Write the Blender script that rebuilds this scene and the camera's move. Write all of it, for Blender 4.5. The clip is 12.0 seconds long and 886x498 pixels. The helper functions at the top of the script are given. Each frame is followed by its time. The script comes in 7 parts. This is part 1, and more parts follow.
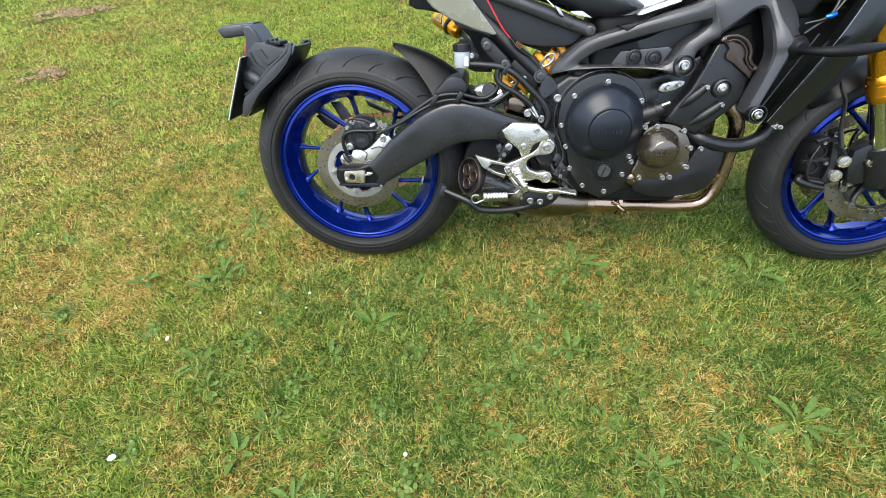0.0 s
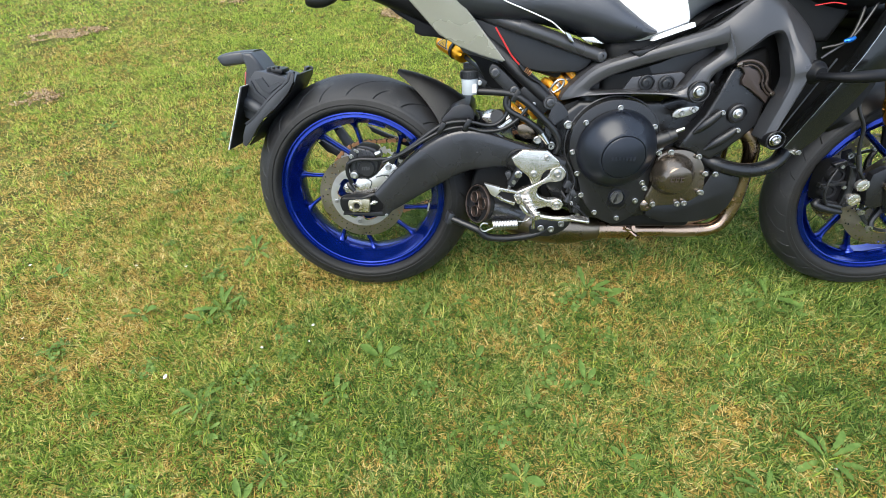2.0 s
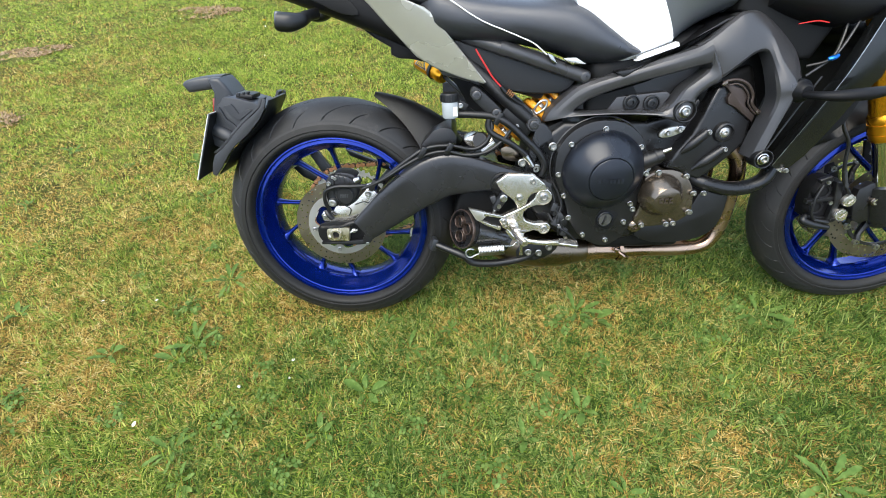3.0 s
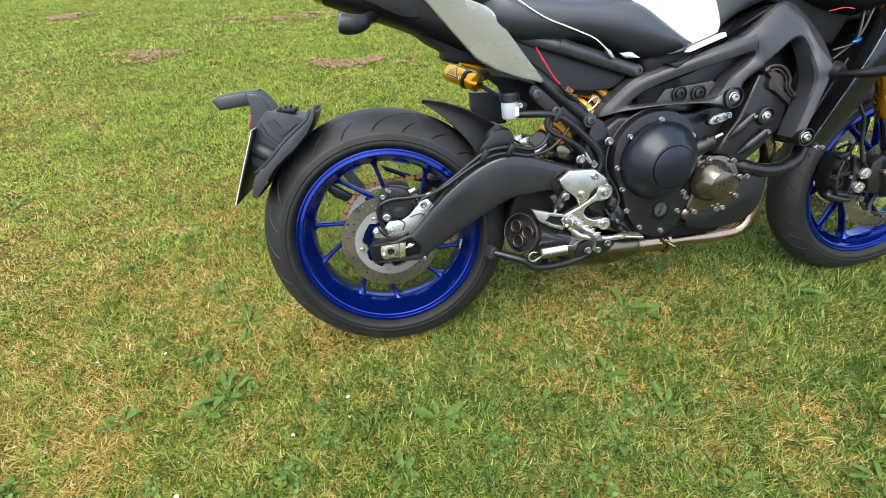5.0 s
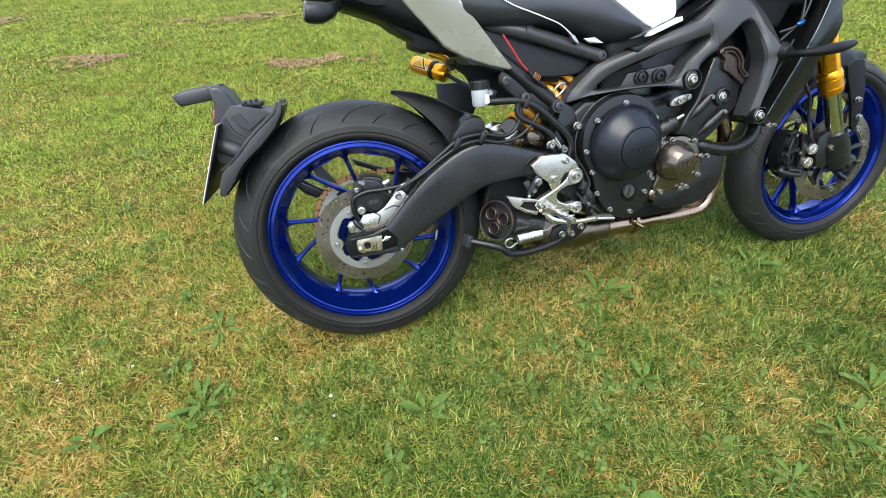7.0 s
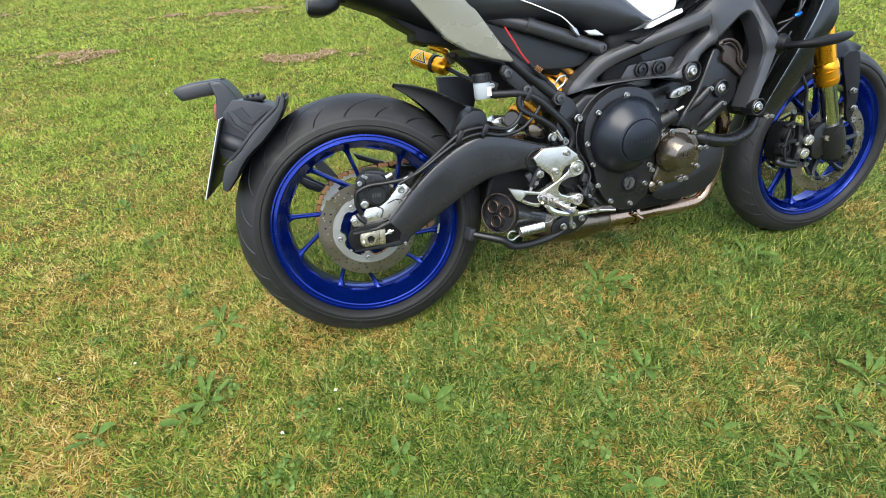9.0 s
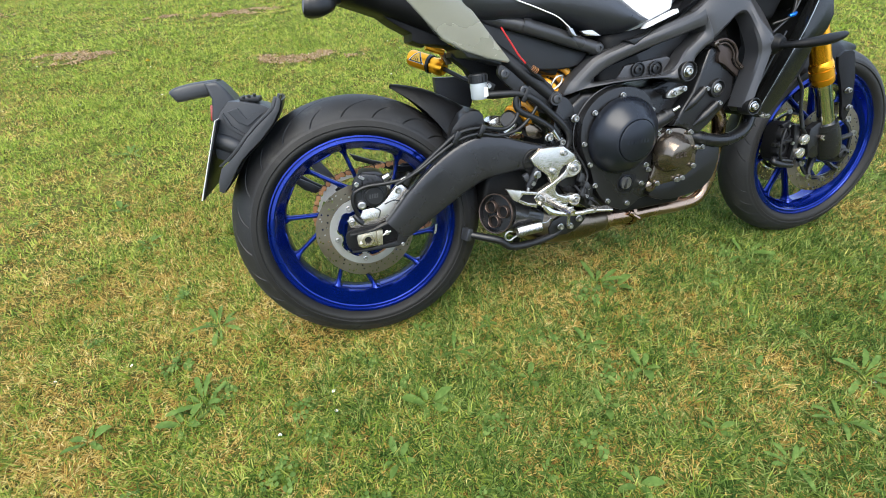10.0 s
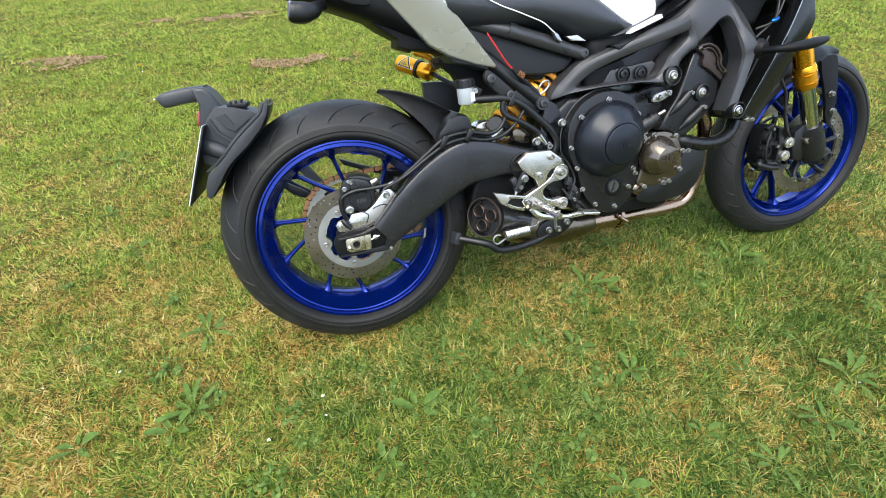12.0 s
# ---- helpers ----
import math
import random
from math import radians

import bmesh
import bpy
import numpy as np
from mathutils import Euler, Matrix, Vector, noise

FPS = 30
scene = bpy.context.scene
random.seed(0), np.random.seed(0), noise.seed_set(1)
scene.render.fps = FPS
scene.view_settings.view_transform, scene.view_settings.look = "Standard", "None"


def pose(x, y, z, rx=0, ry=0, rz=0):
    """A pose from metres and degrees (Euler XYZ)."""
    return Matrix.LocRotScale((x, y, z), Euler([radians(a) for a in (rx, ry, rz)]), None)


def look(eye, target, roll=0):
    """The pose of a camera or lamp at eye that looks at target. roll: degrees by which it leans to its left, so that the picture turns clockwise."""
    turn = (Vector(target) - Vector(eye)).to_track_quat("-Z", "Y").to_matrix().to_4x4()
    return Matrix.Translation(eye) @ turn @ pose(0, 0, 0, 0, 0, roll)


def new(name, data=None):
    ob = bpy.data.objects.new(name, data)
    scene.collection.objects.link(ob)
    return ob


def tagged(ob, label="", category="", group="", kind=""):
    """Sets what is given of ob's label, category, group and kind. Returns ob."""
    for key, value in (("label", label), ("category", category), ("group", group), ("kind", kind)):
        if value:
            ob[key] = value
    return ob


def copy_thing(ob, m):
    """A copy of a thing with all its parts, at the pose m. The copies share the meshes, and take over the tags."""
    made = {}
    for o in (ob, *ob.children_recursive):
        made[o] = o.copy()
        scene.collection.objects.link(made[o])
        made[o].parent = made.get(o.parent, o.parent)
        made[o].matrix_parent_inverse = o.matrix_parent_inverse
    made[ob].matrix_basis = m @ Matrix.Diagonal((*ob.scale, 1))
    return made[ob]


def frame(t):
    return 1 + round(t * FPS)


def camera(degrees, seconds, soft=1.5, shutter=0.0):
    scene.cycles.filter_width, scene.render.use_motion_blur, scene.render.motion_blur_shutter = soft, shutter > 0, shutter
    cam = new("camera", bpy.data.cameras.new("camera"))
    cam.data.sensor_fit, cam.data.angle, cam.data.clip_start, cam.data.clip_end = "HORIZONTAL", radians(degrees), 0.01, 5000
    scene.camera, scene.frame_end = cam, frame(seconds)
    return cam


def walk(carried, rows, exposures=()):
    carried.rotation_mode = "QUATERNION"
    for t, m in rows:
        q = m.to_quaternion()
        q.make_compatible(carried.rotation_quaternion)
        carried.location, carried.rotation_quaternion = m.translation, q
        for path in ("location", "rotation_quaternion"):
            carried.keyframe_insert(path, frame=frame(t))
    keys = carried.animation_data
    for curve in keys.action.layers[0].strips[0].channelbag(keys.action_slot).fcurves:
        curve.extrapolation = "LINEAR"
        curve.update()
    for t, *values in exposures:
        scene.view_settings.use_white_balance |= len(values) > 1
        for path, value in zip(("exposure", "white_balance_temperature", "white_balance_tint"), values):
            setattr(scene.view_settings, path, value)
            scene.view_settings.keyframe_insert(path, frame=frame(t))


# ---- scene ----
cam = camera(88.3, 12.0, soft=0.66)
PATH = [
    (0, (0.403, -1.158, 1.099), (0.206, 0.259, -0.298), -4.2),
    (0.5, (0.397, -1.158, 1.097), (0.209, 0.26, -0.301), -4.3),
    (1, (0.391, -1.144, 1.097), (0.217, 0.284, -0.293), -4.3),
    (1.5, (0.371, -1.131, 1.112), (0.203, 0.306, -0.268), -4.4),
    (2, (0.364, -1.093, 1.111), (0.183, 0.358, -0.253), -4.5),
    (2.5, (0.383, -1.039, 1.126), (0.208, 0.425, -0.226), -4.5),
    (3, (0.356, -1.019, 1.116), (0.25, 0.459, -0.228), -4.3),
    (3.5, (0.257, -1.047, 1.099), (0.173, 0.46, -0.214), -4.2),
    (3.7, (0.229, -1.036, 1.11), (0.164, 0.487, -0.185), -4.1),
    (5.3, (0.006, -1.001, 1.035), (0.228, 0.558, -0.198), -3.2),
    (5.5, (0.003, -1.002, 1.036), (0.244, 0.555, -0.196), -3.2),
    (6, (0.003, -1.008, 1.03), (0.281, 0.541, -0.204), -3.1),
    (6.5, (0.005, -1.011, 1.024), (0.308, 0.531, -0.214), -3.1),
    (7, (-0.003, -1.008, 1.02), (0.32, 0.527, -0.221), -3.0),
    (9, (-0.028, -1.01, 1.018), (0.318, 0.508, -0.238), -3.0),
    (9.5, (-0.027, -1.009, 1.017), (0.325, 0.507, -0.239), -3.0),
    (10, (-0.027, -1.009, 1.018), (0.329, 0.507, -0.237), -3.0),
    (10.5, (-0.023, -1.012, 1.02), (0.336, 0.504, -0.233), -3.0),
    (11, (-0.018, -1.015, 1.02), (0.346, 0.503, -0.23), -3.0),
    (11.5, (-0.013, -1.015, 1.022), (0.358, 0.503, -0.226), -3.0),
    (12, (-0.009, -1.016, 1.022), (0.367, 0.503, -0.224), -2.9),
]
walk(cam, [(t, look(eye, target, roll)) for t, eye, target, roll in PATH], [(0, 0.93, 6100, 9), (4, 0.86, 6100, 9), (12, 0.83, 6100, 9)])

# ---- light ----
world = bpy.data.worlds.new("sky")
scene.world = world
world.use_nodes = True
wn, wl = world.node_tree.nodes, world.node_tree.links
sky = wn.new("ShaderNodeTexSky")
sky.sky_type = "NISHITA"
sky.sun_disc = False
sky.sun_elevation, sky.sun_rotation = radians(52), radians(200)
sky.air_density, sky.dust_density, sky.ozone_density = 1.0, 4.0, 1.0
soft_sky = wn.new("ShaderNodeMixRGB")
soft_sky.inputs[0].default_value = 0.6
soft_sky.inputs[2].default_value = (8.1, 9.5, 11.6, 1)
wl.new(sky.outputs[0], soft_sky.inputs[1])
wn["Background"].inputs[1].default_value = 0.15
wl.new(soft_sky.outputs[0], wn["Background"].inputs[0])
sun = new("sun", bpy.data.lights.new("sun", "SUN"))
sun.data.energy, sun.data.angle, sun.data.color = 2.6, radians(48), (1.0, 0.90, 0.72)
sun.matrix_world = look((-1.2, -2.2, 4.6), (0, 0, 0))


# ---- materials ----
def material(name, base, rough=0.5, metal=0.0, coat=0.0, vary=0.12, grain=60.0, bump=0.0, dust=None, dust_at=0.0, spec=0.5, rough_vary=0.12):
    """A painted, cast or moulded surface: base colour with blotches and fine grain, worn gloss, fine relief."""
    m = bpy.data.materials.new(name)
    m.use_nodes = True
    n, l = m.node_tree.nodes, m.node_tree.links
    b = n["Principled BSDF"]
    b.inputs["Metallic"].default_value = metal
    b.inputs["Specular IOR Level"].default_value = spec
    b.inputs["Coat Weight"].default_value = coat
    b.inputs["Coat Roughness"].default_value = 0.08
    co = n.new("ShaderNodeTexCoord")
    big, fine = n.new("ShaderNodeTexNoise"), n.new("ShaderNodeTexNoise")
    big.inputs["Scale"].default_value, big.inputs["Detail"].default_value = 9.0, 5.0
    fine.inputs["Scale"].default_value, fine.inputs["Detail"].default_value = grain * 10, 3.0
    for t in (big, fine):
        l.new(co.outputs["Object"], t.inputs["Vector"])
    both = n.new("ShaderNodeMath")
    both.operation = "ADD"
    l.new(big.outputs[0], both.inputs[0]), l.new(fine.outputs[0], both.inputs[1])
    ramp = n.new("ShaderNodeMapRange")
    ramp.inputs[1].default_value, ramp.inputs[2].default_value = 0.6, 1.4
    ramp.inputs[3].default_value, ramp.inputs[4].default_value = 1 - vary, 1 + vary
    l.new(both.outputs[0], ramp.inputs[0])
    tone = n.new("ShaderNodeVectorMath")
    tone.operation = "SCALE"
    tone.inputs[0].default_value = base
    l.new(ramp.outputs[0], tone.inputs[3])
    last = tone.outputs[0]
    if dust:
        mask = n.new("ShaderNodeTexNoise")
        mask.inputs["Scale"].default_value, mask.inputs["Detail"].default_value, mask.inputs["Roughness"].default_value = 22.0, 8.0, 0.7
        l.new(co.outputs["Object"], mask.inputs["Vector"])
        cut = n.new("ShaderNodeMapRange")
        cut.inputs[1].default_value, cut.inputs[2].default_value, cut.inputs[4].default_value = 0.62 - dust_at, 0.9 - dust_at, 0.55
        l.new(mask.outputs[0], cut.inputs[0])
        mix = n.new("ShaderNodeMixRGB")
        mix.inputs[2].default_value = (*dust, 1)
        l.new(cut.outputs[0], mix.inputs[0]), l.new(last, mix.inputs[1])
        last = mix.outputs[0]
    l.new(last, b.inputs["Base Color"])
    gloss = n.new("ShaderNodeMapRange")
    gloss.inputs[1].default_value, gloss.inputs[2].default_value = 0.25, 0.75
    gloss.inputs[3].default_value, gloss.inputs[4].default_value = max(0.03, rough - rough_vary), min(1, rough + rough_vary)
    l.new(big.outputs[0], gloss.inputs[0]), l.new(gloss.outputs[0], b.inputs["Roughness"])
    if bump:
        bp = n.new("ShaderNodeBump")
        bp.inputs["Strength"].default_value, bp.inputs["Distance"].default_value = bump, 0.001
        l.new(fine.outputs[0], bp.inputs["Height"]), l.new(bp.outputs[0], b.inputs["Normal"])
    return m


RUBBER = material("tyre_rubber", (0.0125, 0.0125, 0.0132), 0.56, vary=0.25, bump=0.25, dust=(0.075, 0.07, 0.06), dust_at=0.06, spec=0.38)
SIDEWALL = material("tyre_sidewall_rubber", (0.0105, 0.0102, 0.0095), 0.62, vary=0.25, grain=30, bump=0.3, dust=(0.06, 0.056, 0.05), dust_at=0.03, spec=0.28)
BLUE = material("blue_wheel_paint", (0.003, 0.018, 0.190), 0.20, metal=0.75, coat=0.25, vary=0.10, dust=(0.10, 0.09, 0.10), dust_at=-0.22, spec=0.5)
PLASTIC = material("black_plastic", (0.0062, 0.0062, 0.0068), 0.40, vary=0.2, bump=0.14, spec=0.42)
GREYPLASTIC = material("weathered_black_plastic", (0.021, 0.022, 0.025), 0.42, vary=0.16, bump=0.14, dust=(0.085, 0.085, 0.085), spec=0.5)
FRAMEPAINT = material("charcoal_frame_paint", (0.045, 0.045, 0.048), 0.34, metal=0.3, vary=0.10, bump=0.12, spec=0.55)
SWINGPAINT = material("black_swingarm_paint", (0.034, 0.034, 0.036), 0.27, metal=0.6, vary=0.10, bump=0.10, spec=0.6)
ENGINE = material("black_engine_paint", (0.0125, 0.0125, 0.0135), 0.30, metal=0.3, vary=0.15, bump=0.25, dust=(0.07, 0.065, 0.06), dust_at=-0.08, spec=0.55)
CLUTCH = material("satin_black_cover", (0.0095, 0.0115, 0.0170), 0.33, metal=0.25, vary=0.08, coat=0.0, spec=0.45)
# near-black: paints the shade of holes and gaps, and covers hidden dark parts
DARK = material("recess_shade_and_dark_metal", (0.005, 0.005, 0.005), 0.55, vary=0.3, spec=0.2)
BRONZE = material("bronze_engine_cover", (0.160, 0.132, 0.104), 0.21, metal=0.9, vary=0.08, bump=0.1)
BROWNCAST = material("brown_cast_cover", (0.060, 0.045, 0.039), 0.42, metal=0.6, vary=0.12, bump=0.25)
CASTGREY = material("cast_grey_alloy", (0.46, 0.455, 0.44), 0.3, metal=0.85, vary=0.1, bump=0.25)
CALIPER = material("grey_black_caliper_paint", (0.026, 0.026, 0.028), 0.34, metal=0.4, vary=0.2, bump=0.2)
BRASSY = material("brassy_zinc", (0.52, 0.47, 0.36), 0.3, metal=0.9, vary=0.12, bump=0.1)
STEEL = material("steel", (0.42, 0.41, 0.39), 0.28, metal=1.0, vary=0.10)
DISCSTEEL = material("brake_disc_steel", (0.37, 0.325, 0.255), 0.30, metal=0.95, vary=0.15)
ALLOY = material("cast_alloy", (0.58, 0.555, 0.51), 0.24, metal=0.9, vary=0.06, bump=0.06)
CHROME = material("chrome", (0.62, 0.62, 0.60), 0.09, metal=1.0, vary=0.03, rough_vary=0.04)
PIPE = material("heat_tinted_steel", (0.36, 0.255, 0.180), 0.24, metal=1.0, vary=0.22)
TITAN = material("brushed_titanium", (0.19, 0.152, 0.112), 0.30, metal=1.0, vary=0.18)
GOLD = material("gold_anodised", (0.80, 0.36, 0.020), 0.26, metal=0.95, vary=0.05)
SPRINGYELLOW = material("yellow_spring_paint", (0.80, 0.36, 0.02), 0.35, vary=0.05, coat=0.3)
PALEALLOY = material("pale_sprocket_alloy", (0.80, 0.79, 0.76), 0.34, metal=0.45, vary=0.08, bump=0.1)
CARRIERALLOY = material("turned_carrier_alloy", (0.60, 0.59, 0.565), 0.36, metal=0.75, vary=0.08)
# darker brown than the outer links, to set the two apart
CHAINDARK = material("dark_inner_links", (0.055, 0.035, 0.022), 0.4, metal=0.6, vary=0.3)
CHAINMETAL = material("worn_brown_chain", (0.52, 0.27, 0.125), 0.40, metal=0.7, vary=0.3)
SILVER = material("silver_grey_paint", (0.41, 0.405, 0.36), 0.26, metal=0.55, coat=0.5, vary=0.03)
WHITE = material("white_paint", (0.78, 0.79, 0.80), 0.25, coat=0.5, vary=0.02)
TANKGREY = material("dark_grey_tank_paint", (0.135, 0.145, 0.165), 0.34, metal=0.5, coat=0.5, vary=0.05)
VINYL = material("black_seat_vinyl", (0.021, 0.0225, 0.029), 0.36, vary=0.10, grain=90, bump=0.4, spec=0.7)
PIPING = material("white_piping", (0.72, 0.72, 0.70), 0.5, vary=0.05)
RESERVOIR = material("milky_reservoir_plastic", (0.32, 0.345, 0.36), 0.35, vary=0.04)
REDWIRE = material("red_wire", (0.42, 0.015, 0.015), 0.4, vary=0.05)
BLUECLIP = material("blue_anodised", (0.01, 0.12, 0.5), 0.3, metal=0.6, vary=0.05)
YELLOWSTICKER = material("yellow_sticker", (0.75, 0.42, 0.02), 0.4, vary=0.03)
STICKERBLACK = material("black_print", (0.012, 0.012, 0.012), 0.4, vary=0.05)
REDLENS = material("red_lens", (0.22, 0.03, 0.015), 0.25, vary=0.1, coat=0.5)
SMOKELENS = material("smoked_lens", (0.05, 0.05, 0.05), 0.15, vary=0.05, coat=0.6)
PLATEWHITE = material("plate_edge", (0.70, 0.70, 0.66), 0.4, vary=0.05)
CARBON = material("dark_carbon_sleeve", (0.016, 0.016, 0.017), 0.28, vary=0.3, coat=0.5)
SOOT = material("sooty_tip", (0.13, 0.095, 0.08), 0.42, metal=0.8, vary=0.3)
SHROUD = material("glossy_black_plastic", (0.006, 0.0065, 0.0065), 0.20, vary=0.12, bump=0.06, spec=0.5)
MATTEBLACK = material("matte_black_plastic", (0.006, 0.006, 0.0068), 0.5, vary=0.2, bump=0.2, spec=0.16)
DARKBOLT = material("blackened_bolt", (0.06, 0.06, 0.062), 0.35, metal=0.7, vary=0.1)
MARK = material("grey_print", (0.035, 0.035, 0.038), 0.4, vary=0.05)


# ---- mesh helpers ----
def spline(pts, per=8):
    """A smooth line through the points."""
    p = [Vector(q) for q in pts]
    p = [2 * p[0] - p[1], *p, 2 * p[-1] - p[-2]]
    out = []
    for i in range(1, len(p) - 2):
        for k in range(per):
            t = k / per
            a, b, c, d = p[i - 1], p[i], p[i + 1], p[i + 2]
            out.append(0.5 * (2 * b + (c - a) * t + (2 * a - 5 * b + 4 * c - d) * t * t + (3 * b - a - 3 * c + d) * t ** 3))
    return out + [p[-2]]


def skin(bm, rings, closed=False, caps=True):
    """Faces between rings of equal length."""
    vs = [[bm.verts.new(q) for q in r] for r in rings]
    n = len(vs[0])
    pairs = list(zip(vs, vs[1:])) + ([(vs[-1], vs[0])] if closed else [])
    for a, b in pairs:
        for i in range(n):
            bm.faces.new((a[i], a[(i + 1) % n], b[(i + 1) % n], b[i]))
    if caps and not closed:
        bm.faces.new(vs[0]), bm.faces.new(vs[-1])
    return vs


def sweep(pts, sizes, n=16, power=2.0, up=(0, 1, 0), per=8, bm=None, smooth=True):
    """A body along a line: sizes are (half across `up`, half along `up`) at each point, sections superellipses."""
    bm = bm or bmesh.new()
    line = spline(pts, per) if smooth else [Vector(q) for q in pts]
    if smooth:
        grow = spline([(a, b, 0) for a, b in sizes], per)
    else:
        grow = [Vector((a, b, 0)) for a, b in sizes]
    rings = []
    for i, c in enumerate(line):
        t = (line[min(i + 1, len(line) - 1)] - line[max(i - 1, 0)]).normalized()
        y = Vector(up) - t * t.dot(Vector(up))
        y.normalize()
        x = t.cross(y)
        ring = []
        for k in range(n):
            a = 2 * math.pi * k / n
            ca, sa = math.cos(a), math.sin(a)
            ring.append(c + x * grow[i].x * math.copysign(abs(ca) ** (2 / power), ca) + y * grow[i].y * math.copysign(abs(sa) ** (2 / power), sa))
        rings.append(ring)
    skin(bm, rings)
    return bm


def tube(pts, r, n=10, per=6, bm=None, smooth=True):
    """A round hose, rod or pipe; r is one radius or one per point."""
    rs = [(q, q) for q in (r if isinstance(r, (list, tuple)) else [r] * len(pts))]
    d = Vector(pts[-1]) - Vector(pts[0])
    up = (0.1, 0.99, 0.05) if abs(d.normalized().y) < 0.8 else (0.1, 0.05, 0.99)
    return sweep(pts, rs, n, 2.0, up, per, bm, smooth)


def slab(outline, outer, thick, bevel=0.004, segments=2, bm=None):
    """A plate seen from the side: outline in (along, up), its outer face at `outer` (a number or a function), thickness inwards."""
    own = bmesh.new()
    f = outer if callable(outer) else (lambda u, w: outer)
    area = sum(a[0] * b[1] - b[0] * a[1] for a, b in zip(outline, outline[1:] + outline[:1]))
    pts = outline if area > 0 else outline[::-1]
    front = [own.verts.new((u, f(u, w), w)) for u, w in pts]
    back = [own.verts.new((u, f(u, w) + thick, w)) for u, w in pts]
    face = own.faces.new(front)
    own.faces.new(back[::-1])
    n = len(pts)
    for i in range(n):
        own.faces.new((front[i], back[i], back[(i + 1) % n], front[(i + 1) % n]))
    own.normal_update()
    if bevel:
        bmesh.ops.bevel(own, geom=list(face.edges), offset=bevel, segments=segments, profile=0.6, affect="EDGES", clamp_overlap=True)
    if bm is None:
        return own
    me = bpy.data.meshes.new("tmp")
    own.to_mesh(me), own.free()
    bm.from_mesh(me)
    bpy.data.meshes.remove(me)
    return bm


def rounded(outline, per=4):
    """The outline with its corners rounded off."""
    pts = [Vector((*q, 0)) for q in outline]
    out, n = [], len(pts)
    for i in range(n):
        a, b, c, d = pts[i - 1], pts[i], pts[(i + 1) % n], pts[(i + 2) % n]
        for k in range(per):
            t = k / per
            q = 0.5 * (2 * b + (c - a) * t + (2 * a - 5 * b + 4 * c - d) * t * t + (3 * b - a - 3 * c + d) * t ** 3)
            out.append((q.x, q.y))
    return out


def turned(profile, centre, axis=(0, -1, 0), n=32, closed=False, bm=None):
    """A turned body: profile in (radius, height along axis)."""
    bm = bm or bmesh.new()
    z = Vector(axis).normalized()
    x = z.orthogonal().normalized()
    y = z.cross(x)
    c = Vector(centre)
    rings = []
    for k in range(n):
        a = 2 * math.pi * k / n
        d = x * math.cos(a) + y * math.sin(a)
        rings.append([c + d * max(r, 0.0) + z * h for r, h in profile])
    vs = [[bm.verts.new(q) for q in r] for r in rings]
    m = len(profile)
    for i in range(n):
        a, b = vs[i], vs[(i + 1) % n]
        for j in range(m if closed else m - 1):
            bm.faces.new((a[j], a[(j + 1) % m], b[(j + 1) % m], b[j]))
    bmesh.ops.remove_doubles(bm, verts=bm.verts, dist=1e-6)
    return bm


def block(centre, size, turn=(0, 0, 0), bevel=0.004, segments=2, bm=None):
    """A box with rounded edges."""
    own = bmesh.new()
    bmesh.ops.create_cube(own, size=1)
    bmesh.ops.transform(own, matrix=Matrix.Diagonal((*size, 1)), verts=own.verts)
    if bevel:
        bmesh.ops.bevel(own, geom=list(own.edges), offset=bevel, segments=segments, profile=0.5, affect="EDGES", clamp_overlap=True)
    bmesh.ops.transform(own, matrix=pose(*centre, *turn), verts=own.verts)
    if bm is None:
        return own
    me = bpy.data.meshes.new("tmp")
    own.to_mesh(me), own.free()
    bm.from_mesh(me)
    bpy.data.meshes.remove(me)
    return bm


def part(name, bm, mat, parent=None, label="", sharp=38):
    """Links a bmesh as one mesh object under a thing or a part."""
    bmesh.ops.recalc_face_normals(bm, faces=bm.faces)
    for f in bm.faces:
        f.smooth = True
    for e in bm.edges:
        if len(e.link_faces) != 2 or e.calc_face_angle(0) > radians(sharp):
            e.smooth = False
    me = bpy.data.meshes.new(name)
    bm.to_mesh(me), bm.free()
    me.materials.append(mat)
    ob = new(name, me)
    ob.parent = parent
    if label:
        ob["label"] = label
    return ob


def again(name, ob, parent, m, label=""):
    """Another part on the same mesh."""
    o = new(name, ob.data)
    o.parent = parent
    o.matrix_basis = m
    if label:
        o["label"] = label
    return o


# ---- the motorcycle: along, left, up from the rear tyre's foot, leaning on its far side ----
bike = new("motorcycle")
tagged(bike, "black motorcycle with blue wheels and gold fork leaning on the lawn", "motorcycle")
bike.matrix_basis = pose(0, -0.055, -0.004, 0, 0, 0.5) @ pose(0, 0, 0, -15.5, 0, 0)
RC, FC = Vector((0.0, 0.0, 0.312)), Vector((1.465, 0.0, 0.298))


def bolt_mesh(name, r, h, mat):
    """A socket-head bolt that points to the machine's right."""
    b = turned([(r * 1.25, 0), (r * 1.25, h * 0.25), (r, h * 0.3), (r, h * 0.85), (r * 0.86, h), (r * 0.5, h), (r * 0.45, h * 0.5), (0, h * 0.5)], (0, 0, 0), n=14)
    return part(name, b, mat, bike)


BOLT = bolt_mesh("bolt", 0.0056, 0.009, STEEL)
BOLT.matrix_basis = pose(0.692, -0.128, 0.569)


def bolts(name, places, size=1.0, parent=None, label=""):
    for p in places:
        again(name, BOLT, parent or bike, pose(*p) @ Matrix.Scale(size, 4), label)


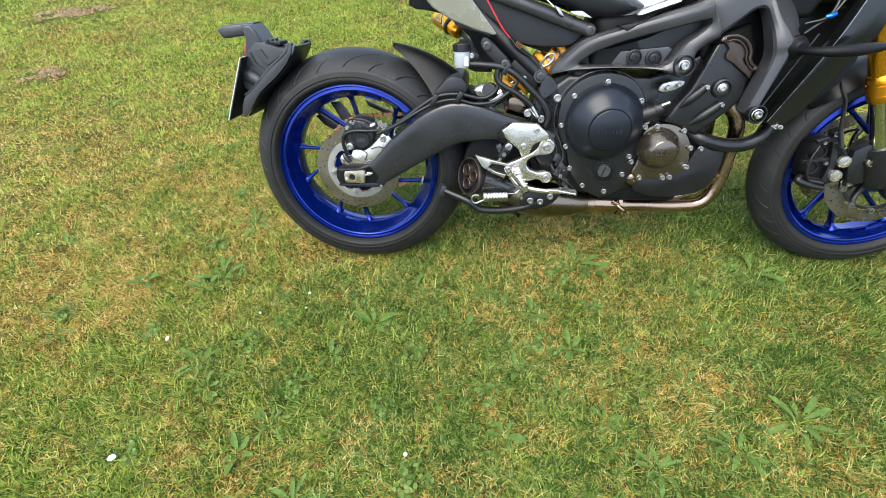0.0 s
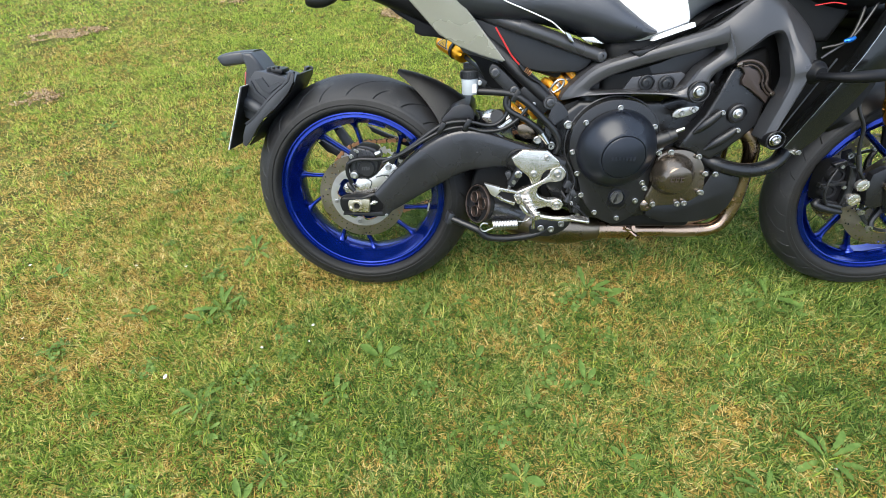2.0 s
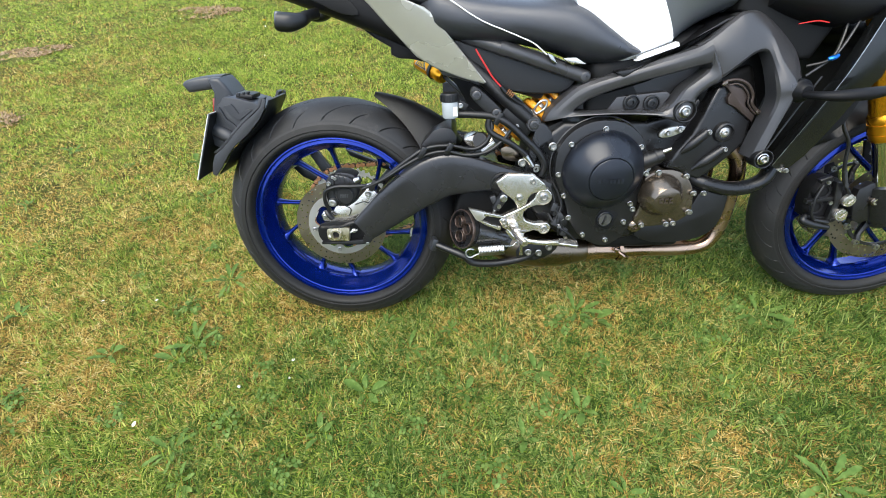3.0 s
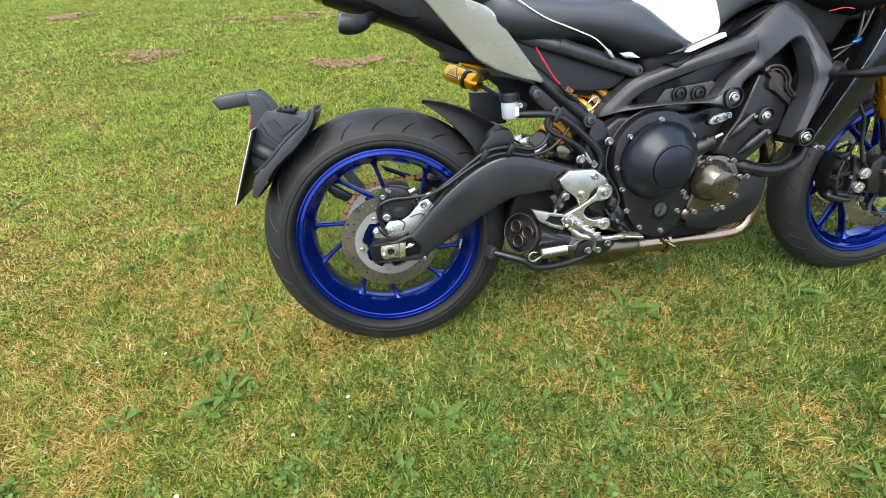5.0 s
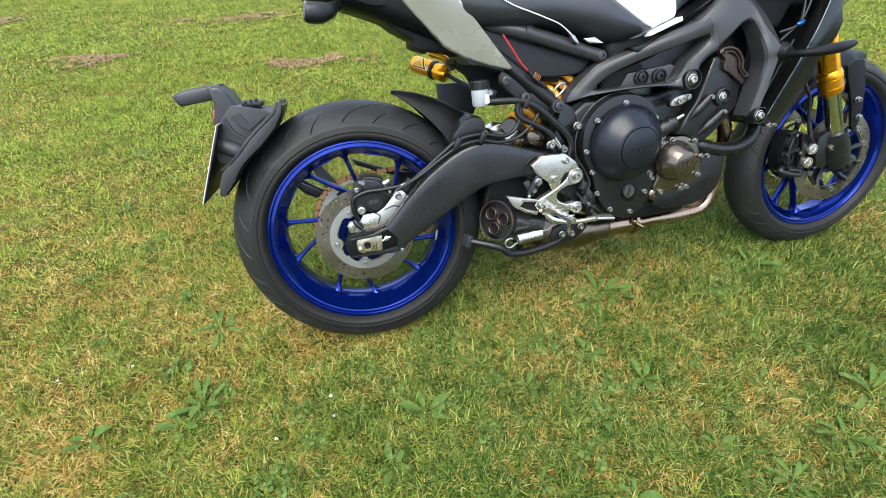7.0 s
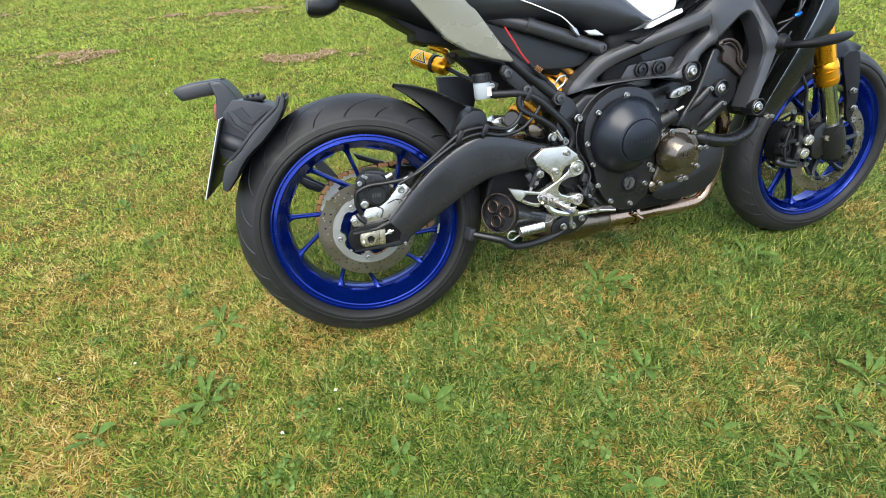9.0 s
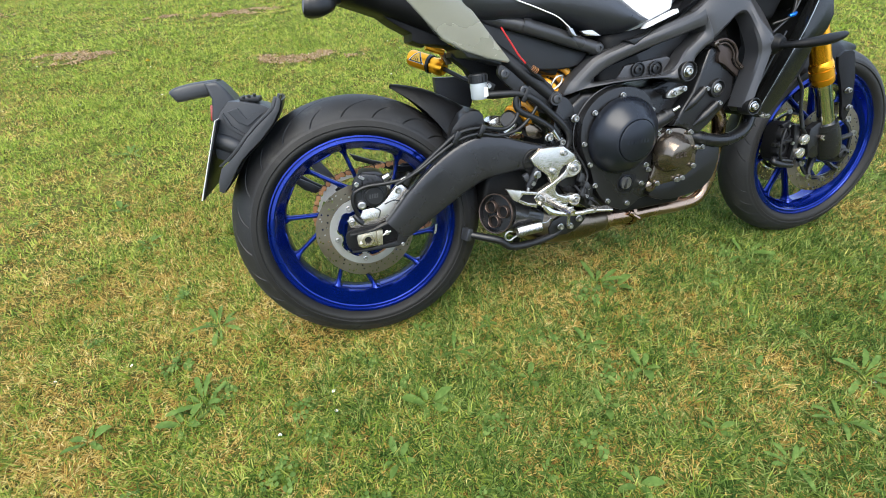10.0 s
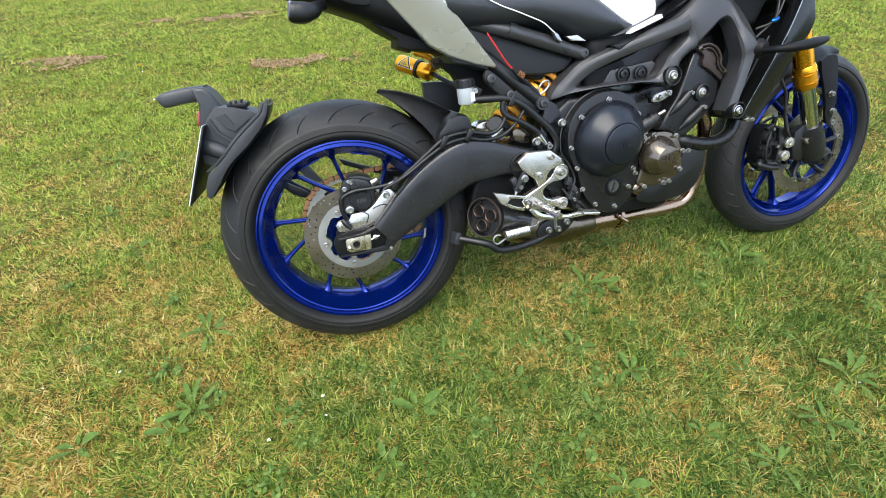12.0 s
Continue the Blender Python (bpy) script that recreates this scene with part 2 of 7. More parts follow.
# -- wheels --
def tyre(name, rim, centre, radius, half, crown, rows, every, lead, wide, label):
    """A tyre with a round tread and a rim cushion. The mesh follows the sweeping grooves, which are pressed into it."""
    span = math.asin(min(0.97, half / crown))
    prof = []
    for j in range(rows + 1):
        a = -span + 2 * span * j / rows
        prof.append((radius - crown + crown * math.cos(a), crown * math.sin(a), a / span))
    top_r, top_v = prof[-1][0], prof[-1][1]
    bead = 0.2318
    side = [(top_r - 0.0012, top_v - 0.0004, None), (top_r - 0.0022, top_v - 0.0022, None)]
    for j in range(1, 9):
        t = j / 8
        side.append((top_r - 0.0030 + (bead - top_r) * t, (top_v - 0.0024) * (1 - 0.25 * t ** 2.2) + 0.0035 * math.sin(t * math.pi), None))
    side += [(bead - 0.006, top_v * 0.62, None)]
    ring = [(r, -v, s) for r, v, s in side[::-1]] + prof + side
    step = 2 * math.pi / every
    cut = [q / radius for q in (-2.2 * wide, -1.15 * wide, -wide, -0.85 * wide, 0, 0.85 * wide, wide, 1.15 * wide, 2.2 * wide)]
    one = sorted(cut + [step / 2 + q * 0.85 for q in cut] + [step * f for f in (0.14, 0.20, 0.27, 0.34, 0.64, 0.71, 0.78, 0.86)])
    cols = np.array([step * k + q for k in range(every) for q in one])
    n, m = len(cols), len(ring)
    first_cut = np.tile(np.array([1.0 if abs(q) <= 1.001 * wide * 0.85 / radius + 1e-9 else 0.0 for q in one]), every)
    second_cut = np.tile(np.array([1.0 if abs(q - step / 2) <= 1.001 * wide * 0.7225 / radius + 1e-9 else 0.0 for q in one]), every)
    verts = np.zeros((n, m, 3))
    for j, (r, v, s) in enumerate(ring):
        x = 1.0 if s is None else abs(s)
        lo, hi = 0.07, 0.93
        t = min(1.0, max(0.0, (x - lo) / (hi - lo)))
        ang = cols - lead * (1 - (1 - t) ** 2.0)
        rr = np.full(n, r)
        if s is not None:
            deep = lambda a, b: 0.0048 * min(1.0, max(0.0, 14 * (x - a)), max(0.0, 14 * (b - x)))
            rr = rr + (0.0016 if 0.84 < x < 0.88 else 0.0) - first_cut * deep(0.12, 0.80) - second_cut * deep(0.50, 0.84)
        verts[:, j, 0], verts[:, j, 1], verts[:, j, 2] = centre.x - rr * np.cos(ang), v, centre.z + rr * np.sin(ang)
    i, j = np.meshgrid(np.arange(n), np.arange(m - 1), indexing="ij")
    k = (i + 1) % n
    faces = np.stack([i * m + j, i * m + j + 1, k * m + j + 1, k * m + j], -1).reshape(-1, 4)
    b = bmesh.new()
    vs = [b.verts.new(q) for q in verts.reshape(-1, 3)]
    for f in faces.tolist():
        b.faces.new([vs[q] for q in f])
    made = part(name, b, RUBBER, rim, label, sharp=32)
    made.data.materials.append(SIDEWALL)
    plain = [s is None or abs(s) > 0.87 for r, v, s in ring]
    band = np.tile(np.array([1 if plain[q] and plain[q + 1] else 0 for q in range(m - 1)], dtype=np.int32), n)
    made.data.polygons.foreach_set("material_index", band)
    return made


def wheel(name, centre, half, hub_r, hub_half, spoke_v, turn, label):
    """A cast wheel: rim with flanges and well, hub, ten slim spokes that flare at the rim."""
    w, F = half, 0.2305
    prof = [(F, -w), (F + 0.001, -w + 0.004), (F - 0.002, -w + 0.008), (0.219, -w + 0.010), (0.216, -w + 0.024), (0.206, -w + 0.034),
            (0.203, w - 0.034), (0.216, w - 0.024), (0.219, w - 0.010), (F - 0.002, w - 0.008), (F + 0.001, w - 0.004), (F, w), (F - 0.0035, w + 0.001), (F - 0.005, w - 0.0025), (F - 0.0065, w - 0.0048), (0.2170, w - 0.0030), (0.2140, w - 0.0045),
            (0.2125, w - 0.008), (0.2090, w - 0.024), (0.196, w - 0.040), (0.191, 0.018), (0.191, -0.018), (0.196, -w + 0.040), (0.2090, -w + 0.024),
            (0.2125, -w + 0.008), (0.2140, -w + 0.0045), (0.2170, -w + 0.0030), (F - 0.0065, -w + 0.0048), (F - 0.005, -w + 0.0025), (F - 0.0035, -w - 0.001)]
    rim = part(name, turned([(r, -v) for r, v in prof], centre, n=96, closed=True), BLUE, bike, label)
    hub = turned([(0.014, hub_half), (hub_r * 0.62, hub_half), (hub_r * 0.7, hub_half - 0.008), (hub_r * 0.72, 0.03), (hub_r, 0.022), (hub_r, -0.022), (hub_r * 0.72, -0.03),
                  (hub_r * 0.66, -hub_half), (0.014, -hub_half)], centre, n=40, closed=True)
    part("hub", hub, BLUE, rim)
    reach = 0.196
    b = sweep([(-0.150, spoke_v * 0.4, 0), (-0.125, spoke_v * 0.7, 0), (-0.075, spoke_v, 0), (-0.030, spoke_v, 0), (-0.012, spoke_v, 0), (0.0, spoke_v, 0)],
              [(0.010, 0.016), (0.0075, 0.013), (0.0056, 0.011), (0.0056, 0.011), (0.0074, 0.014), (0.016, 0.021)], n=12, power=3.0, per=4)
    first_spoke = None
    for k in range(5):
        for swing_, off in ((-15.5, 0.030), (15.5, 0.064)):
            at = turn + 72 * k + swing_
            way = at + math.degrees(math.asin(off / reach))
            m = Matrix.Translation(centre + Vector((reach * math.cos(radians(at)), 0, reach * math.sin(radians(at))))) @ pose(0, 0, 0, 0, -way, 0)
            if first_spoke is None:
                first_spoke = part("spoke", b, BLUE, rim)
                first_spoke.matrix_basis = m
            else:
                again("spoke", first_spoke, rim, m)
    for k in range(5):
        for mid in (0, 36):
            at = turn + 72 * k + mid
            m = Matrix.Translation(centre) @ pose(0, 0, 0, 0, -at, 0) @ pose(0.1925, -half * 0.35, 0)
            if k + mid == 0:
                pad = part("rim_pad", block((0, 0, 0), (0.004, 0.011, 0.046), (0, 0, 0), 0.0019), BLUE, rim)
                pad.matrix_basis = m
            else:
                again("rim_pad", pad, rim, m)
    return rim


def brake_disc(name, parent, centre, v, outer, inner, label):
    """A drilled steel ring; the holes go through it."""
    n, rows = 132, 7
    b = bmesh.new()
    rs = [inner + (outer - inner) * j / rows for j in range(rows + 1)]
    vs = [[b.verts.new((centre[0] + r * math.cos(2 * math.pi * i / n), v, centre[2] + r * math.sin(2 * math.pi * i / n))) for r in rs] for i in range(n)]
    for i in range(n):
        for j in range(rows):
            if j in (1, 3, 5) and (i - 2 * j) % 11 == 0 or (j in (2, 4) and (i - 2 * j) % 11 == 5) or (j in (1, 5) and (i + j) % 11 == 6):
                cell = (vs[i][j], vs[i][j + 1], vs[(i + 1) % n][j + 1], vs[(i + 1) % n][j])
                mid = sum((q.co for q in cell), Vector()) / 4
                rim_ = [b.verts.new(mid + (1.25 * ((cell[k].co - mid) * f + (cell[(k + 1) % 4].co - mid) * (0.66 - f)))) for k in range(4) for f in (0.46, 0.20)]
                for k in range(4):
                    b.faces.new((cell[k], cell[(k + 1) % 4], rim_[2 * k + 1], rim_[2 * k]))
                    b.faces.new((cell[k], rim_[2 * k], rim_[2 * k - 1]))
                continue
            b.faces.new((vs[i][j], vs[i][j + 1], vs[(i + 1) % n][j + 1], vs[(i + 1) % n][j]))
    bmesh.ops.solidify(b, geom=b.faces[:], thickness=0.0045)
    disc = part(name, b, DISCSTEEL, parent, label, sharp=30)
    return disc


rear = wheel("rear_wheel", RC, 0.074, 0.058, 0.062, -0.005, 38.5, "cobalt blue cast rear wheel with ten slim spokes")
tyre("tyre", rear, RC, 0.316, 0.0905, 0.0965, 56, 12, 0.56, 0.0030, "worn black sport tyre with sweeping grooves")
rear.matrix_basis = Matrix.Translation((0.001, 0.033, 0.3155)) @ Matrix.Scale(1.057, 4) @ Matrix.Translation(-RC)
front = wheel("front_wheel", FC, 0.048, 0.046, 0.05, 0.0, 33.5, "cobalt blue cast front wheel with slim spokes")
tyre("tyre", front, FC, 0.300, 0.0605, 0.064, 44, 16, 0.42, 0.0016, "black front tyre with short grooves")
front.matrix_basis = Matrix.Translation((1.4775, 0.017, 0.3005)) @ Matrix.Scale(1.010, 4) @ Matrix.Translation(-FC)
part("rim_sticker", slab([(0.176, 0.252), (0.182, 0.254), (0.188, 0.279), (0.1825, 0.278)], -0.046, 0.0012, 0), SILVER, rear, "small white printed sticker")
DC = Vector((0.001, 0.0, 0.3135))
rdisc = brake_disc("rear_brake_disc", bike, DC, -0.046, 0.1275, 0.0925, "drilled steel rear brake disc, brownish")
LUGS = [radians(187 + 72 * k) for k in range(5)]


def lobes(radius_in, radius_out, dip, v, thick, outer_dips):
    """A flat ring whose inner or outer edge bends inwards at the five lugs."""
    b = bmesh.new()
    n = 120
    rows = []
    for i in range(n):
        a = 2 * math.pi * i / n
        near = min(abs((a - g + math.pi) % (2 * math.pi) - math.pi) for g in LUGS)
        d = dip / (1 + (near / 0.17) ** 6)
        r0, r1 = (radius_in, radius_out - d) if outer_dips else (radius_in - d, radius_out)
        rows.append([b.verts.new((DC.x + r * math.cos(a), v, DC.z + r * math.sin(a))) for r in (r0, (r0 + r1) / 2, r1)])
    for i in range(n):
        for j in range(2):
            b.faces.new((rows[i][j], rows[i][j + 1], rows[(i + 1) % n][j + 1], rows[(i + 1) % n][j]))
    bmesh.ops.solidify(b, geom=b.faces[:], thickness=thick)
    return b


part("carrier_ring", lobes(0.0745, 0.0928, 0.011, -0.050, 0.006, False), CARRIERALLOY, rdisc, "smooth silver carrier ring")
part("hub_face", lobes(0.047, 0.0715, 0.011, -0.046, 0.012, True), BLUE, rdisc, "blue hub flange inside the disc")
part("hub_cover", turned([(0, 0.004), (0.040, 0.004), (0.048, 0.0), (0.048, -0.02)], (DC.x, -0.046, DC.z), n=36), DARK, rdisc, "black hub cover")
for a in LUGS:
    again("disc_bolt", BOLT, rdisc, pose(DC.x + 0.0765 * math.cos(a), -0.053, DC.z + 0.0765 * math.sin(a)) @ Matrix.Scale(0.95, 4))
for s in (-1, 1):
    d = brake_disc("front_brake_disc", bike, FC + Vector((0.012, 0, 0.002)), s * 0.070 + 0.010, 0.140, 0.104, "drilled steel front brake disc")
    b = turned([(0.098, 0.003), (0.098, -0.003), (0.090, -0.003), (0.090, 0.003)], (FC.x + 0.012, s * 0.071 + 0.004, FC.z + 0.002), n=48, closed=True)
    for k in range(5):
        a = radians(20 + 72 * k)
        ca, sa = math.cos(a), math.sin(a)
        tube([(FC.x + 0.03 * ca, s * 0.055, FC.z + 0.03 * sa), (FC.x + 0.07 * ca, s * 0.066, FC.z + 0.07 * sa), (FC.x + 0.012 + 0.093 * ca, s * 0.071, FC.z + 0.093 * sa)], [0.012, 0.008, 0.008], n=8, per=3, bm=b)
    part("carrier", b, ENGINE, d, "black disc carrier")
    for k in range(10):
        a = radians(20 + 36 * k)
        p = (FC.x + 0.012 + 0.100 * math.cos(a), s * 0.074, FC.z + 0.002 + 0.100 * math.sin(a))
        part("button", turned([(0.0035, -0.004), (0.0082, -0.004), (0.0082, 0.004), (0.0035, 0.004)], p, n=12, closed=True), STEEL, d)

# -- chain and sprocket on the far side --
b = bmesh.new()
SPR, steps, wins = 0.096, 180, 6
radii = [0.052, 0.068, 0.074, 0.082, 0.095, 0.104, 0.112, 0.120]
grid = []
for i in range(steps):
    a = 2 * math.pi * i / steps
    tooth = 0.126 if i % 4 in (0, 1) else 0.1195
    grid.append([b.verts.new((RC.x + r * math.cos(a), SPR, RC.z + r * math.sin(a))) for r in radii + [tooth]])
for i in range(steps):
    for j in range(len(radii)):
        spot = ((i - 6) % (steps // wins)) / (steps // wins)
        reach = (0.0, 0.22, 0.30, 0.36, 0.34, 0.26, 0.0, 0.0)[j]
        if abs(spot - 0.5) < reach:
            continue
        b.faces.new((grid[i][j], grid[i][j + 1], grid[(i + 1) % steps][j + 1], grid[(i + 1) % steps][j]))
bmesh.ops.solidify(b, geom=b.faces[:], thickness=0.005)
sprocket = part("rear_sprocket", b, PALEALLOY, bike, "pale alloy rear sprocket with cut-outs")
part("sprocket_hub", turned([(0.02, 0.024), (0.050, 0.022), (0.058, 0.004), (0.058, -0.002), (0.02, -0.002)], (RC.x, 0.095, RC.z), n=32), DARK, sprocket)
link = bmesh.new()
for s in (-1, 1):
    turned([(0.0, 0.0085), (0.0068, 0.0085), (0.0068, 0.0065)], (-0.0079, 0, 0), (0, s, 0), n=9, bm=link)
    turned([(0.0, 0.0085), (0.0068, 0.0085), (0.0068, 0.0065)], (0.0079, 0, 0), (0, s, 0), n=9, bm=link)
    block((0, s * 0.0075, 0), (0.016, 0.0018, 0.0075), (0, 0, 0), 0.0, bm=link)
    for q in (-0.0079, 0.0079):
        turned([(0, 0.0115), (0.0036, 0.0115), (0.0036, 0.0085)], (q, 0, 0), (0, s, 0), n=7, bm=link)
inner_link = bmesh.new()
for s in (-1, 1):
    for q in (-0.0079, 0.0079):
        turned([(0.0, 0.0062), (0.0064, 0.0062), (0.0064, 0.0045)], (q, 0, 0), (0, s, 0), n=9, bm=inner_link)
    block((0, s * 0.0053, 0), (0.016, 0.0016, 0.0070), (0, 0, 0), 0.0, bm=inner_link)
for q in (-0.0079, 0.0079):
    turned([(0.0050, 0.0045), (0.0050, -0.0045)], (q, 0, 0), n=8, bm=inner_link)
FS, fr, cr = Vector((0.60, 0, 0.425)), 0.042, 0.1285
d = FS - RC
base, dist = math.atan2(d.z, d.x), math.hypot(d.x, d.z)
tilt = math.acos((cr - fr) / dist)
line = []
for k in range(91):
    a = base + tilt + (2 * math.pi - 2 * tilt) * k / 90
    line.append((RC.x + cr * math.cos(a), RC.z + cr * math.sin(a)))
for k in range(31):
    a = base - tilt + 2 * tilt * k / 30
    line.append((FS.x + fr * math.cos(a), FS.z + fr * math.sin(a)))
line.append(line[0])
chain = part("drive_chain", sweep([(x, 0.098, z) for x, z in line[:-1]], [(0.0012, 0.0040)] * (len(line) - 1), n=4, smooth=False), DARK, bike, "worn brown drive chain")
made, run, want = [], 0.0, 0.0
for (x0, z0), (x1, z1) in zip(line, line[1:]):
    seg = math.hypot(x1 - x0, z1 - z0)
    while want < run + seg:
        t = (want - run) / max(seg, 1e-9)
        m = pose(x0 + (x1 - x0) * t, 0.098, z0 + (z1 - z0) * t, 0, -math.degrees(math.atan2(z1 - z0, x1 - x0)), 0)
        kind = len(made) % 2
        if len(made) < 2:
            made.append(part("chain_link", (link, inner_link)[kind], (CHAINMETAL, CHAINDARK)[kind], chain))
            made[-1].matrix_basis = m
        else:
            made.append(again("chain_link", made[kind], chain, m))
        want += 0.0159
    run += seg

part("chain_guard", slab([(0.000, 0.487), (0.062, 0.458), (0.140, 0.428), (0.25, 0.41), (0.25, 0.395), (0.137, 0.411), (0.075, 0.437), (0.012, 0.466)], 0.118, 0.012, 0.003), PLASTIC, bike, "black plastic chain guard")
part("sprocket_guard", slab([(-0.115, 0.480), (-0.085, 0.482), (-0.036, 0.402), (-0.010, 0.36), (-0.04, 0.35), (-0.068, 0.388)], 0.122, 0.014, 0.003), SWINGPAINT, bike, "black guard beside the sprocket")
part("guard_stay", slab([(-0.166, 0.438), (-0.150, 0.444), (-0.114, 0.420), (-0.090, 0.40), (-0.112, 0.393), (-0.140, 0.408)], 0.112, 0.010, 0.002), PLASTIC, bike, "small black guard stay")

# -- near-black filler added for the dark linkage between swingarm and muffler --
part("linkage_filler", slab(rounded([(0.322, 0.325), (0.335, 0.385), (0.365, 0.41), (0.45, 0.425), (0.53, 0.42), (0.56, 0.31), (0.50, 0.265), (0.42, 0.255), (0.35, 0.255), (0.325, 0.285)], 2), -0.06, 0.12, 0.012, 3), DARK, bike, "near-black filler block in place of the dark linkage above the muffler")

# -- swingarm --
def arm(side):
    s = -side
    pts = [(0.075, 0.318), (0.11, 0.345), (0.17, 0.392), (0.235, 0.435), (0.30, 0.463), (0.36, 0.463), (0.43, 0.452), (0.50, 0.43), (0.565, 0.405)]
    half = [0.036, 0.042, 0.052, 0.058, 0.058, 0.050, 0.036, 0.034, 0.036]
    out = [q + (0.0 if side > 0 else 0.065) for q in (0.112, 0.114, 0.117, 0.118, 0.118, 0.118, 0.118, 0.116, 0.112)]
    thick = [0.016, 0.018, 0.020, 0.022, 0.023, 0.024, 0.026, 0.03, 0.03]
    return sweep([(u, s * (o - t), w) for (u, w), o, t in zip(pts, out, thick)], list(zip(half, thick)), n=36, power=4.6, per=6)


swing = part("swingarm", arm(1), SWINGPAINT, bike, "satin black aluminium swingarm")
part("far_arm", arm(-1), SWINGPAINT, swing)
part("cross_member", block((0.40, 0.02, 0.445), (0.10, 0.23, 0.06), (0, 8, 0), 0.015, 3), SWINGPAINT, swing)
for s in (-1, 1):
    v = -0.110 if s < 0 else 0.135
    b = slab([(-0.041, 0.331), (0.019, 0.334), (0.067, 0.348), (0.10, 0.372), (0.112, 0.345), (0.105, 0.300), (0.086, 0.276), (0.069, 0.288), (0.078, 0.310), (0.076, 0.328), (0.063, 0.342), (0.018, 0.329), (-0.039, 0.327)], v, 0.016, 0.0012, 2)
    slab([(-0.044, 0.287), (0.009, 0.287), (0.069, 0.292), (0.088, 0.280), (0.060, 0.277), (0.0, 0.280), (-0.044, 0.282)], v, 0.016, 0.0012, bm=b)
    part("axle_plate", b, PLASTIC, swing)
part("axle_end", slab(rounded([(-0.054, 0.307), (-0.048, 0.330), (-0.02, 0.338), (0.06, 0.338), (0.078, 0.32), (0.07, 0.29), (-0.02, 0.278), (-0.046, 0.285)], 3), -0.094, 0.010, 0.002), DARK, swing)
b = slab([(-0.021, 0.328), (0.024, 0.329), (0.020, 0.290), (-0.016, 0.289), (-0.026, 0.298), (-0.026, 0.318)], -0.108, 0.014, 0.002)
slab([(0.0245, 0.331), (0.0395, 0.330), (0.0345, 0.291), (0.0205, 0.290)], -0.113, 0.018, 0.0015, bm=b)
axle = part("axle_block", b, BRASSY, swing, "pale brassy chain adjuster block")
part("axle_nut", turned([(0.0165, 0), (0.0165, 0.005), (0.0145, 0.0075), (0.0095, 0.0075), (0.0085, 0.001), (0, 0.001)], (0.000, -0.108, 0.311), n=24), BRASSY, axle)
# near-black disc that paints the dark inside of the axle hole
part("axle_hole_shade", turned([(0, 0.0012), (0.0088, 0.0012), (0.0088, 0.0)], (0.000, -0.1085, 0.311), n=20), DARK, axle)
part("axle_mark", turned([(0, 0.0016), (0.004, 0.0016), (0.004, 0.0)], (-0.018, -0.1085, 0.306), n=10), WHITE, axle)
part("adjuster_bolt", tube([(0.036, -0.108, 0.314), (0.060, -0.108, 0.3215)], 0.0028, n=8, per=1), CASTGREY, axle)
part("adjuster_nut", turned([(0.0, 0.004), (0.0062, 0.004), (0.0062, -0.004), (0, -0.004)], (0.050, -0.108, 0.319), (1, 0, 0.28), n=6), CASTGREY, axle)
bolts("swingarm_bolt", [(0.084, -0.112, 0.282)], 0.7, swing)
# dark disc laid on the arm to paint the hollow's shade
part("pivot_hollow_shade", turned([(0, -0.002), (0.030, -0.002), (0.033, 0.004), (0.030, 0.006)], (0.452, -0.116, 0.437), n=24), DARK, swing)

# rear caliper on its bracket
cal = part("rear_caliper", slab(rounded([(0.011, 0.470), (0.032, 0.469), (0.056, 0.460), (0.068, 0.440), (0.069, 0.418), (0.058, 0.396), (0.040, 0.386), (0.016, 0.389), (0.002, 0.407), (0.003, 0.442)], 3), -0.089, 0.05, 0.006, 3), CALIPER, bike, "black rear brake caliper")
part("piston_cap", turned([(0.0245, 0), (0.024, 0.006), (0.0215, 0.0075), (0.0205, 0.006), (0, 0.006)], (0.036, -0.089, 0.415), n=28), PLASTIC, cal)
part("pad_pin", tube([(0.066, -0.084, 0.452), (0.076, -0.085, 0.456), (0.081, -0.085, 0.458)], [0.0095, 0.008, 0.009], n=10, per=2), STEEL, cal)
part("caliper_bracket", slab([(-0.041, 0.357), (-0.034, 0.366), (-0.020, 0.369), (-0.008, 0.364), (0.004, 0.382), (0.016, 0.382), (0.040, 0.382), (0.060, 0.394), (0.080, 0.414), (0.096, 0.430), (0.109, 0.428), (0.118, 0.417), (0.130, 0.400), (0.110, 0.372), (0.075, 0.348), (0.039, 0.338), (-0.008, 0.335), (-0.036, 0.340)], -0.083, 0.012, 0.003), ALLOY, bike, "cast alloy caliper bracket")
for line in ([(0.030, 0.383), (0.044, 0.372), (0.036, 0.352)], [(0.058, 0.386), (0.080, 0.392), (0.098, 0.388)]):
    part("bracket_rib", tube([(u, -0.0840, w) for u, w in line], 0.0015, n=6), GREYPLASTIC, cal)
part("slide_arm", slab(rounded([(-0.010, 0.455), (0.001, 0.470), (0.015, 0.471), (0.013, 0.442), (0.006, 0.415), (0.014, 0.404), (0.012, 0.386), (-0.008, 0.386), (-0.014, 0.410), (-0.013, 0.435)], 2), -0.092, 0.012, 0.003), ENGINE, cal)
part("slide_pin", turned([(0.0, 0.006), (0.006, 0.006), (0.0062, 0.010), (0.010, 0.009), (0.0115, 0.0)], (0.001, -0.092, 0.398), n=16), STEEL, cal)
part("caliper_crown", slab(rounded([(0.012, 0.464), (0.016, 0.474), (0.045, 0.472), (0.066, 0.462), (0.060, 0.454)], 2), -0.078, 0.045, 0.004, 2), CALIPER, cal)
for k in range(3):
    part("crown_rib", block((0.026 + 0.012 * k, -0.087, 0.462 - 0.0035 * k), (0.0035, 0.008, 0.020), (0, -12, 0), 0.001), GREYPLASTIC, cal)
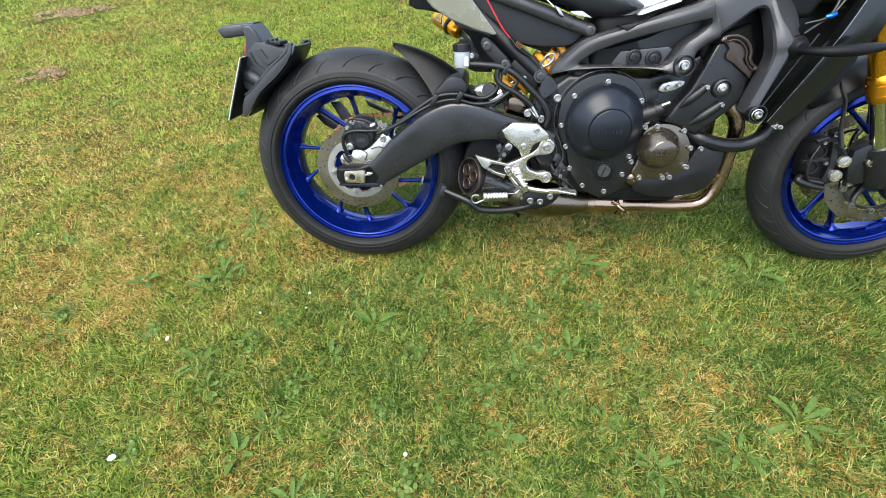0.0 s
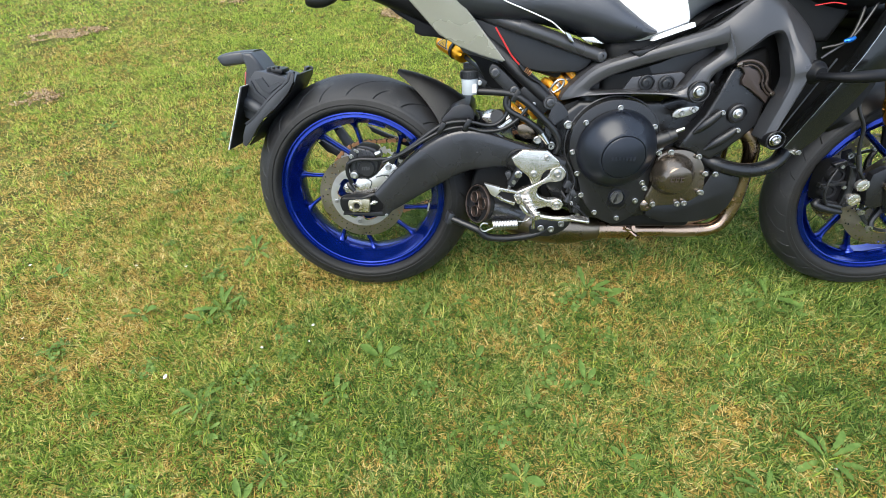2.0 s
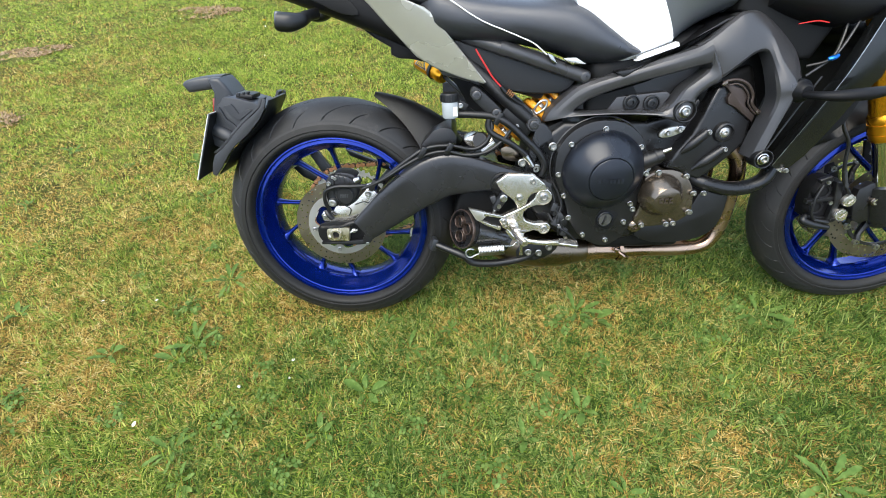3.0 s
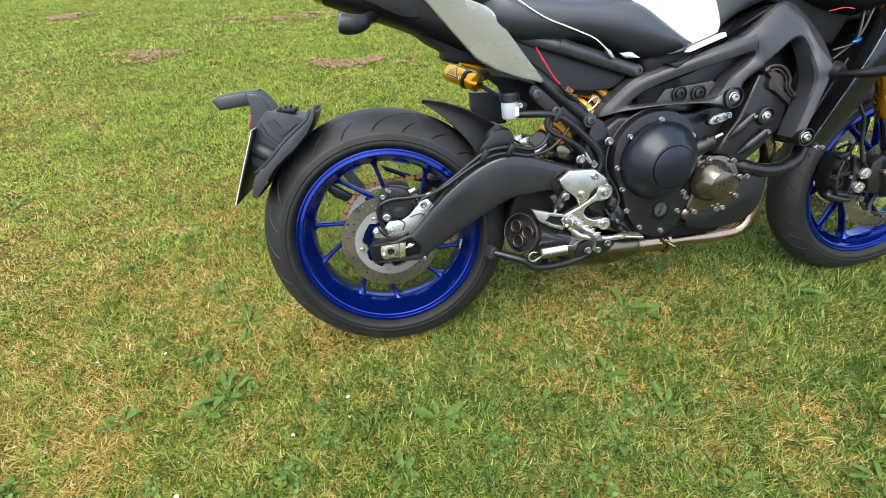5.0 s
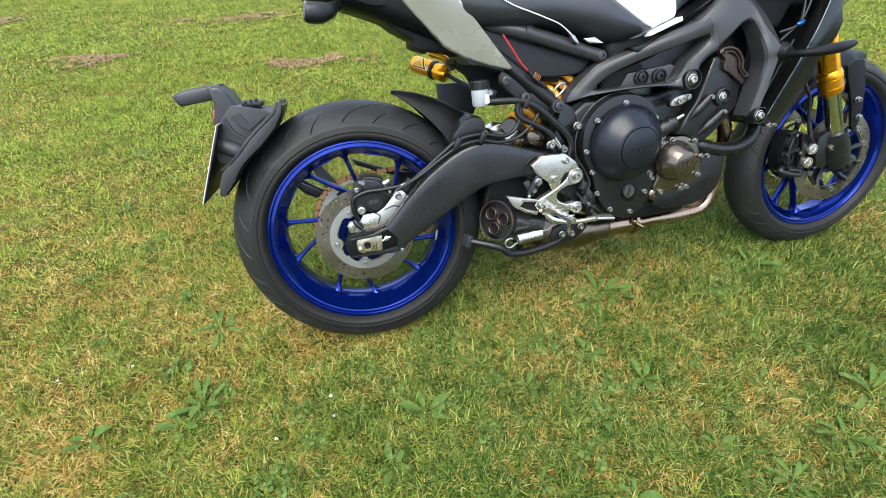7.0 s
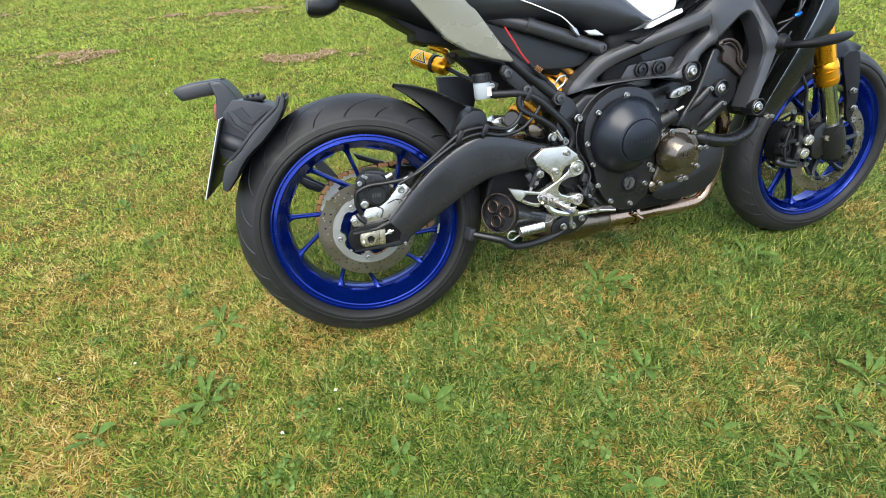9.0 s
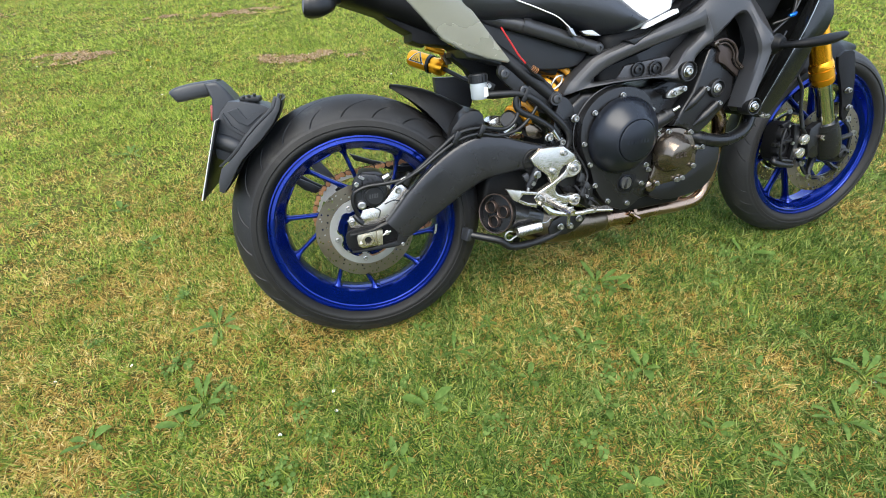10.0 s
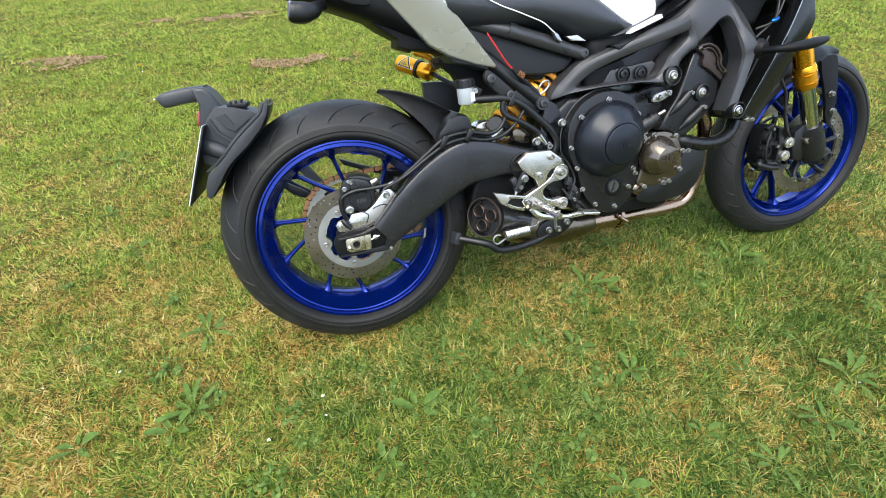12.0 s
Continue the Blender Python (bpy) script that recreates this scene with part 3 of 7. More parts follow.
bolts("caliper_bolt", [(-0.002, -0.093, 0.450)], 0.9, cal)
bolts("caliper_bolt", [(0.010, -0.091, 0.466), (0.016, -0.091, 0.462)], 0.6, cal)
bolts("bracket_bolt", [(0.097, -0.085, 0.416)], 1.3, cal)
bolts("bracket_bolt", [(-0.030, -0.085, 0.354)], 0.8, cal)
part("bleed_cap", tube([(-0.022, -0.094, 0.376), (-0.015, -0.097, 0.364), (-0.004, -0.098, 0.351)], [0.0055, 0.0075, 0.0065], n=8), PLASTIC, cal)
for k in range(4):
    part("caliper_mark", slab([(0.022 + k * 0.006, 0.410), (0.026 + k * 0.006, 0.410), (0.028 + k * 0.006, 0.420), (0.024 + k * 0.006, 0.420)], -0.0958, 0.0006, 0), MARK, cal, "embossed bar of unreadable lettering")

# -- frame --
def frame_out(u, w):
    return -0.088 - 0.062 * min(1, max(0, (u - 0.56) / 0.28)) - 0.042 * min(1, max(0, (u - 0.90) / 0.13)) * min(1, max(0, (0.76 - w) / 0.1))


def rail(rows, closed):
    """A hollow-backed casting along rows of its outer edge, its crease and its inner edge, each (along, up) with a depth offset."""
    b = bmesh.new()
    rings = []
    for (u0, w0, d0), (u1, w1, d1), (u2, w2, d2) in rows:
        def at(u, w, d):
            return Vector((u, frame_out(u, w) + d, w))
        def mix(p, q, t):
            return (p[0] + (q[0] - p[0]) * t, p[1] + (q[1] - p[1]) * t)
        o, c, i = (u0, w0), (u1, w1), (u2, w2)
        rings.append([at(*o, d0 + 0.048), at(*o, d0 + 0.010), at(*mix(o, c, 0.10), d0 + 0.003), at(*mix(o, c, 0.5), (d0 + d1) / 2 - 0.0005),
                      at(*mix(o, c, 0.93), d1 + 0.0004), at(*mix(c, i, 0.07), d1 + 0.0004), at(*mix(c, i, 0.5), (d1 + d2) / 2 - 0.0005), at(*mix(c, i, 0.86), d2 + 0.0010), at(*i, d2 + 0.007), at(*i, d2 + 0.048)])
    n = len(rings[0])
    fine = [spline([r[k] for r in (rings + rings[:1] if closed else rings)], 4) for k in range(n)]
    count = len(fine[0]) - (1 if closed else 0)
    skin(b, [[fine[k][j] for k in range(n)] for j in range(count)], closed=closed)
    return b


RING = [(0.890, 0.754, 0.904, 0.704), (0.865, 0.739, 0.881, 0.701), (0.809, 0.723, 0.823, 0.687), (0.756, 0.707, 0.761, 0.671), (0.709, 0.692, 0.705, 0.654), (0.660, 0.678, 0.659, 0.636), (0.625, 0.663, 0.635, 0.620),
        (0.588, 0.631, 0.624, 0.611), (0.562, 0.604, 0.623, 0.607), (0.554, 0.582, 0.628, 0.605), (0.583, 0.589, 0.646, 0.604), (0.677, 0.597, 0.696, 0.605), (0.746, 0.598, 0.745, 0.605), (0.794, 0.595, 0.786, 0.605),
        (0.830, 0.587, 0.813, 0.607), (0.863, 0.577, 0.828, 0.617), (0.886, 0.594, 0.838, 0.630), (0.884, 0.631, 0.853, 0.654), (0.908, 0.655, 0.876, 0.672), (0.928, 0.676, 0.896, 0.690)]
LEG = [(0.868, 0.742, 0.894, 0.722, 0.915, 0.664), (0.890, 0.755, 0.914, 0.730, 0.930, 0.676), (0.928, 0.788, 0.945, 0.745, 0.961, 0.703), (0.953, 0.803, 0.967, 0.761, 0.983, 0.720), (0.999, 0.797, 1.006, 0.756, 1.005, 0.724), (1.074, 0.735, 1.028, 0.706, 1.018, 0.699),
       (1.094, 0.672, 1.058, 0.661, 1.027, 0.654), (1.090, 0.628, 1.059, 0.637, 1.033, 0.622), (1.068, 0.576, 1.046, 0.586, 1.026, 0.585), (1.046, 0.516, 1.030, 0.530, 1.014, 0.530), (1.038, 0.482, 1.022, 0.492, 1.008, 0.500)]
main = part("frame", rail([((p, q, 0.004), (p + (r - p) * 0.42, q + (t - q) * 0.42, -0.003), (r, t, 0.002)) for p, q, r, t in RING], True), FRAMEPAINT, bike, "charcoal aluminium twin-spar frame", sharp=22)
part("frame_leg", rail([((p, q, 0.003 + 0.022 * min(1, max(0, k - 3) / 2) + (0.006 if k == 0 else 0)), (r, t, -0.0042 + (0.006 if k == 0 else 0)), (x, y, 0.001 + (0.006 if k == 0 else 0))) for k, (p, q, r, t, x, y) in enumerate(LEG)], False), FRAMEPAINT, main, sharp=22)
# near-black backing added behind the leg, so that its gap stays dark
part("leg_gap_backing", slab([(0.90, 0.66), (0.93, 0.715), (0.98, 0.745), (1.05, 0.72), (1.075, 0.65), (1.05, 0.55), (1.02, 0.50), (1.0, 0.60), (0.95, 0.655)], -0.088, 0.05, 0.004), DARK, main)
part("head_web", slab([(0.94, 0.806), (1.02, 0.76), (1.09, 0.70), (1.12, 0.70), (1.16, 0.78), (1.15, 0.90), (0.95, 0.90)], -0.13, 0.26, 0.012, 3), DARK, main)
part("pocket_wall", slab([(0.60, 0.595), (0.66, 0.640), (0.75, 0.690), (0.90, 0.700), (0.90, 0.66), (0.84, 0.592)], lambda u, w: frame_out(u, w) + 0.048, 0.006, 0.001), PLASTIC, main)
part("pocket_plate", slab([(0.702, 0.602), (0.722, 0.634), (0.828, 0.645), (0.838, 0.638), (0.815, 0.600)], lambda u, w: frame_out(u, w) + 0.037, 0.02, 0.003), FRAMEPAINT, main, "recessed frame plate with two bolts")
for p in ((0.754, -0.0955, 0.621), (0.798, -0.1055, 0.619)):
    part("pocket_bolt", turned([(0.019, 0), (0.019, 0.004), (0.016, 0.005), (0.015, 0.002), (0.011, 0.002), (0.011, 0.007), (0.009, 0.008), (0.005, 0.008), (0.005, 0.004), (0, 0.004)], p, n=24), PLASTIC, main)
for p, r in (((0.857, -0.154, 0.606), 0.0245), ((1.031, -0.196, 0.500), 0.0215)):
    part("engine_mount_boss", turned([(r, -0.03), (r, 0.003), (r - 0.0015, 0.0045), (r - 0.003, 0.004)], p, n=36), ENGINE, main)
    # the shade inside the boss is painted by this near-black seat
    part("boss_recess_shade", turned([(r - 0.003, 0.004), (r - 0.005, -0.004), (0, -0.004)], p, n=32), DARK, main, "recessed bolt seat with its shade painted black")
    part("mount_bolt", turned([(0.0135, -0.004), (0.0135, 0.001), (0.011, 0.002), (0.010, 0.007), (0.0078, 0.009), (0.0050, 0.009), (0.0045, 0.004), (0, 0.004)], p, n=18), STEEL, main, "bright steel mounting bolt")
part("far_frame", slab([(0.53, 0.556), (0.598, 0.642), (0.697, 0.692), (0.863, 0.765), (0.94, 0.81), (1.05, 0.70), (1.04, 0.48), (1.0, 0.49), (0.99, 0.70), (0.83, 0.60), (0.575, 0.591)], 0.10, 0.05, 0.006), FRAMEPAINT, main)
part("steering_stem", tube([(1.22, 0, 0.80), (1.13, 0, 1.0)], 0.04, n=16, per=1), DARK, main)

# -- engine --
eng = part("engine_block", slab([(0.50, 0.40), (0.53, 0.53), (0.60, 0.58), (0.80, 0.575), (0.88, 0.60), (0.95, 0.66), (1.01, 0.655), (1.03, 0.58), (0.98, 0.47), (0.97, 0.40), (0.95, 0.32), (0.88, 0.285), (0.72, 0.25), (0.62, 0.27), (0.55, 0.32)],
                               -0.095, 0.19, 0.012, 3), ENGINE, bike, "black three-cylinder engine block")
cover = part("crankcase_cover", slab(rounded([(0.578, 0.47), (0.585, 0.525), (0.612, 0.562), (0.650, 0.583), (0.692, 0.589), (0.735, 0.581), (0.768, 0.560), (0.790, 0.525), (0.800, 0.475), (0.797, 0.425), (0.79, 0.35), (0.775, 0.295),
                                              (0.735, 0.262), (0.705, 0.258), (0.660, 0.282), (0.625, 0.33), (0.607, 0.39), (0.590, 0.425)], 3), -0.126, 0.04, 0.006, 2), ENGINE, eng, "black crankcase cover")
part("clutch_cover", turned([(0.099, 0.0), (0.0985, 0.010), (0.0962, 0.020), (0.090, 0.031), (0.080, 0.042), (0.061, 0.0580), (0.0565, 0.0615), (0.0535, 0.0622), (0.0530, 0.0602), (0.0516, 0.0602), (0.0510, 0.0645), (0.0480, 0.0666), (0, 0.0674)], (0.694, -0.126, 0.468), (0.06, -1, -0.08), n=72), CLUTCH, eng, "satin black domed clutch cover")
part("cover_gasket", turned([(0.120, 0.0), (0.1205, 0.003), (0.118, 0.004), (0.117, 0.0)], (0.690, -0.096, 0.474), n=64), GREYPLASTIC, eng, "thin grey gasket edge")
bolts("cover_bolt", [(0.613, -0.13, 0.536), (0.587, -0.126, 0.461), (0.604, -0.126, 0.404), (0.620, -0.126, 0.344), (0.608, -0.11, 0.310), (0.660, -0.126, 0.293), (0.721, -0.126, 0.276), (0.763, -0.126, 0.326),
                     (0.781, -0.126, 0.521), (0.773, -0.128, 0.377), (0.781, -0.128, 0.362), (0.801, -0.13, 0.456), (0.802, -0.13, 0.470)], 1.0, cover)
part("window_rim", turned([(0.0215, 0), (0.021, 0.005), (0.0195, 0.006), (0.0185, 0.003), (0, 0.003)], (0.714, -0.126, 0.336), (0.1, -1, 0), n=28), CLUTCH, cover)
part("oil_window", turned([(0.017, 0), (0.017, 0.0040), (0, 0.0055)], (0.713, -0.129, 0.336), (0.1, -1, 0), n=24), SMOKELENS, cover, "small round oil sight glass")
part("filler_grip", block((0.711, -0.134, 0.336), (0.005, 0.006, 0.026), (0, 20, 0), 0.002), PLASTIC, cover)
# thin black plate painting a shaded recess round the sight glass
part("window_recess_shade", slab(rounded([(0.690, 0.316), (0.700, 0.360), (0.746, 0.352), (0.741, 0.330), (0.730, 0.306)], 2), -0.1265, 0.004, 0.001), DARK, cover)
for k in range(7):
    part("cover_mark", slab([(0.668 + k * 0.0085, 0.456), (0.673 + k * 0.0085, 0.456), (0.673 + k * 0.0085, 0.466), (0.668 + k * 0.0085, 0.466)], -0.1951 - 0.0006 * k, 0.0006, 0), CLUTCH, cover, "embossed bar of lettering")

drs = part("starter_cover", slab(rounded([(0.800, 0.444), (0.828, 0.462), (0.865, 0.463), (0.897, 0.448), (0.920, 0.415), (0.927, 0.380), (0.925, 0.347), (0.892, 0.322), (0.845, 0.314), (0.805, 0.314), (0.785, 0.332), (0.793, 0.36), (0.800, 0.40)], 3), -0.134, 0.04, 0.005, 2), BRONZE, eng, "bronze generator cover")
part("cover_cap", turned([(0.054, 0.0), (0.0535, 0.010), (0.050, 0.020), (0.0345, 0.044), (0.0325, 0.0465), (0.0305, 0.0475), (0, 0.048)], (0.840, -0.134, 0.402), (0.05, -1, -0.06), n=56), BRONZE, drs)
bolts("cover_bolt", [(0.806, -0.136, 0.320), (0.828, -0.136, 0.459), (0.897, -0.136, 0.447), (0.922, -0.136, 0.402), (0.918, -0.136, 0.352), (0.885, -0.136, 0.322), (0.868, -0.136, 0.320), (0.93, -0.12, 0.345), (0.955, -0.12, 0.395)], 1.0, drs)
for k, x in enumerate((0.826, 0.8375, 0.849)):
    bb = slab([(x - 0.004, 0.396), (x + 0.004, 0.396), (x + 0.004, 0.399), (x - 0.004, 0.399)], -0.1838 - 0.0006 * k, 0.001, 0)
    slab([(x - 0.004, 0.405), (x + 0.004, 0.405), (x + 0.004, 0.408), (x - 0.004, 0.408)], -0.1836 - 0.0006 * k, 0.001, 0, bm=bb)
    slab([(x - 0.004, 0.399), (x - 0.002, 0.399), (x - 0.002, 0.405), (x - 0.004, 0.405)], -0.1838 - 0.0006 * k, 0.001, 0, bm=bb)
    part("cap_mark", bb, BROWNCAST, drs, "raised badge bars")
part("drain_boss", turned([(0.018, 0), (0.017, 0.012), (0.013, 0.016), (0.006, 0.017), (0.005, 0.013), (0, 0.013)], (0.795, -0.115, 0.312), n=20), BRONZE, eng)

upper = part("cam_chain_cover", slab([(0.842, 0.470), (0.862, 0.505), (0.893, 0.550), (0.912, 0.600), (0.928, 0.649), (0.945, 0.660), (0.968, 0.660), (0.992, 0.645), (1.014, 0.612), (1.020, 0.580), (1.018, 0.525), (0.990, 0.492), (0.955, 0.460), (0.925, 0.438), (0.905, 0.446), (0.870, 0.462)],
                                   -0.137, 0.05, 0.008, 3), ENGINE, eng, "matte black side engine cover")
for a, c in (((0.872, 0.505), (0.922, 0.556)), ((0.906, 0.463), (0.966, 0.514))):
    part("cover_rib", sweep([(a[0], -0.136, a[1]), (a[0] * 0.6 + c[0] * 0.4, -0.143, a[1] * 0.6 + c[1] * 0.4), (c[0], -0.145, c[1])], [(0.004, 0.004), (0.011, 0.008), (0.010, 0.009)], n=12), ENGINE, upper)
    again("cover_bolt", BOLT, upper, pose(c[0], -0.150, c[1]) @ Matrix.Scale(0.9, 4))
part("cover_boss", turned([(0.024, 0), (0.022, 0.010), (0.018, 0.012), (0.016, 0.006), (0, 0.006)], (0.961, -0.137, 0.552), n=28), ENGINE, upper)
part("boss_bolt", turned([(0.0115, 0), (0.0115, 0.003), (0.0085, 0.004), (0.0085, 0.008), (0.0068, 0.009), (0.0042, 0.009), (0.004, 0.005), (0, 0.005)], (0.961, -0.142, 0.552), n=18), STEEL, upper)
part("cast_insert", slab([(0.930, 0.660), (0.943, 0.653), (0.954, 0.641), (0.950, 0.628), (0.954, 0.617), (0.970, 0.609), (1.001, 0.586), (1.016, 0.574), (1.019, 0.590), (0.996, 0.608), (0.991, 0.618), (0.996, 0.632), (0.985, 0.646), (0.963, 0.654), (0.950, 0.661)], -0.147, 0.014, 0.0025), BROWNCAST, upper, "brown cast engine cover insert")
for arc, r in (([(0.930, 0.663), (0.944, 0.668), (0.964, 0.668), (0.986, 0.657), (1.001, 0.636), (1.003, 0.618), (1.012, 0.606), (1.026, 0.596)], 0.0036), ([(0.944, 0.658), (0.962, 0.660), (0.979, 0.651), (0.992, 0.634), (0.995, 0.617), (1.006, 0.602), (1.018, 0.592)], 0.0022)):
    part("insert_edge", tube([(u, -0.150, w) for u, w in arc], r, n=8), BROWNCAST, upper)
part("insert_clip", block((0.934, -0.152, 0.662), (0.012, 0.004, 0.007), (0, -30, 0), 0.001), BRONZE, upper)
part("insert_clip", block((1.020, -0.152, 0.596), (0.010, 0.004, 0.006), (0, 40, 0), 0.001), BRONZE, upper)
part("sump_guard", slab(rounded([(0.815, 0.312), (0.87, 0.314), (0.925, 0.335), (0.948, 0.392), (0.985, 0.405), (1.018, 0.398), (1.022, 0.35), (1.010, 0.300), (0.975, 0.268), (0.905, 0.255), (0.845, 0.258), (0.80, 0.280)], 2), -0.116, 0.06, 0.006), PLASTIC, eng, "black plastic lower engine guard")
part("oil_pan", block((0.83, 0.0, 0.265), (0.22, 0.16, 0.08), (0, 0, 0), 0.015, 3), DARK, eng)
part("water_neck", tube([(0.768, -0.118, 0.476), (0.80, -0.132, 0.490), (0.832, -0.138, 0.506)], [0.024, 0.020, 0.016], n=16), PLASTIC, eng)
for t in (0.3, 0.55, 0.8):
    part("hose_clamp", turned([(0.0225 - 0.004 * t, 0.003), (0.0235 - 0.004 * t, 0.0), (0.0225 - 0.004 * t, -0.003)], (0.768 + 0.064 * t, -0.120 - 0.018 * t, 0.476 + 0.030 * t), (0.9, -0.2, 0.42), n=18), PLASTIC, eng)
part("sensor_body", block((0.838, -0.125, 0.552), (0.042, 0.026, 0.016), (0, -12, 0), 0.006), DARK, eng)
part("neck_bolt", tube([(0.826, -0.150, 0.514), (0.842, -0.154, 0.522)], [0.0055, 0.0045], n=10, per=1), STEEL, eng)
part("sensor_lug", slab(rounded([(0.815, 0.547), (0.822, 0.563), (0.852, 0.570), (0.872, 0.568), (0.866, 0.556), (0.838, 0.545)], 2), -0.139, 0.006, 0.0015), CASTGREY, eng, "grey cast sensor lug")
bolts("sensor_bolt", [(0.832, -0.140, 0.556), (0.858, -0.140, 0.563)], 1.1, eng)
# near-black bodies: the shade behind frame and covers is in their colour
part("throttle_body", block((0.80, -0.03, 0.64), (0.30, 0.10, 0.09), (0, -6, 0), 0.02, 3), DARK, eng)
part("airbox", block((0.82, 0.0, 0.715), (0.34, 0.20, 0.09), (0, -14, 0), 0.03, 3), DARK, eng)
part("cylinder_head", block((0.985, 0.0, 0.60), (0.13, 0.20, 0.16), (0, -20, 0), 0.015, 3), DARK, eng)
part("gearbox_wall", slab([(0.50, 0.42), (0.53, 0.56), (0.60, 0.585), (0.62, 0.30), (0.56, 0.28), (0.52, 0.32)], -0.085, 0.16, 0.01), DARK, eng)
for u, w in ((0.612, 0.33), (0.59, 0.36), (0.596, 0.325)):
    part("connector", block((u, -0.11, w), (0.018, 0.02, 0.03), (0, 15, 10), 0.003), PLASTIC, eng)
for u, w, a in ((0.582, 0.372, 20), (0.600, 0.346, -30), (0.588, 0.330, 30), (0.612, 0.300, 25)):
    part("connector", block((u, -0.118, w), (0.014, 0.014, 0.022), (0, a, 8), 0.002), GREYPLASTIC, eng)
for pts in ([(0.565, -0.105, 0.432), (0.580, -0.116, 0.400), (0.584, -0.121, 0.372), (0.598, -0.122, 0.345), (0.612, -0.121, 0.302), (0.635, -0.116, 0.272)], [(0.575, -0.100, 0.440), (0.592, -0.112, 0.408), (0.602, -0.119, 0.372), (0.590, -0.122, 0.338), (0.600, -0.118, 0.290)], [(0.570, -0.110, 0.350), (0.590, -0.122, 0.322), (0.622, -0.126, 0.298), (0.650, -0.120, 0.268)]):
    part("wiring", tube(pts, 0.0035, n=8), PLASTIC, eng, "thin black wiring")
bolts("bracket_bolt", [(0.598, -0.121, 0.318), (0.606, -0.116, 0.338), (0.618, -0.120, 0.285)], 0.8, eng)

# coolant pipe and radiator
part("coolant_pipe", tube([(0.925, -0.085, 0.432), (0.956, -0.105, 0.418), (1.01, -0.112, 0.403), (1.06, -0.112, 0.403), (1.099, -0.11, 0.420), (1.122, -0.10, 0.455)], 0.0185, n=18), ENGINE, bike, "black coolant pipe")
rad = part("radiator", slab([(1.085, 0.47), (1.115, 0.455), (1.24, 0.70), (1.21, 0.72)], -0.15, 0.30, 0.006), DARK, bike, "black radiator behind side shrouds")
part("radiator_shroud", slab([(1.072, 0.474), (1.092, 0.464), (1.112, 0.464), (1.142, 0.495), (1.178, 0.558), (1.210, 0.626), (1.240, 0.664), (1.246, 0.696), (1.234, 0.735), (1.228, 0.80), (1.208, 0.80), (1.178, 0.713), (1.158, 0.656), (1.117, 0.566)],
                             lambda u, w: -0.168 - 0.02 * min(1, max(0, (w - 0.5) / 0.2)), 0.03, 0.004, 2), SHROUD, rad, "glossy black plastic radiator shroud")
# thin tubes that paint the highlight lines along the shroud
part("shroud_highlight", tube([(1.073, -0.170, 0.476), (1.117, -0.1765, 0.566), (1.158, -0.1855, 0.656), (1.178, -0.190, 0.713), (1.205, -0.190, 0.792)], 0.0009, n=6), STEEL, rad)
part("shroud_highlight", tube([(1.050, -0.160, 0.50), (1.085, -0.165, 0.58), (1.125, -0.170, 0.67)], 0.0022, n=6), GREYPLASTIC, rad)
bolts("radiator_bolt", [(1.105, -0.173, 0.464)], 0.8, rad)
part("radiator_tab", slab([(1.085, 0.466), (1.102, 0.470), (1.112, 0.458), (1.098, 0.458)], -0.170, 0.004, 0), ALLOY, rad)
for k in range(3):
    part("fin_row", block((1.135 + k * 0.03, -0.152, 0.555 + k * 0.055), (0.004, 0.004, 0.06), (0, 26, 0), 0), GREYPLASTIC, rad)
part("lower_fairing", slab([(1.105, 0.460), (1.18, 0.525), (1.22, 0.565), (1.235, 0.61), (1.24, 0.66), (1.20, 0.62)], -0.155, 0.31, 0.004), MATTEBLACK, rad)

# turn signals at the radiator
for s in (-1, 1):
    ind = part("front_indicator", sweep([(1.075, s * 0.205, 0.640), (1.09, s * 0.235, 0.641), (1.12, s * 0.250, 0.642), (1.165, s * 0.255, 0.645), (1.205, s * 0.252, 0.649), (1.222, s * 0.250, 0.652)], [(0.008, 0.008), (0.009, 0.011), (0.0115, 0.014), (0.0125, 0.014), (0.009, 0.009), (0.002, 0.002)], n=16), MATTEBLACK, bike, "slim black indicator on a short stalk")
    part("indicator_base", turned([(0.025, 0.0), (0.024, 0.010), (0.019, 0.014), (0.017, 0.022), (0.012, 0.026), (0, 0.026)], (1.075, s * 0.182, 0.645), (0.1, s, 0), n=24), MATTEBLACK, ind)

# -- exhaust --
exh = part("exhaust_header", tube([(1.02, -0.055, 0.50), (1.052, -0.058, 0.468), (1.066, -0.056, 0.42), (1.064, -0.05, 0.35), (1.062, -0.045, 0.285), (1.048, -0.042, 0.232), (1.015, -0.042, 0.204), (0.95, -0.044, 0.199), (0.86, -0.046, 0.202), (0.79, -0.05, 0.203)], 0.0195, n=18), PIPE, bike, "heat-tinted steel exhaust header pipes")
part("header_pipe", tube([(0.99, 0.0, 0.49), (1.01, 0.0, 0.45), (1.012, 0.0, 0.35), (1.01, 0.0, 0.27), (0.985, -0.002, 0.225), (0.94, -0.006, 0.218), (0.86, -0.012, 0.212), (0.79, -0.02, 0.205)], 0.0195, n=16), PIPE, exh)
part("header_pipe", tube([(0.98, 0.055, 0.49), (0.99, 0.055, 0.45), (0.99, 0.05, 0.35), (0.985, 0.045, 0.26), (0.965, 0.04, 0.215), (0.90, 0.03, 0.205), (0.79, 0.01, 0.205)], 0.0195, n=16), PIPE, exh)
part("merge_pipe", tube([(1.055, -0.05, 0.30), (1.03, -0.035, 0.262), (0.99, -0.03, 0.235), (0.93, -0.035, 0.222)], 0.014, n=14), PIPE, exh)
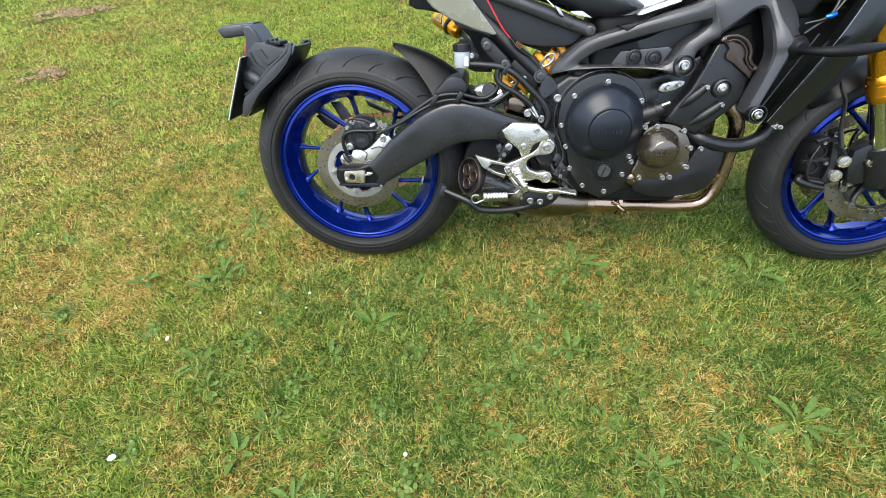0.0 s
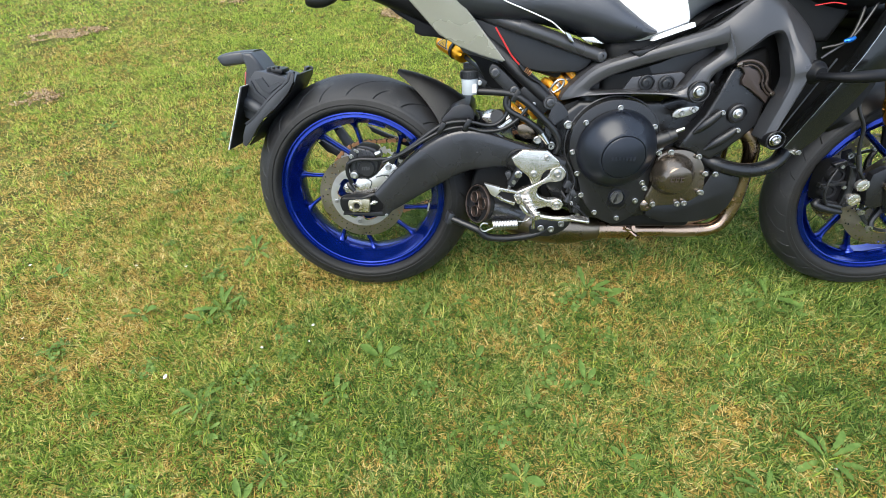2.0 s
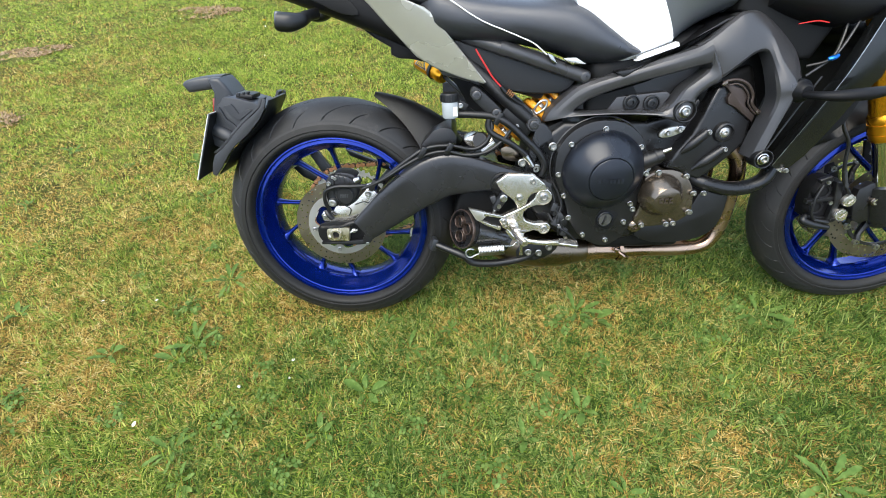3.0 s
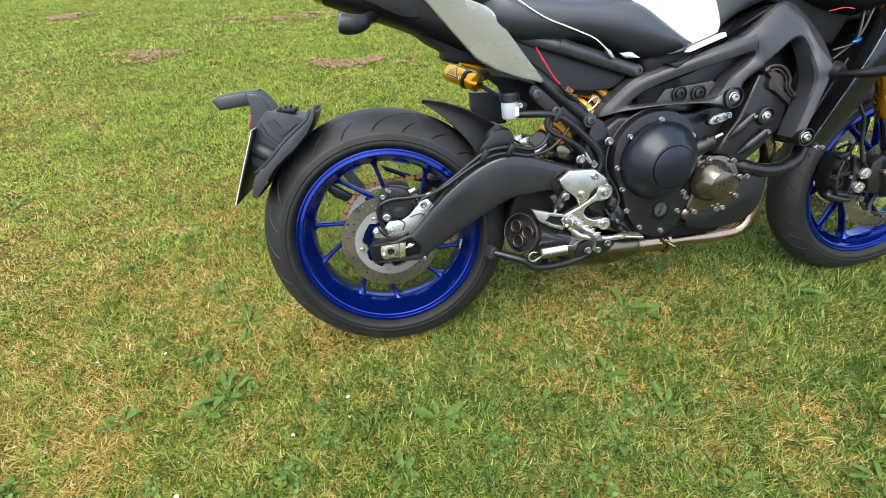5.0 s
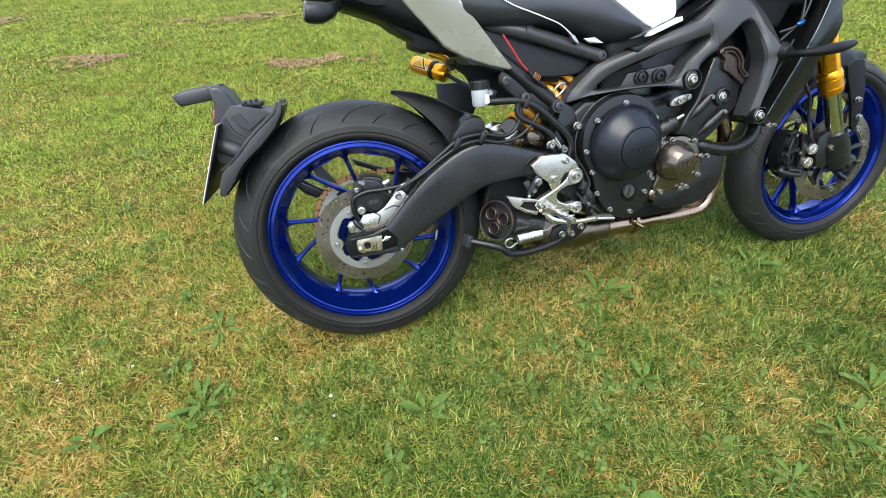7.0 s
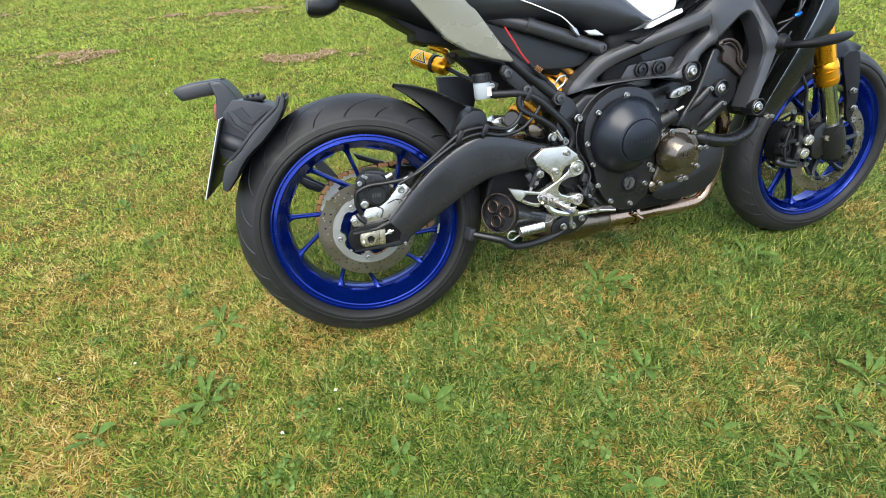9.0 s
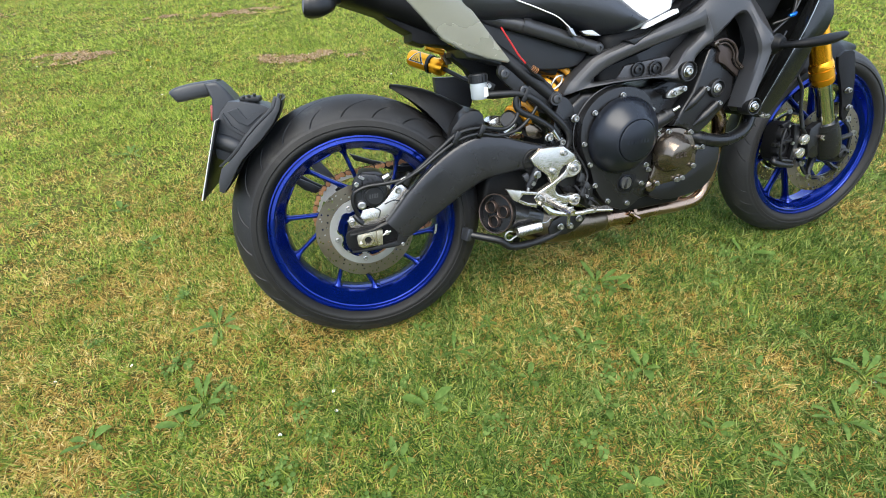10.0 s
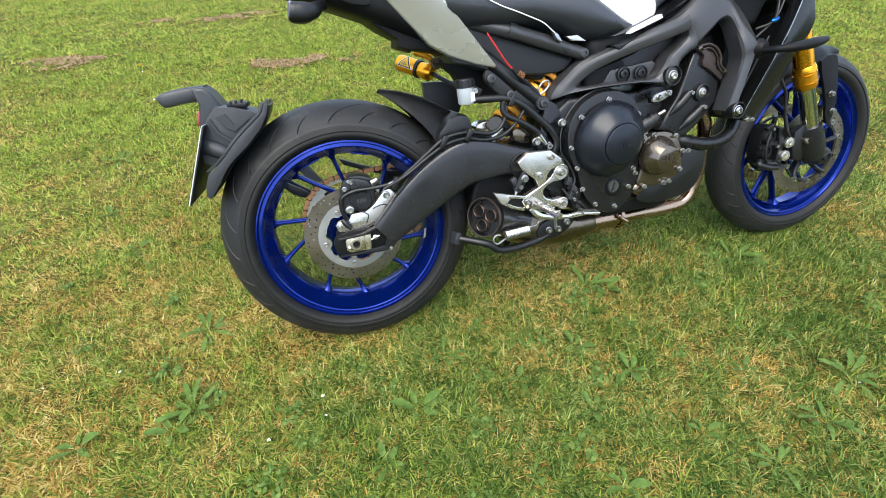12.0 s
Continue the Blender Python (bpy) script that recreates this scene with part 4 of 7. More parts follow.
part("collector", sweep([(0.80, -0.035, 0.204), (0.765, -0.04, 0.206), (0.72, -0.046, 0.208), (0.685, -0.05, 0.209)], [(0.028, 0.038), (0.031, 0.036), (0.030, 0.032), (0.032, 0.034)], n=22), PIPE, exh)
for u in (0.79, 0.70):
    part("pipe_clamp", turned([(0.034, 0.006), (0.037, 0.005), (0.037, -0.005), (0.034, -0.006)], (u, -0.042, 0.206), (1, 0, 0), n=24), PIPE, exh)
part("clamp_bolt", tube([(0.765, -0.075, 0.225), (0.79, -0.085, 0.205), (0.805, -0.083, 0.195)], [0.004, 0.006, 0.005], n=8), PIPE, exh)
part("clamp_lug", block((0.775, -0.079, 0.218), (0.022, 0.012, 0.012), (0, 30, 0), 0.003), PIPE, exh)
muf = part("muffler", sweep([(0.690, -0.05, 0.209), (0.665, -0.052, 0.211), (0.60, -0.05, 0.216), (0.53, -0.046, 0.228), (0.47, -0.045, 0.25), (0.42, -0.05, 0.275)], [(0.030, 0.033), (0.036, 0.040), (0.049, 0.056), (0.056, 0.066), (0.058, 0.068), (0.056, 0.064)], n=32, power=2.3), TITAN, bike, "short brushed titanium underbelly muffler")
part("carbon_sleeve", sweep([(0.455, -0.053, 0.262), (0.43, -0.060, 0.276), (0.395, -0.073, 0.290), (0.365, -0.088, 0.301)], [(0.057, 0.062), (0.055, 0.060), (0.052, 0.056), (0.049, 0.050)], n=32), CARBON, muf, "dark carbon muffler sleeve")
TIP, TA = Vector((0.343, -0.101, 0.310)), Vector((-0.80, -0.56, 0.22)).normalized()
part("end_cap", turned([(0.050, -0.02), (0.052, -0.004), (0.0510, 0.001), (0.049, 0.001), (0.048, -0.003), (0.0475, -0.010), (0, -0.010)], TIP, TA, n=40), ENGINE, muf, "sooty end cap with three outlets")
part("end_ring", turned([(0.0525, -0.006), (0.0540, 0.000), (0.0530, 0.0035), (0.0510, 0.003), (0.0510, -0.002)], TIP, TA, n=40, closed=True), SOOT, muf)
tx = TA.orthogonal().normalized()
ty = TA.cross(tx)
for k in range(3):
    a = radians(100 - 38 + 120 * k)
    c = TIP + tx * 0.023 * math.cos(a) + ty * 0.023 * math.sin(a) - TA * 0.011
    part("outlet", turned([(0.0168, -0.002), (0.0168, 0.013), (0.0160, 0.0138), (0.0150, 0.0130), (0.0145, 0.002)], c, TA, n=28), SOOT, muf, "thin sooty outlet pipe")
    # dark disc closing the pipe; it paints the shade within
    part("outlet_bore_shade", turned([(0.0147, 0.0025), (0, 0.0025)], c, TA, n=20), DARK, muf)

# -- footrest, brake pedal, spring, stand rail --
heel = part("footrest_bracket", slab([(0.432, 0.451), (0.460, 0.471), (0.523, 0.468), (0.553, 0.444), (0.560, 0.428), (0.547, 0.422), (0.523, 0.416), (0.513, 0.403), (0.506, 0.386), (0.488, 0.376), (0.478, 0.399), (0.442, 0.431)], -0.139, 0.012, 0.004, 3), ALLOY, bike, "cast alloy footrest hanger and heel guard")
part("hanger_arm", slab([(0.484, 0.372), (0.515, 0.389), (0.530, 0.404), (0.535, 0.421), (0.545, 0.429), (0.560, 0.429), (0.571, 0.419), (0.574, 0.402), (0.566, 0.388), (0.552, 0.382), (0.534, 0.383), (0.516, 0.376), (0.504, 0.366), (0.502, 0.354), (0.510, 0.342), (0.530, 0.333), (0.552, 0.334),
                         (0.569, 0.330), (0.576, 0.318), (0.570, 0.307), (0.556, 0.304), (0.532, 0.313), (0.508, 0.306), (0.479, 0.309), (0.450, 0.322), (0.440, 0.345), (0.450, 0.357)], -0.134, 0.018, 0.004, 3), ALLOY, heel)
part("lug_ring", turned([(0.021, -0.002), (0.0205, 0.003), (0.0185, 0.004), (0.0175, 0.001), (0.010, 0.001)], (0.553, -0.134, 0.406), n=28), ALLOY, heel)
part("lug_ring", turned([(0.0165, -0.002), (0.016, 0.002), (0.0145, 0.003), (0.0135, 0.001), (0.008, 0.001)], (0.557, -0.134, 0.319), n=24), ALLOY, heel)
# the slot is a flat near-black inlay that paints its shade
part("plate_slot_shade", slab(rounded([(0.514, 0.405), (0.521, 0.414), (0.529, 0.412), (0.520, 0.398)], 3), -0.1395, 0.003, 0), DARK, heel)
b = slab([(0.362, 0.384), (0.403, 0.372), (0.450, 0.360), (0.452, 0.352), (0.408, 0.361), (0.396, 0.350), (0.420, 0.337), (0.446, 0.329), (0.443, 0.319), (0.409, 0.333), (0.380, 0.352)], -0.141, 0.010, 0.0018)
part("heel_loop", b, ALLOY, heel)
part("heel_web", slab([(0.394, 0.352), (0.408, 0.363), (0.45, 0.353), (0.446, 0.328), (0.42, 0.336)], -0.1325, 0.004, 0), DARK, heel)
part("heel_tip", slab([(0.371, 0.375), (0.403, 0.366), (0.392, 0.352)], -0.1385, 0.004, 0.0005), ALLOY, heel)
for p, q in (((0.553, -0.135, 0.406), 1.5), ((0.523, -0.139, 0.451), 1.2), ((0.491, -0.139, 0.409), 1.2), ((0.557, -0.135, 0.319), 1.2), ((0.453, -0.139, 0.344), 1.2)):
    bolts("hanger_bolt", [p], q, heel)
mc = part("brake_master_cylinder", tube([(0.432, -0.118, 0.372), (0.447, -0.120, 0.398), (0.462, -0.120, 0.425)], [0.011, 0.013, 0.010], n=14, per=2), PLASTIC, bike, "small black rear brake master cylinder")
part("push_rod", tube([(0.425, -0.120, 0.352), (0.433, -0.119, 0.374)], 0.0045, n=8, per=1), STEEL, mc)
part("banjo_bolt", turned([(0.0, 0.010), (0.007, 0.010), (0.0075, 0.004), (0.010, 0.003), (0.010, 0.0)], (0.452, -0.131, 0.405), n=10), STEEL, mc)
part("switch_body", block((0.428, -0.116, 0.398), (0.016, 0.014, 0.022), (0, -25, 0), 0.003), GREYPLASTIC, mc)
part("cylinder_bolt", turned([(0.0, 0.006), (0.006, 0.006), (0.006, 0.0)], (0.440, -0.130, 0.384), n=6), STEEL, mc)
part("peg_clevis", slab([(0.462, 0.345), (0.482, 0.346), (0.492, 0.330), (0.488, 0.312), (0.470, 0.314), (0.460, 0.328)], -0.152, 0.030, 0.003), ALLOY, heel)
peg = part("footpeg", sweep([(0.472, -0.148, 0.338), (0.478, -0.18, 0.335), (0.487, -0.215, 0.330), (0.494, -0.240, 0.327)], [(0.008, 0.010), (0.010, 0.008), (0.010, 0.008), (0.008, 0.007)], n=12, up=(0, 0, 1), power=3), ALLOY, heel, "ribbed alloy footpeg")
for k in range(4):
    part("peg_rib", block((0.477 + k * 0.0050, -0.168 - k * 0.02, 0.345 - k * 0.0028), (0.018, 0.005, 0.004), (0, 0, 0), 0.001), ALLOY, peg)
part("peg_feeler", tube([(0.486, -0.231, 0.325), (0.486, -0.231, 0.310), (0.486, -0.231, 0.294)], [0.0045, 0.004, 0.005], n=10), STEEL, peg)
pedal = part("brake_pedal", sweep([(0.462, -0.146, 0.325), (0.478, -0.150, 0.305), (0.510, -0.155, 0.294), (0.555, -0.160, 0.289), (0.590, -0.166, 0.292), (0.632, -0.176, 0.294)], [(0.008, 0.005), (0.008, 0.005), (0.0065, 0.005), (0.006, 0.006), (0.007, 0.009), (0.005, 0.009)], n=12, power=3), ALLOY, bike, "polished alloy rear brake pedal")
part("pedal_tip", block((0.612, -0.178, 0.296), (0.048, 0.032, 0.008), (0, 8, -6), 0.003), ALLOY, pedal)
coil = [(0.386 + 0.068 * k / 160, -0.139 + 0.0128 * math.cos(k * 2 * math.pi * 16 / 160), 0.2610 + 0.003 * k / 160 + 0.0128 * math.sin(k * 2 * math.pi * 16 / 160)) for k in range(161)]
spr = part("return_spring", tube(coil, 0.0024, n=6, smooth=False), STEEL, bike, "bright steel return spring")
hook = [(0.386, -0.139, 0.252)] + [(0.364 + 0.0125 * math.cos(a), -0.141, 0.256 + 0.0125 * math.sin(a)) for a in [radians(-40 - 30 * k) for k in range(10)]]
part("spring_hook", tube(hook, 0.0026, n=8, per=3), STEEL, spr)
part("spring_hook", tube([(0.454, -0.137, 0.272), (0.475, -0.136, 0.272), (0.486, -0.134, 0.280), (0.490, -0.134, 0.272)], 0.0024, n=8), STEEL, spr)
stand = part("stand_rail", tube([(0.262, -0.09, 0.264), (0.30, -0.105, 0.253), (0.345, -0.12, 0.238), (0.372, -0.12, 0.216), (0.43, -0.115, 0.209), (0.50, -0.11, 0.217), (0.54, -0.108, 0.236)], 0.0105, n=14), PLASTIC, bike, "black tubular stand rail")
part("rail_foot", block((0.262, -0.09, 0.264), (0.018, 0.03, 0.034), (0, 20, 20), 0.004), GREYPLASTIC, stand)
part("rail_bracket", slab(rounded([(0.49, 0.225), (0.50, 0.262), (0.56, 0.275), (0.60, 0.262), (0.585, 0.235), (0.54, 0.215)], 2), -0.118, 0.012, 0.003), PLASTIC, bike, "black lower bracket")
bolts("bracket_bolt", [(0.520, -0.122, 0.245), (0.548, -0.122, 0.242), (0.575, -0.122, 0.258)], 1.3)
part("side_stand", tube([(0.55, 0.10, 0.24), (0.52, 0.17, 0.13), (0.495, 0.235, -0.055)], [0.014, 0.013, 0.011], n=12), PLASTIC, bike, "black side stand planted in the grass")

# brackets, hoses and cables round the swingarm pivot
part("pivot_plate", slab(rounded([(0.505, 0.41), (0.515, 0.50), (0.535, 0.575), (0.56, 0.575), (0.59, 0.52), (0.585, 0.44), (0.57, 0.39)], 2), -0.095, 0.04, 0.005), ENGINE, main, "black frame pivot plate")
bolts("pivot_bolt", [(0.500, -0.101, 0.488), (0.575, -0.098, 0.525), (0.535, -0.10, 0.472)], 1.5, main)
for name, pts, r in (("brake_hose", [(-0.010, -0.092, 0.372), (-0.018, -0.097, 0.40), (-0.014, -0.100, 0.428), (0.0, -0.101, 0.438), (0.026, -0.102, 0.444), (0.068, -0.106, 0.444), (0.12, -0.116, 0.452), (0.165, -0.118, 0.478), (0.215, -0.118, 0.512), (0.26, -0.112, 0.536), (0.318, -0.108, 0.540), (0.378, -0.105, 0.528), (0.412, -0.10, 0.545), (0.425, -0.098, 0.58), (0.418, -0.092, 0.60)], 0.0052),
                     ("sensor_cable", [(0.09, -0.120, 0.440), (0.15, -0.124, 0.466), (0.205, -0.124, 0.498), (0.255, -0.116, 0.520), (0.31, -0.112, 0.527), (0.36, -0.110, 0.515), (0.41, -0.108, 0.520), (0.45, -0.102, 0.545), (0.475, -0.10, 0.575)], 0.0045),
                     ("reservoir_hose", [(0.338, -0.090, 0.612), (0.38, -0.096, 0.610), (0.428, -0.100, 0.604), (0.465, -0.104, 0.585), (0.505, -0.106, 0.548), (0.540, -0.108, 0.512), (0.556, -0.108, 0.480), (0.548, -0.105, 0.452)], 0.0088),
                     ("pressure_hose", [(0.420, -0.098, 0.606), (0.416, -0.098, 0.578), (0.430, -0.100, 0.560), (0.470, -0.102, 0.538), (0.508, -0.104, 0.508), (0.532, -0.104, 0.468)], 0.0075)):
    part(name, tube(pts, r, n=10, per=5), PLASTIC, bike, "black rubber " + name.replace("_", " "))
for u, w, v in ((0.252, 0.528, -0.116), (0.318, 0.534, -0.112), (0.12, 0.450, -0.118), (0.440, 0.600, -0.102)):
    part("hose_clip", block((u, v, w), (0.014, 0.016, 0.032), (0, 30, 0), 0.003), PLASTIC, bike, "black hose clip")
part("hose_fitting", tube([(0.105, -0.115, 0.447), (0.128, -0.117, 0.455)], [0.0062, 0.0062], n=10, per=2), STEEL, bike, "steel hose fitting")
part("hose_fitting", tube([(0.508, -0.104, 0.505), (0.526, -0.105, 0.478)], [0.0095, 0.0085], n=10, per=2), STEEL, bike, "steel hose fitting")

# -- shock absorber --
S0, S1 = Vector((0.40, -0.03, 0.505)), Vector((0.625, 0.0, 0.650))
ax = (S1 - S0).normalized()
sh = part("shock_absorber", tube([S0, S0 + ax * 0.10, S1], [0.021, 0.021, 0.014], n=18, per=1), ALLOY, bike, "rear shock absorber with yellow spring")
x = ax.orthogonal().normalized()
y = ax.cross(x)
pts = [S0 + ax * (0.055 + 0.190 * k / 150) + (x * math.cos(2 * math.pi * 7 * k / 150) + y * math.sin(2 * math.pi * 7 * k / 150)) * 0.032 for k in range(151)]
part("coil_spring", tube(pts, 0.0088, n=10, smooth=False), SPRINGYELLOW, sh, "bright yellow coil spring")
part("preload_ring", turned([(0.022, 0.0), (0.034, 0.0), (0.034, 0.012), (0.022, 0.012)], S0 + ax * 0.04, ax, n=24, closed=True), PLASTIC, sh)
part("shock_knob", turned([(0, 0.012), (0.018, 0.012), (0.020, 0.0), (0.020, -0.008)], (0.398, -0.085, 0.545), (-0.3, -1, 0.2), n=18), PLASTIC, sh)
part("shock_mount", slab(rounded([(0.462, 0.620), (0.500, 0.632), (0.535, 0.590), (0.528, 0.560), (0.500, 0.545), (0.474, 0.566), (0.450, 0.596)], 2), -0.080, 0.014, 0.003), PLASTIC, sh, "black shock mounting bracket")
bolts("mount_bolt", [(0.500, -0.082, 0.600), (0.488, -0.082, 0.575)], 0.7, sh)
part("lower_yoke", slab(rounded([(0.355, 0.542), (0.378, 0.552), (0.410, 0.546), (0.408, 0.524), (0.385, 0.518), (0.365, 0.528)], 2), -0.062, 0.05, 0.004), ALLOY, sh)
part("linkage", slab(rounded([(0.45, 0.520), (0.478, 0.522), (0.500, 0.498), (0.490, 0.482), (0.455, 0.492)], 2), -0.075, 0.03, 0.004), TITAN, bike, "dull alloy shock linkage")
part("wire_clip", tube([(0.528, -0.05, 0.600), (0.545, -0.055, 0.625), (0.562, -0.055, 0.628), (0.560, -0.055, 0.612), (0.54, -0.052, 0.598), (0.53, -0.05, 0.608)], 0.003, n=8), STEEL, bike, "bright wire clip")
# far reservoir with warning sticker
G0, G1 = Vector((0.240, 0.222, 0.708)), Vector((0.318, 0.140, 0.668))
ga = (G1 - G0).normalized()
can = part("shock_reservoir", turned([(0, -0.012), (0.021, -0.012), (0.0232, -0.006), (0.0232, 0.055), (0.0215, 0.060), (0.0215, 0.075), (0.0232, 0.080), (0.0232, 0.096), (0.018, 0.104), (0, 0.104)], G0, ga, n=36), GOLD, bike, "gold shock reservoir with a triangular warning sticker")
part("reservoir_clamp", turned([(0.0235, 0.052), (0.0255, 0.053), (0.0255, 0.062), (0.0235, 0.063)], G0, ga, n=36), PLASTIC, can)
eye_side = Vector((0, -1, 0.28))
gy = (eye_side - ga * eye_side.dot(ga)).normalized()


def on_can(s, t, lift):
    a = 0.82 * t / 0.0232
    side = ga.cross(gy).normalized()
    return G0 + ga * s + (gy * math.cos(a) + side * math.sin(a)) * (0.0232 + lift)


def patch(name, corners, lift, mat, label):
    bb = bmesh.new()
    rows = 8
    a, c, d = corners
    grid = []
    for i in range(rows + 1):
        row = []
        for j in range(rows + 1):
            p0 = Vector(a).lerp(Vector(c), i / rows)
            p1 = Vector(a).lerp(Vector(d), i / rows)
            q = p0.lerp(p1, j / rows)
            row.append(bb.verts.new(on_can(q.x, q.y, lift)))
        grid.append(row)
    for i in range(rows):
        for j in range(rows):
            bb.faces.new((grid[i][j], grid[i][j + 1], grid[i + 1][j + 1], grid[i + 1][j]))
    bmesh.ops.remove_doubles(bb, verts=bb.verts, dist=1e-7)
    return part(name, bb, mat, can, label)


patch("sticker_edge", ((0.020, -0.024, 0), (-0.004, 0.021, 0), (0.049, 0.021, 0)), 0.0006, PLATEWHITE, "white sticker border")
patch("sticker_border", ((0.021, -0.0215, 0), (-0.001, 0.0195, 0), (0.0455, 0.0195, 0)), 0.0010, STICKERBLACK, "black triangle border")
patch("sticker_field", ((0.021, -0.016, 0), (0.004, 0.0160, 0), (0.039, 0.0160, 0)), 0.0014, YELLOWSTICKER, "yellow triangle field")
for k in range(3):
    patch("sticker_mark", ((0.017 + 0.004 * k, -0.004 + 0.004 * abs(k - 1), 0), (0.012 + 0.007 * k, 0.013, 0), (0.015 + 0.007 * k, 0.013, 0)), 0.0018, STICKERBLACK, "black mark")
part("upper_gold_fitting", sweep([(0.255, 0.12, 0.736), (0.275, 0.12, 0.728), (0.302, 0.12, 0.716)], [(0.009, 0.012), (0.009, 0.012), (0.008, 0.012)], n=12, power=3), GOLD, can)
part("clamp_plate", slab([(0.296, 0.722), (0.322, 0.712), (0.330, 0.684), (0.312, 0.682)], 0.14, 0.02, 0.003), TITAN, can)
part("reservoir_line", tube([(0.302, 0.158, 0.677), (0.335, 0.115, 0.652), (0.360, 0.09, 0.635), (0.40, 0.085, 0.625)], 0.006, n=10), PLASTIC, can, "black hose to the shock")

# -- subframe, side panel, brake fluid reservoir --
sub = part("subframe_rail", tube([(0.31, -0.040, 0.798), (0.39, -0.066, 0.774), (0.457, -0.085, 0.752), (0.55, -0.086, 0.718), (0.64, -0.088, 0.684)], [0.015, 0.016, 0.0165, 0.0165, 0.015], n=18), FRAMEPAINT, bike, "black tubular rear subframe")
part("rail_joint", tube([(0.445, -0.085, 0.757), (0.462, -0.086, 0.751)], 0.0185, n=18, per=1), FRAMEPAINT, sub)
part("lower_rail", tube([(0.34, -0.045, 0.752), (0.405, -0.056, 0.693), (0.46, -0.070, 0.640), (0.53, -0.078, 0.578)], [0.017, 0.018, 0.0175, 0.014], n=18), PLASTIC, sub)
part("far_rail", tube([(0.30, 0.075, 0.79), (0.55, 0.086, 0.718), (0.64, 0.088, 0.684)], 0.0165, n=14), FRAMEPAINT, sub)
part("far_lower_rail", tube([(0.35, 0.075, 0.745), (0.46, 0.080, 0.640), (0.53, 0.080, 0.578)], 0.017, n=14), PLASTIC, sub)
part("rail_eye", turned([(0, 0.006), (0.013, 0.006), (0.0155, 0.002), (0.0155, -0.02)], (0.640, -0.090, 0.684), n=20), FRAMEPAINT, sub)
part("rail_eye", turned([(0, 0.006), (0.016, 0.006), (0.018, 0.002), (0.018, -0.02)], (0.528, -0.088, 0.579), n=20), FRAMEPAINT, sub)
DKBOLT = part("subframe_bolt", turned([(0.012, 0), (0.011, 0.006), (0.009, 0.007), (0.005, 0.007), (0.005, 0.003), (0, 0.003)], (0, 0, 0), n=18), DARKBOLT, sub)
DKBOLT.matrix_basis = pose(0.640, -0.096, 0.684)
again("subframe_bolt", DKBOLT, sub, pose(0.528, -0.094, 0.579))
part("side_cover", slab(rounded([(0.33, 0.775), (0.40, 0.765), (0.46, 0.750), (0.62, 0.690), (0.628, 0.672), (0.600, 0.648), (0.545, 0.646), (0.49, 0.652), (0.44, 0.668), (0.41, 0.690), (0.37, 0.735)], 3), -0.064, 0.128, 0.012, 3), PLASTIC, bike, "smooth black plastic side cover under the seat")
hang = part("reservoir_bracket", slab(rounded([(0.375, 0.668), (0.392, 0.672), (0.448, 0.618), (0.446, 0.602), (0.430, 0.600), (0.380, 0.645)], 3), -0.100, 0.012, 0.003), PLASTIC, sub, "black bolted bracket")
for p in ((0.389, -0.101, 0.655), (0.436, -0.101, 0.612)):
    again("bracket_bolt", DKBOLT, sub, pose(*p))
resv = part("brake_reservoir", turned([(0, 0.0), (0.017, 0.0), (0.0195, 0.004), (0.0205, 0.036), (0.020, 0.038), (0, 0.038)], (0.325, -0.093, 0.605), (0.0, 0, 1), n=28), RESERVOIR, bike, "milky brake fluid reservoir with black screw cap")
part("cap", turned([(0.0185, 0.037), (0.0225, 0.039), (0.0225, 0.055), (0.020, 0.058), (0, 0.058)], (0.325, -0.093, 0.605), (0, 0, 1), n=28), PLASTIC, resv, "black screw cap")
for k in range(14):
    a = 2 * math.pi * k / 14
    part("cap_ridge", block((0.325 + 0.0225 * math.cos(a), -0.093 + 0.0225 * math.sin(a), 0.652), (0.003, 0.003, 0.014), (0, 0, math.degrees(a)), 0), PLASTIC, resv)
part("scale_label", slab([(0.331, 0.611), (0.342, 0.611), (0.342, 0.632), (0.331, 0.632)], -0.1115, 0.0008, 0), PLATEWHITE, resv, "pale scale label")
part("reservoir_stay", block((0.352, -0.088, 0.632), (0.03, 0.006, 0.02), (0, 30, 0), 0.002), PLASTIC, resv)
bolts("stay_bolt", [(0.350, -0.094, 0.632)], 0.9, resv)
part("red_wire", tube([(0.388, -0.098, 0.756), (0.402, -0.100, 0.733), (0.412, -0.101, 0.717), (0.428, -0.100, 0.692), (0.446, -0.098, 0.672)], 0.0021, n=8), REDWIRE, bike, "red cable with black sleeve")
part("wire_loom", tube([(0.446, -0.098, 0.672), (0.46, -0.096, 0.655), (0.478, -0.09, 0.640), (0.50, -0.08, 0.625)], 0.005, n=8), PLASTIC, bike, "black wiring loom")
for k in range(4):
    part("small_spring_coil", turned([(0.0055, 0.001), (0.0075, 0.0), (0.0055, -0.001)], (0.462 + 0.004 * k, -0.099, 0.660 - 0.003 * k), (1, 0, -0.8), n=12), CHAINMETAL, bike, "small copper spring coil")
part("battery_box", block((0.46, 0, 0.70), (0.22, 0.11, 0.08), (0, 18, 0), 0.012), DARK, bike, "black box under the seat")

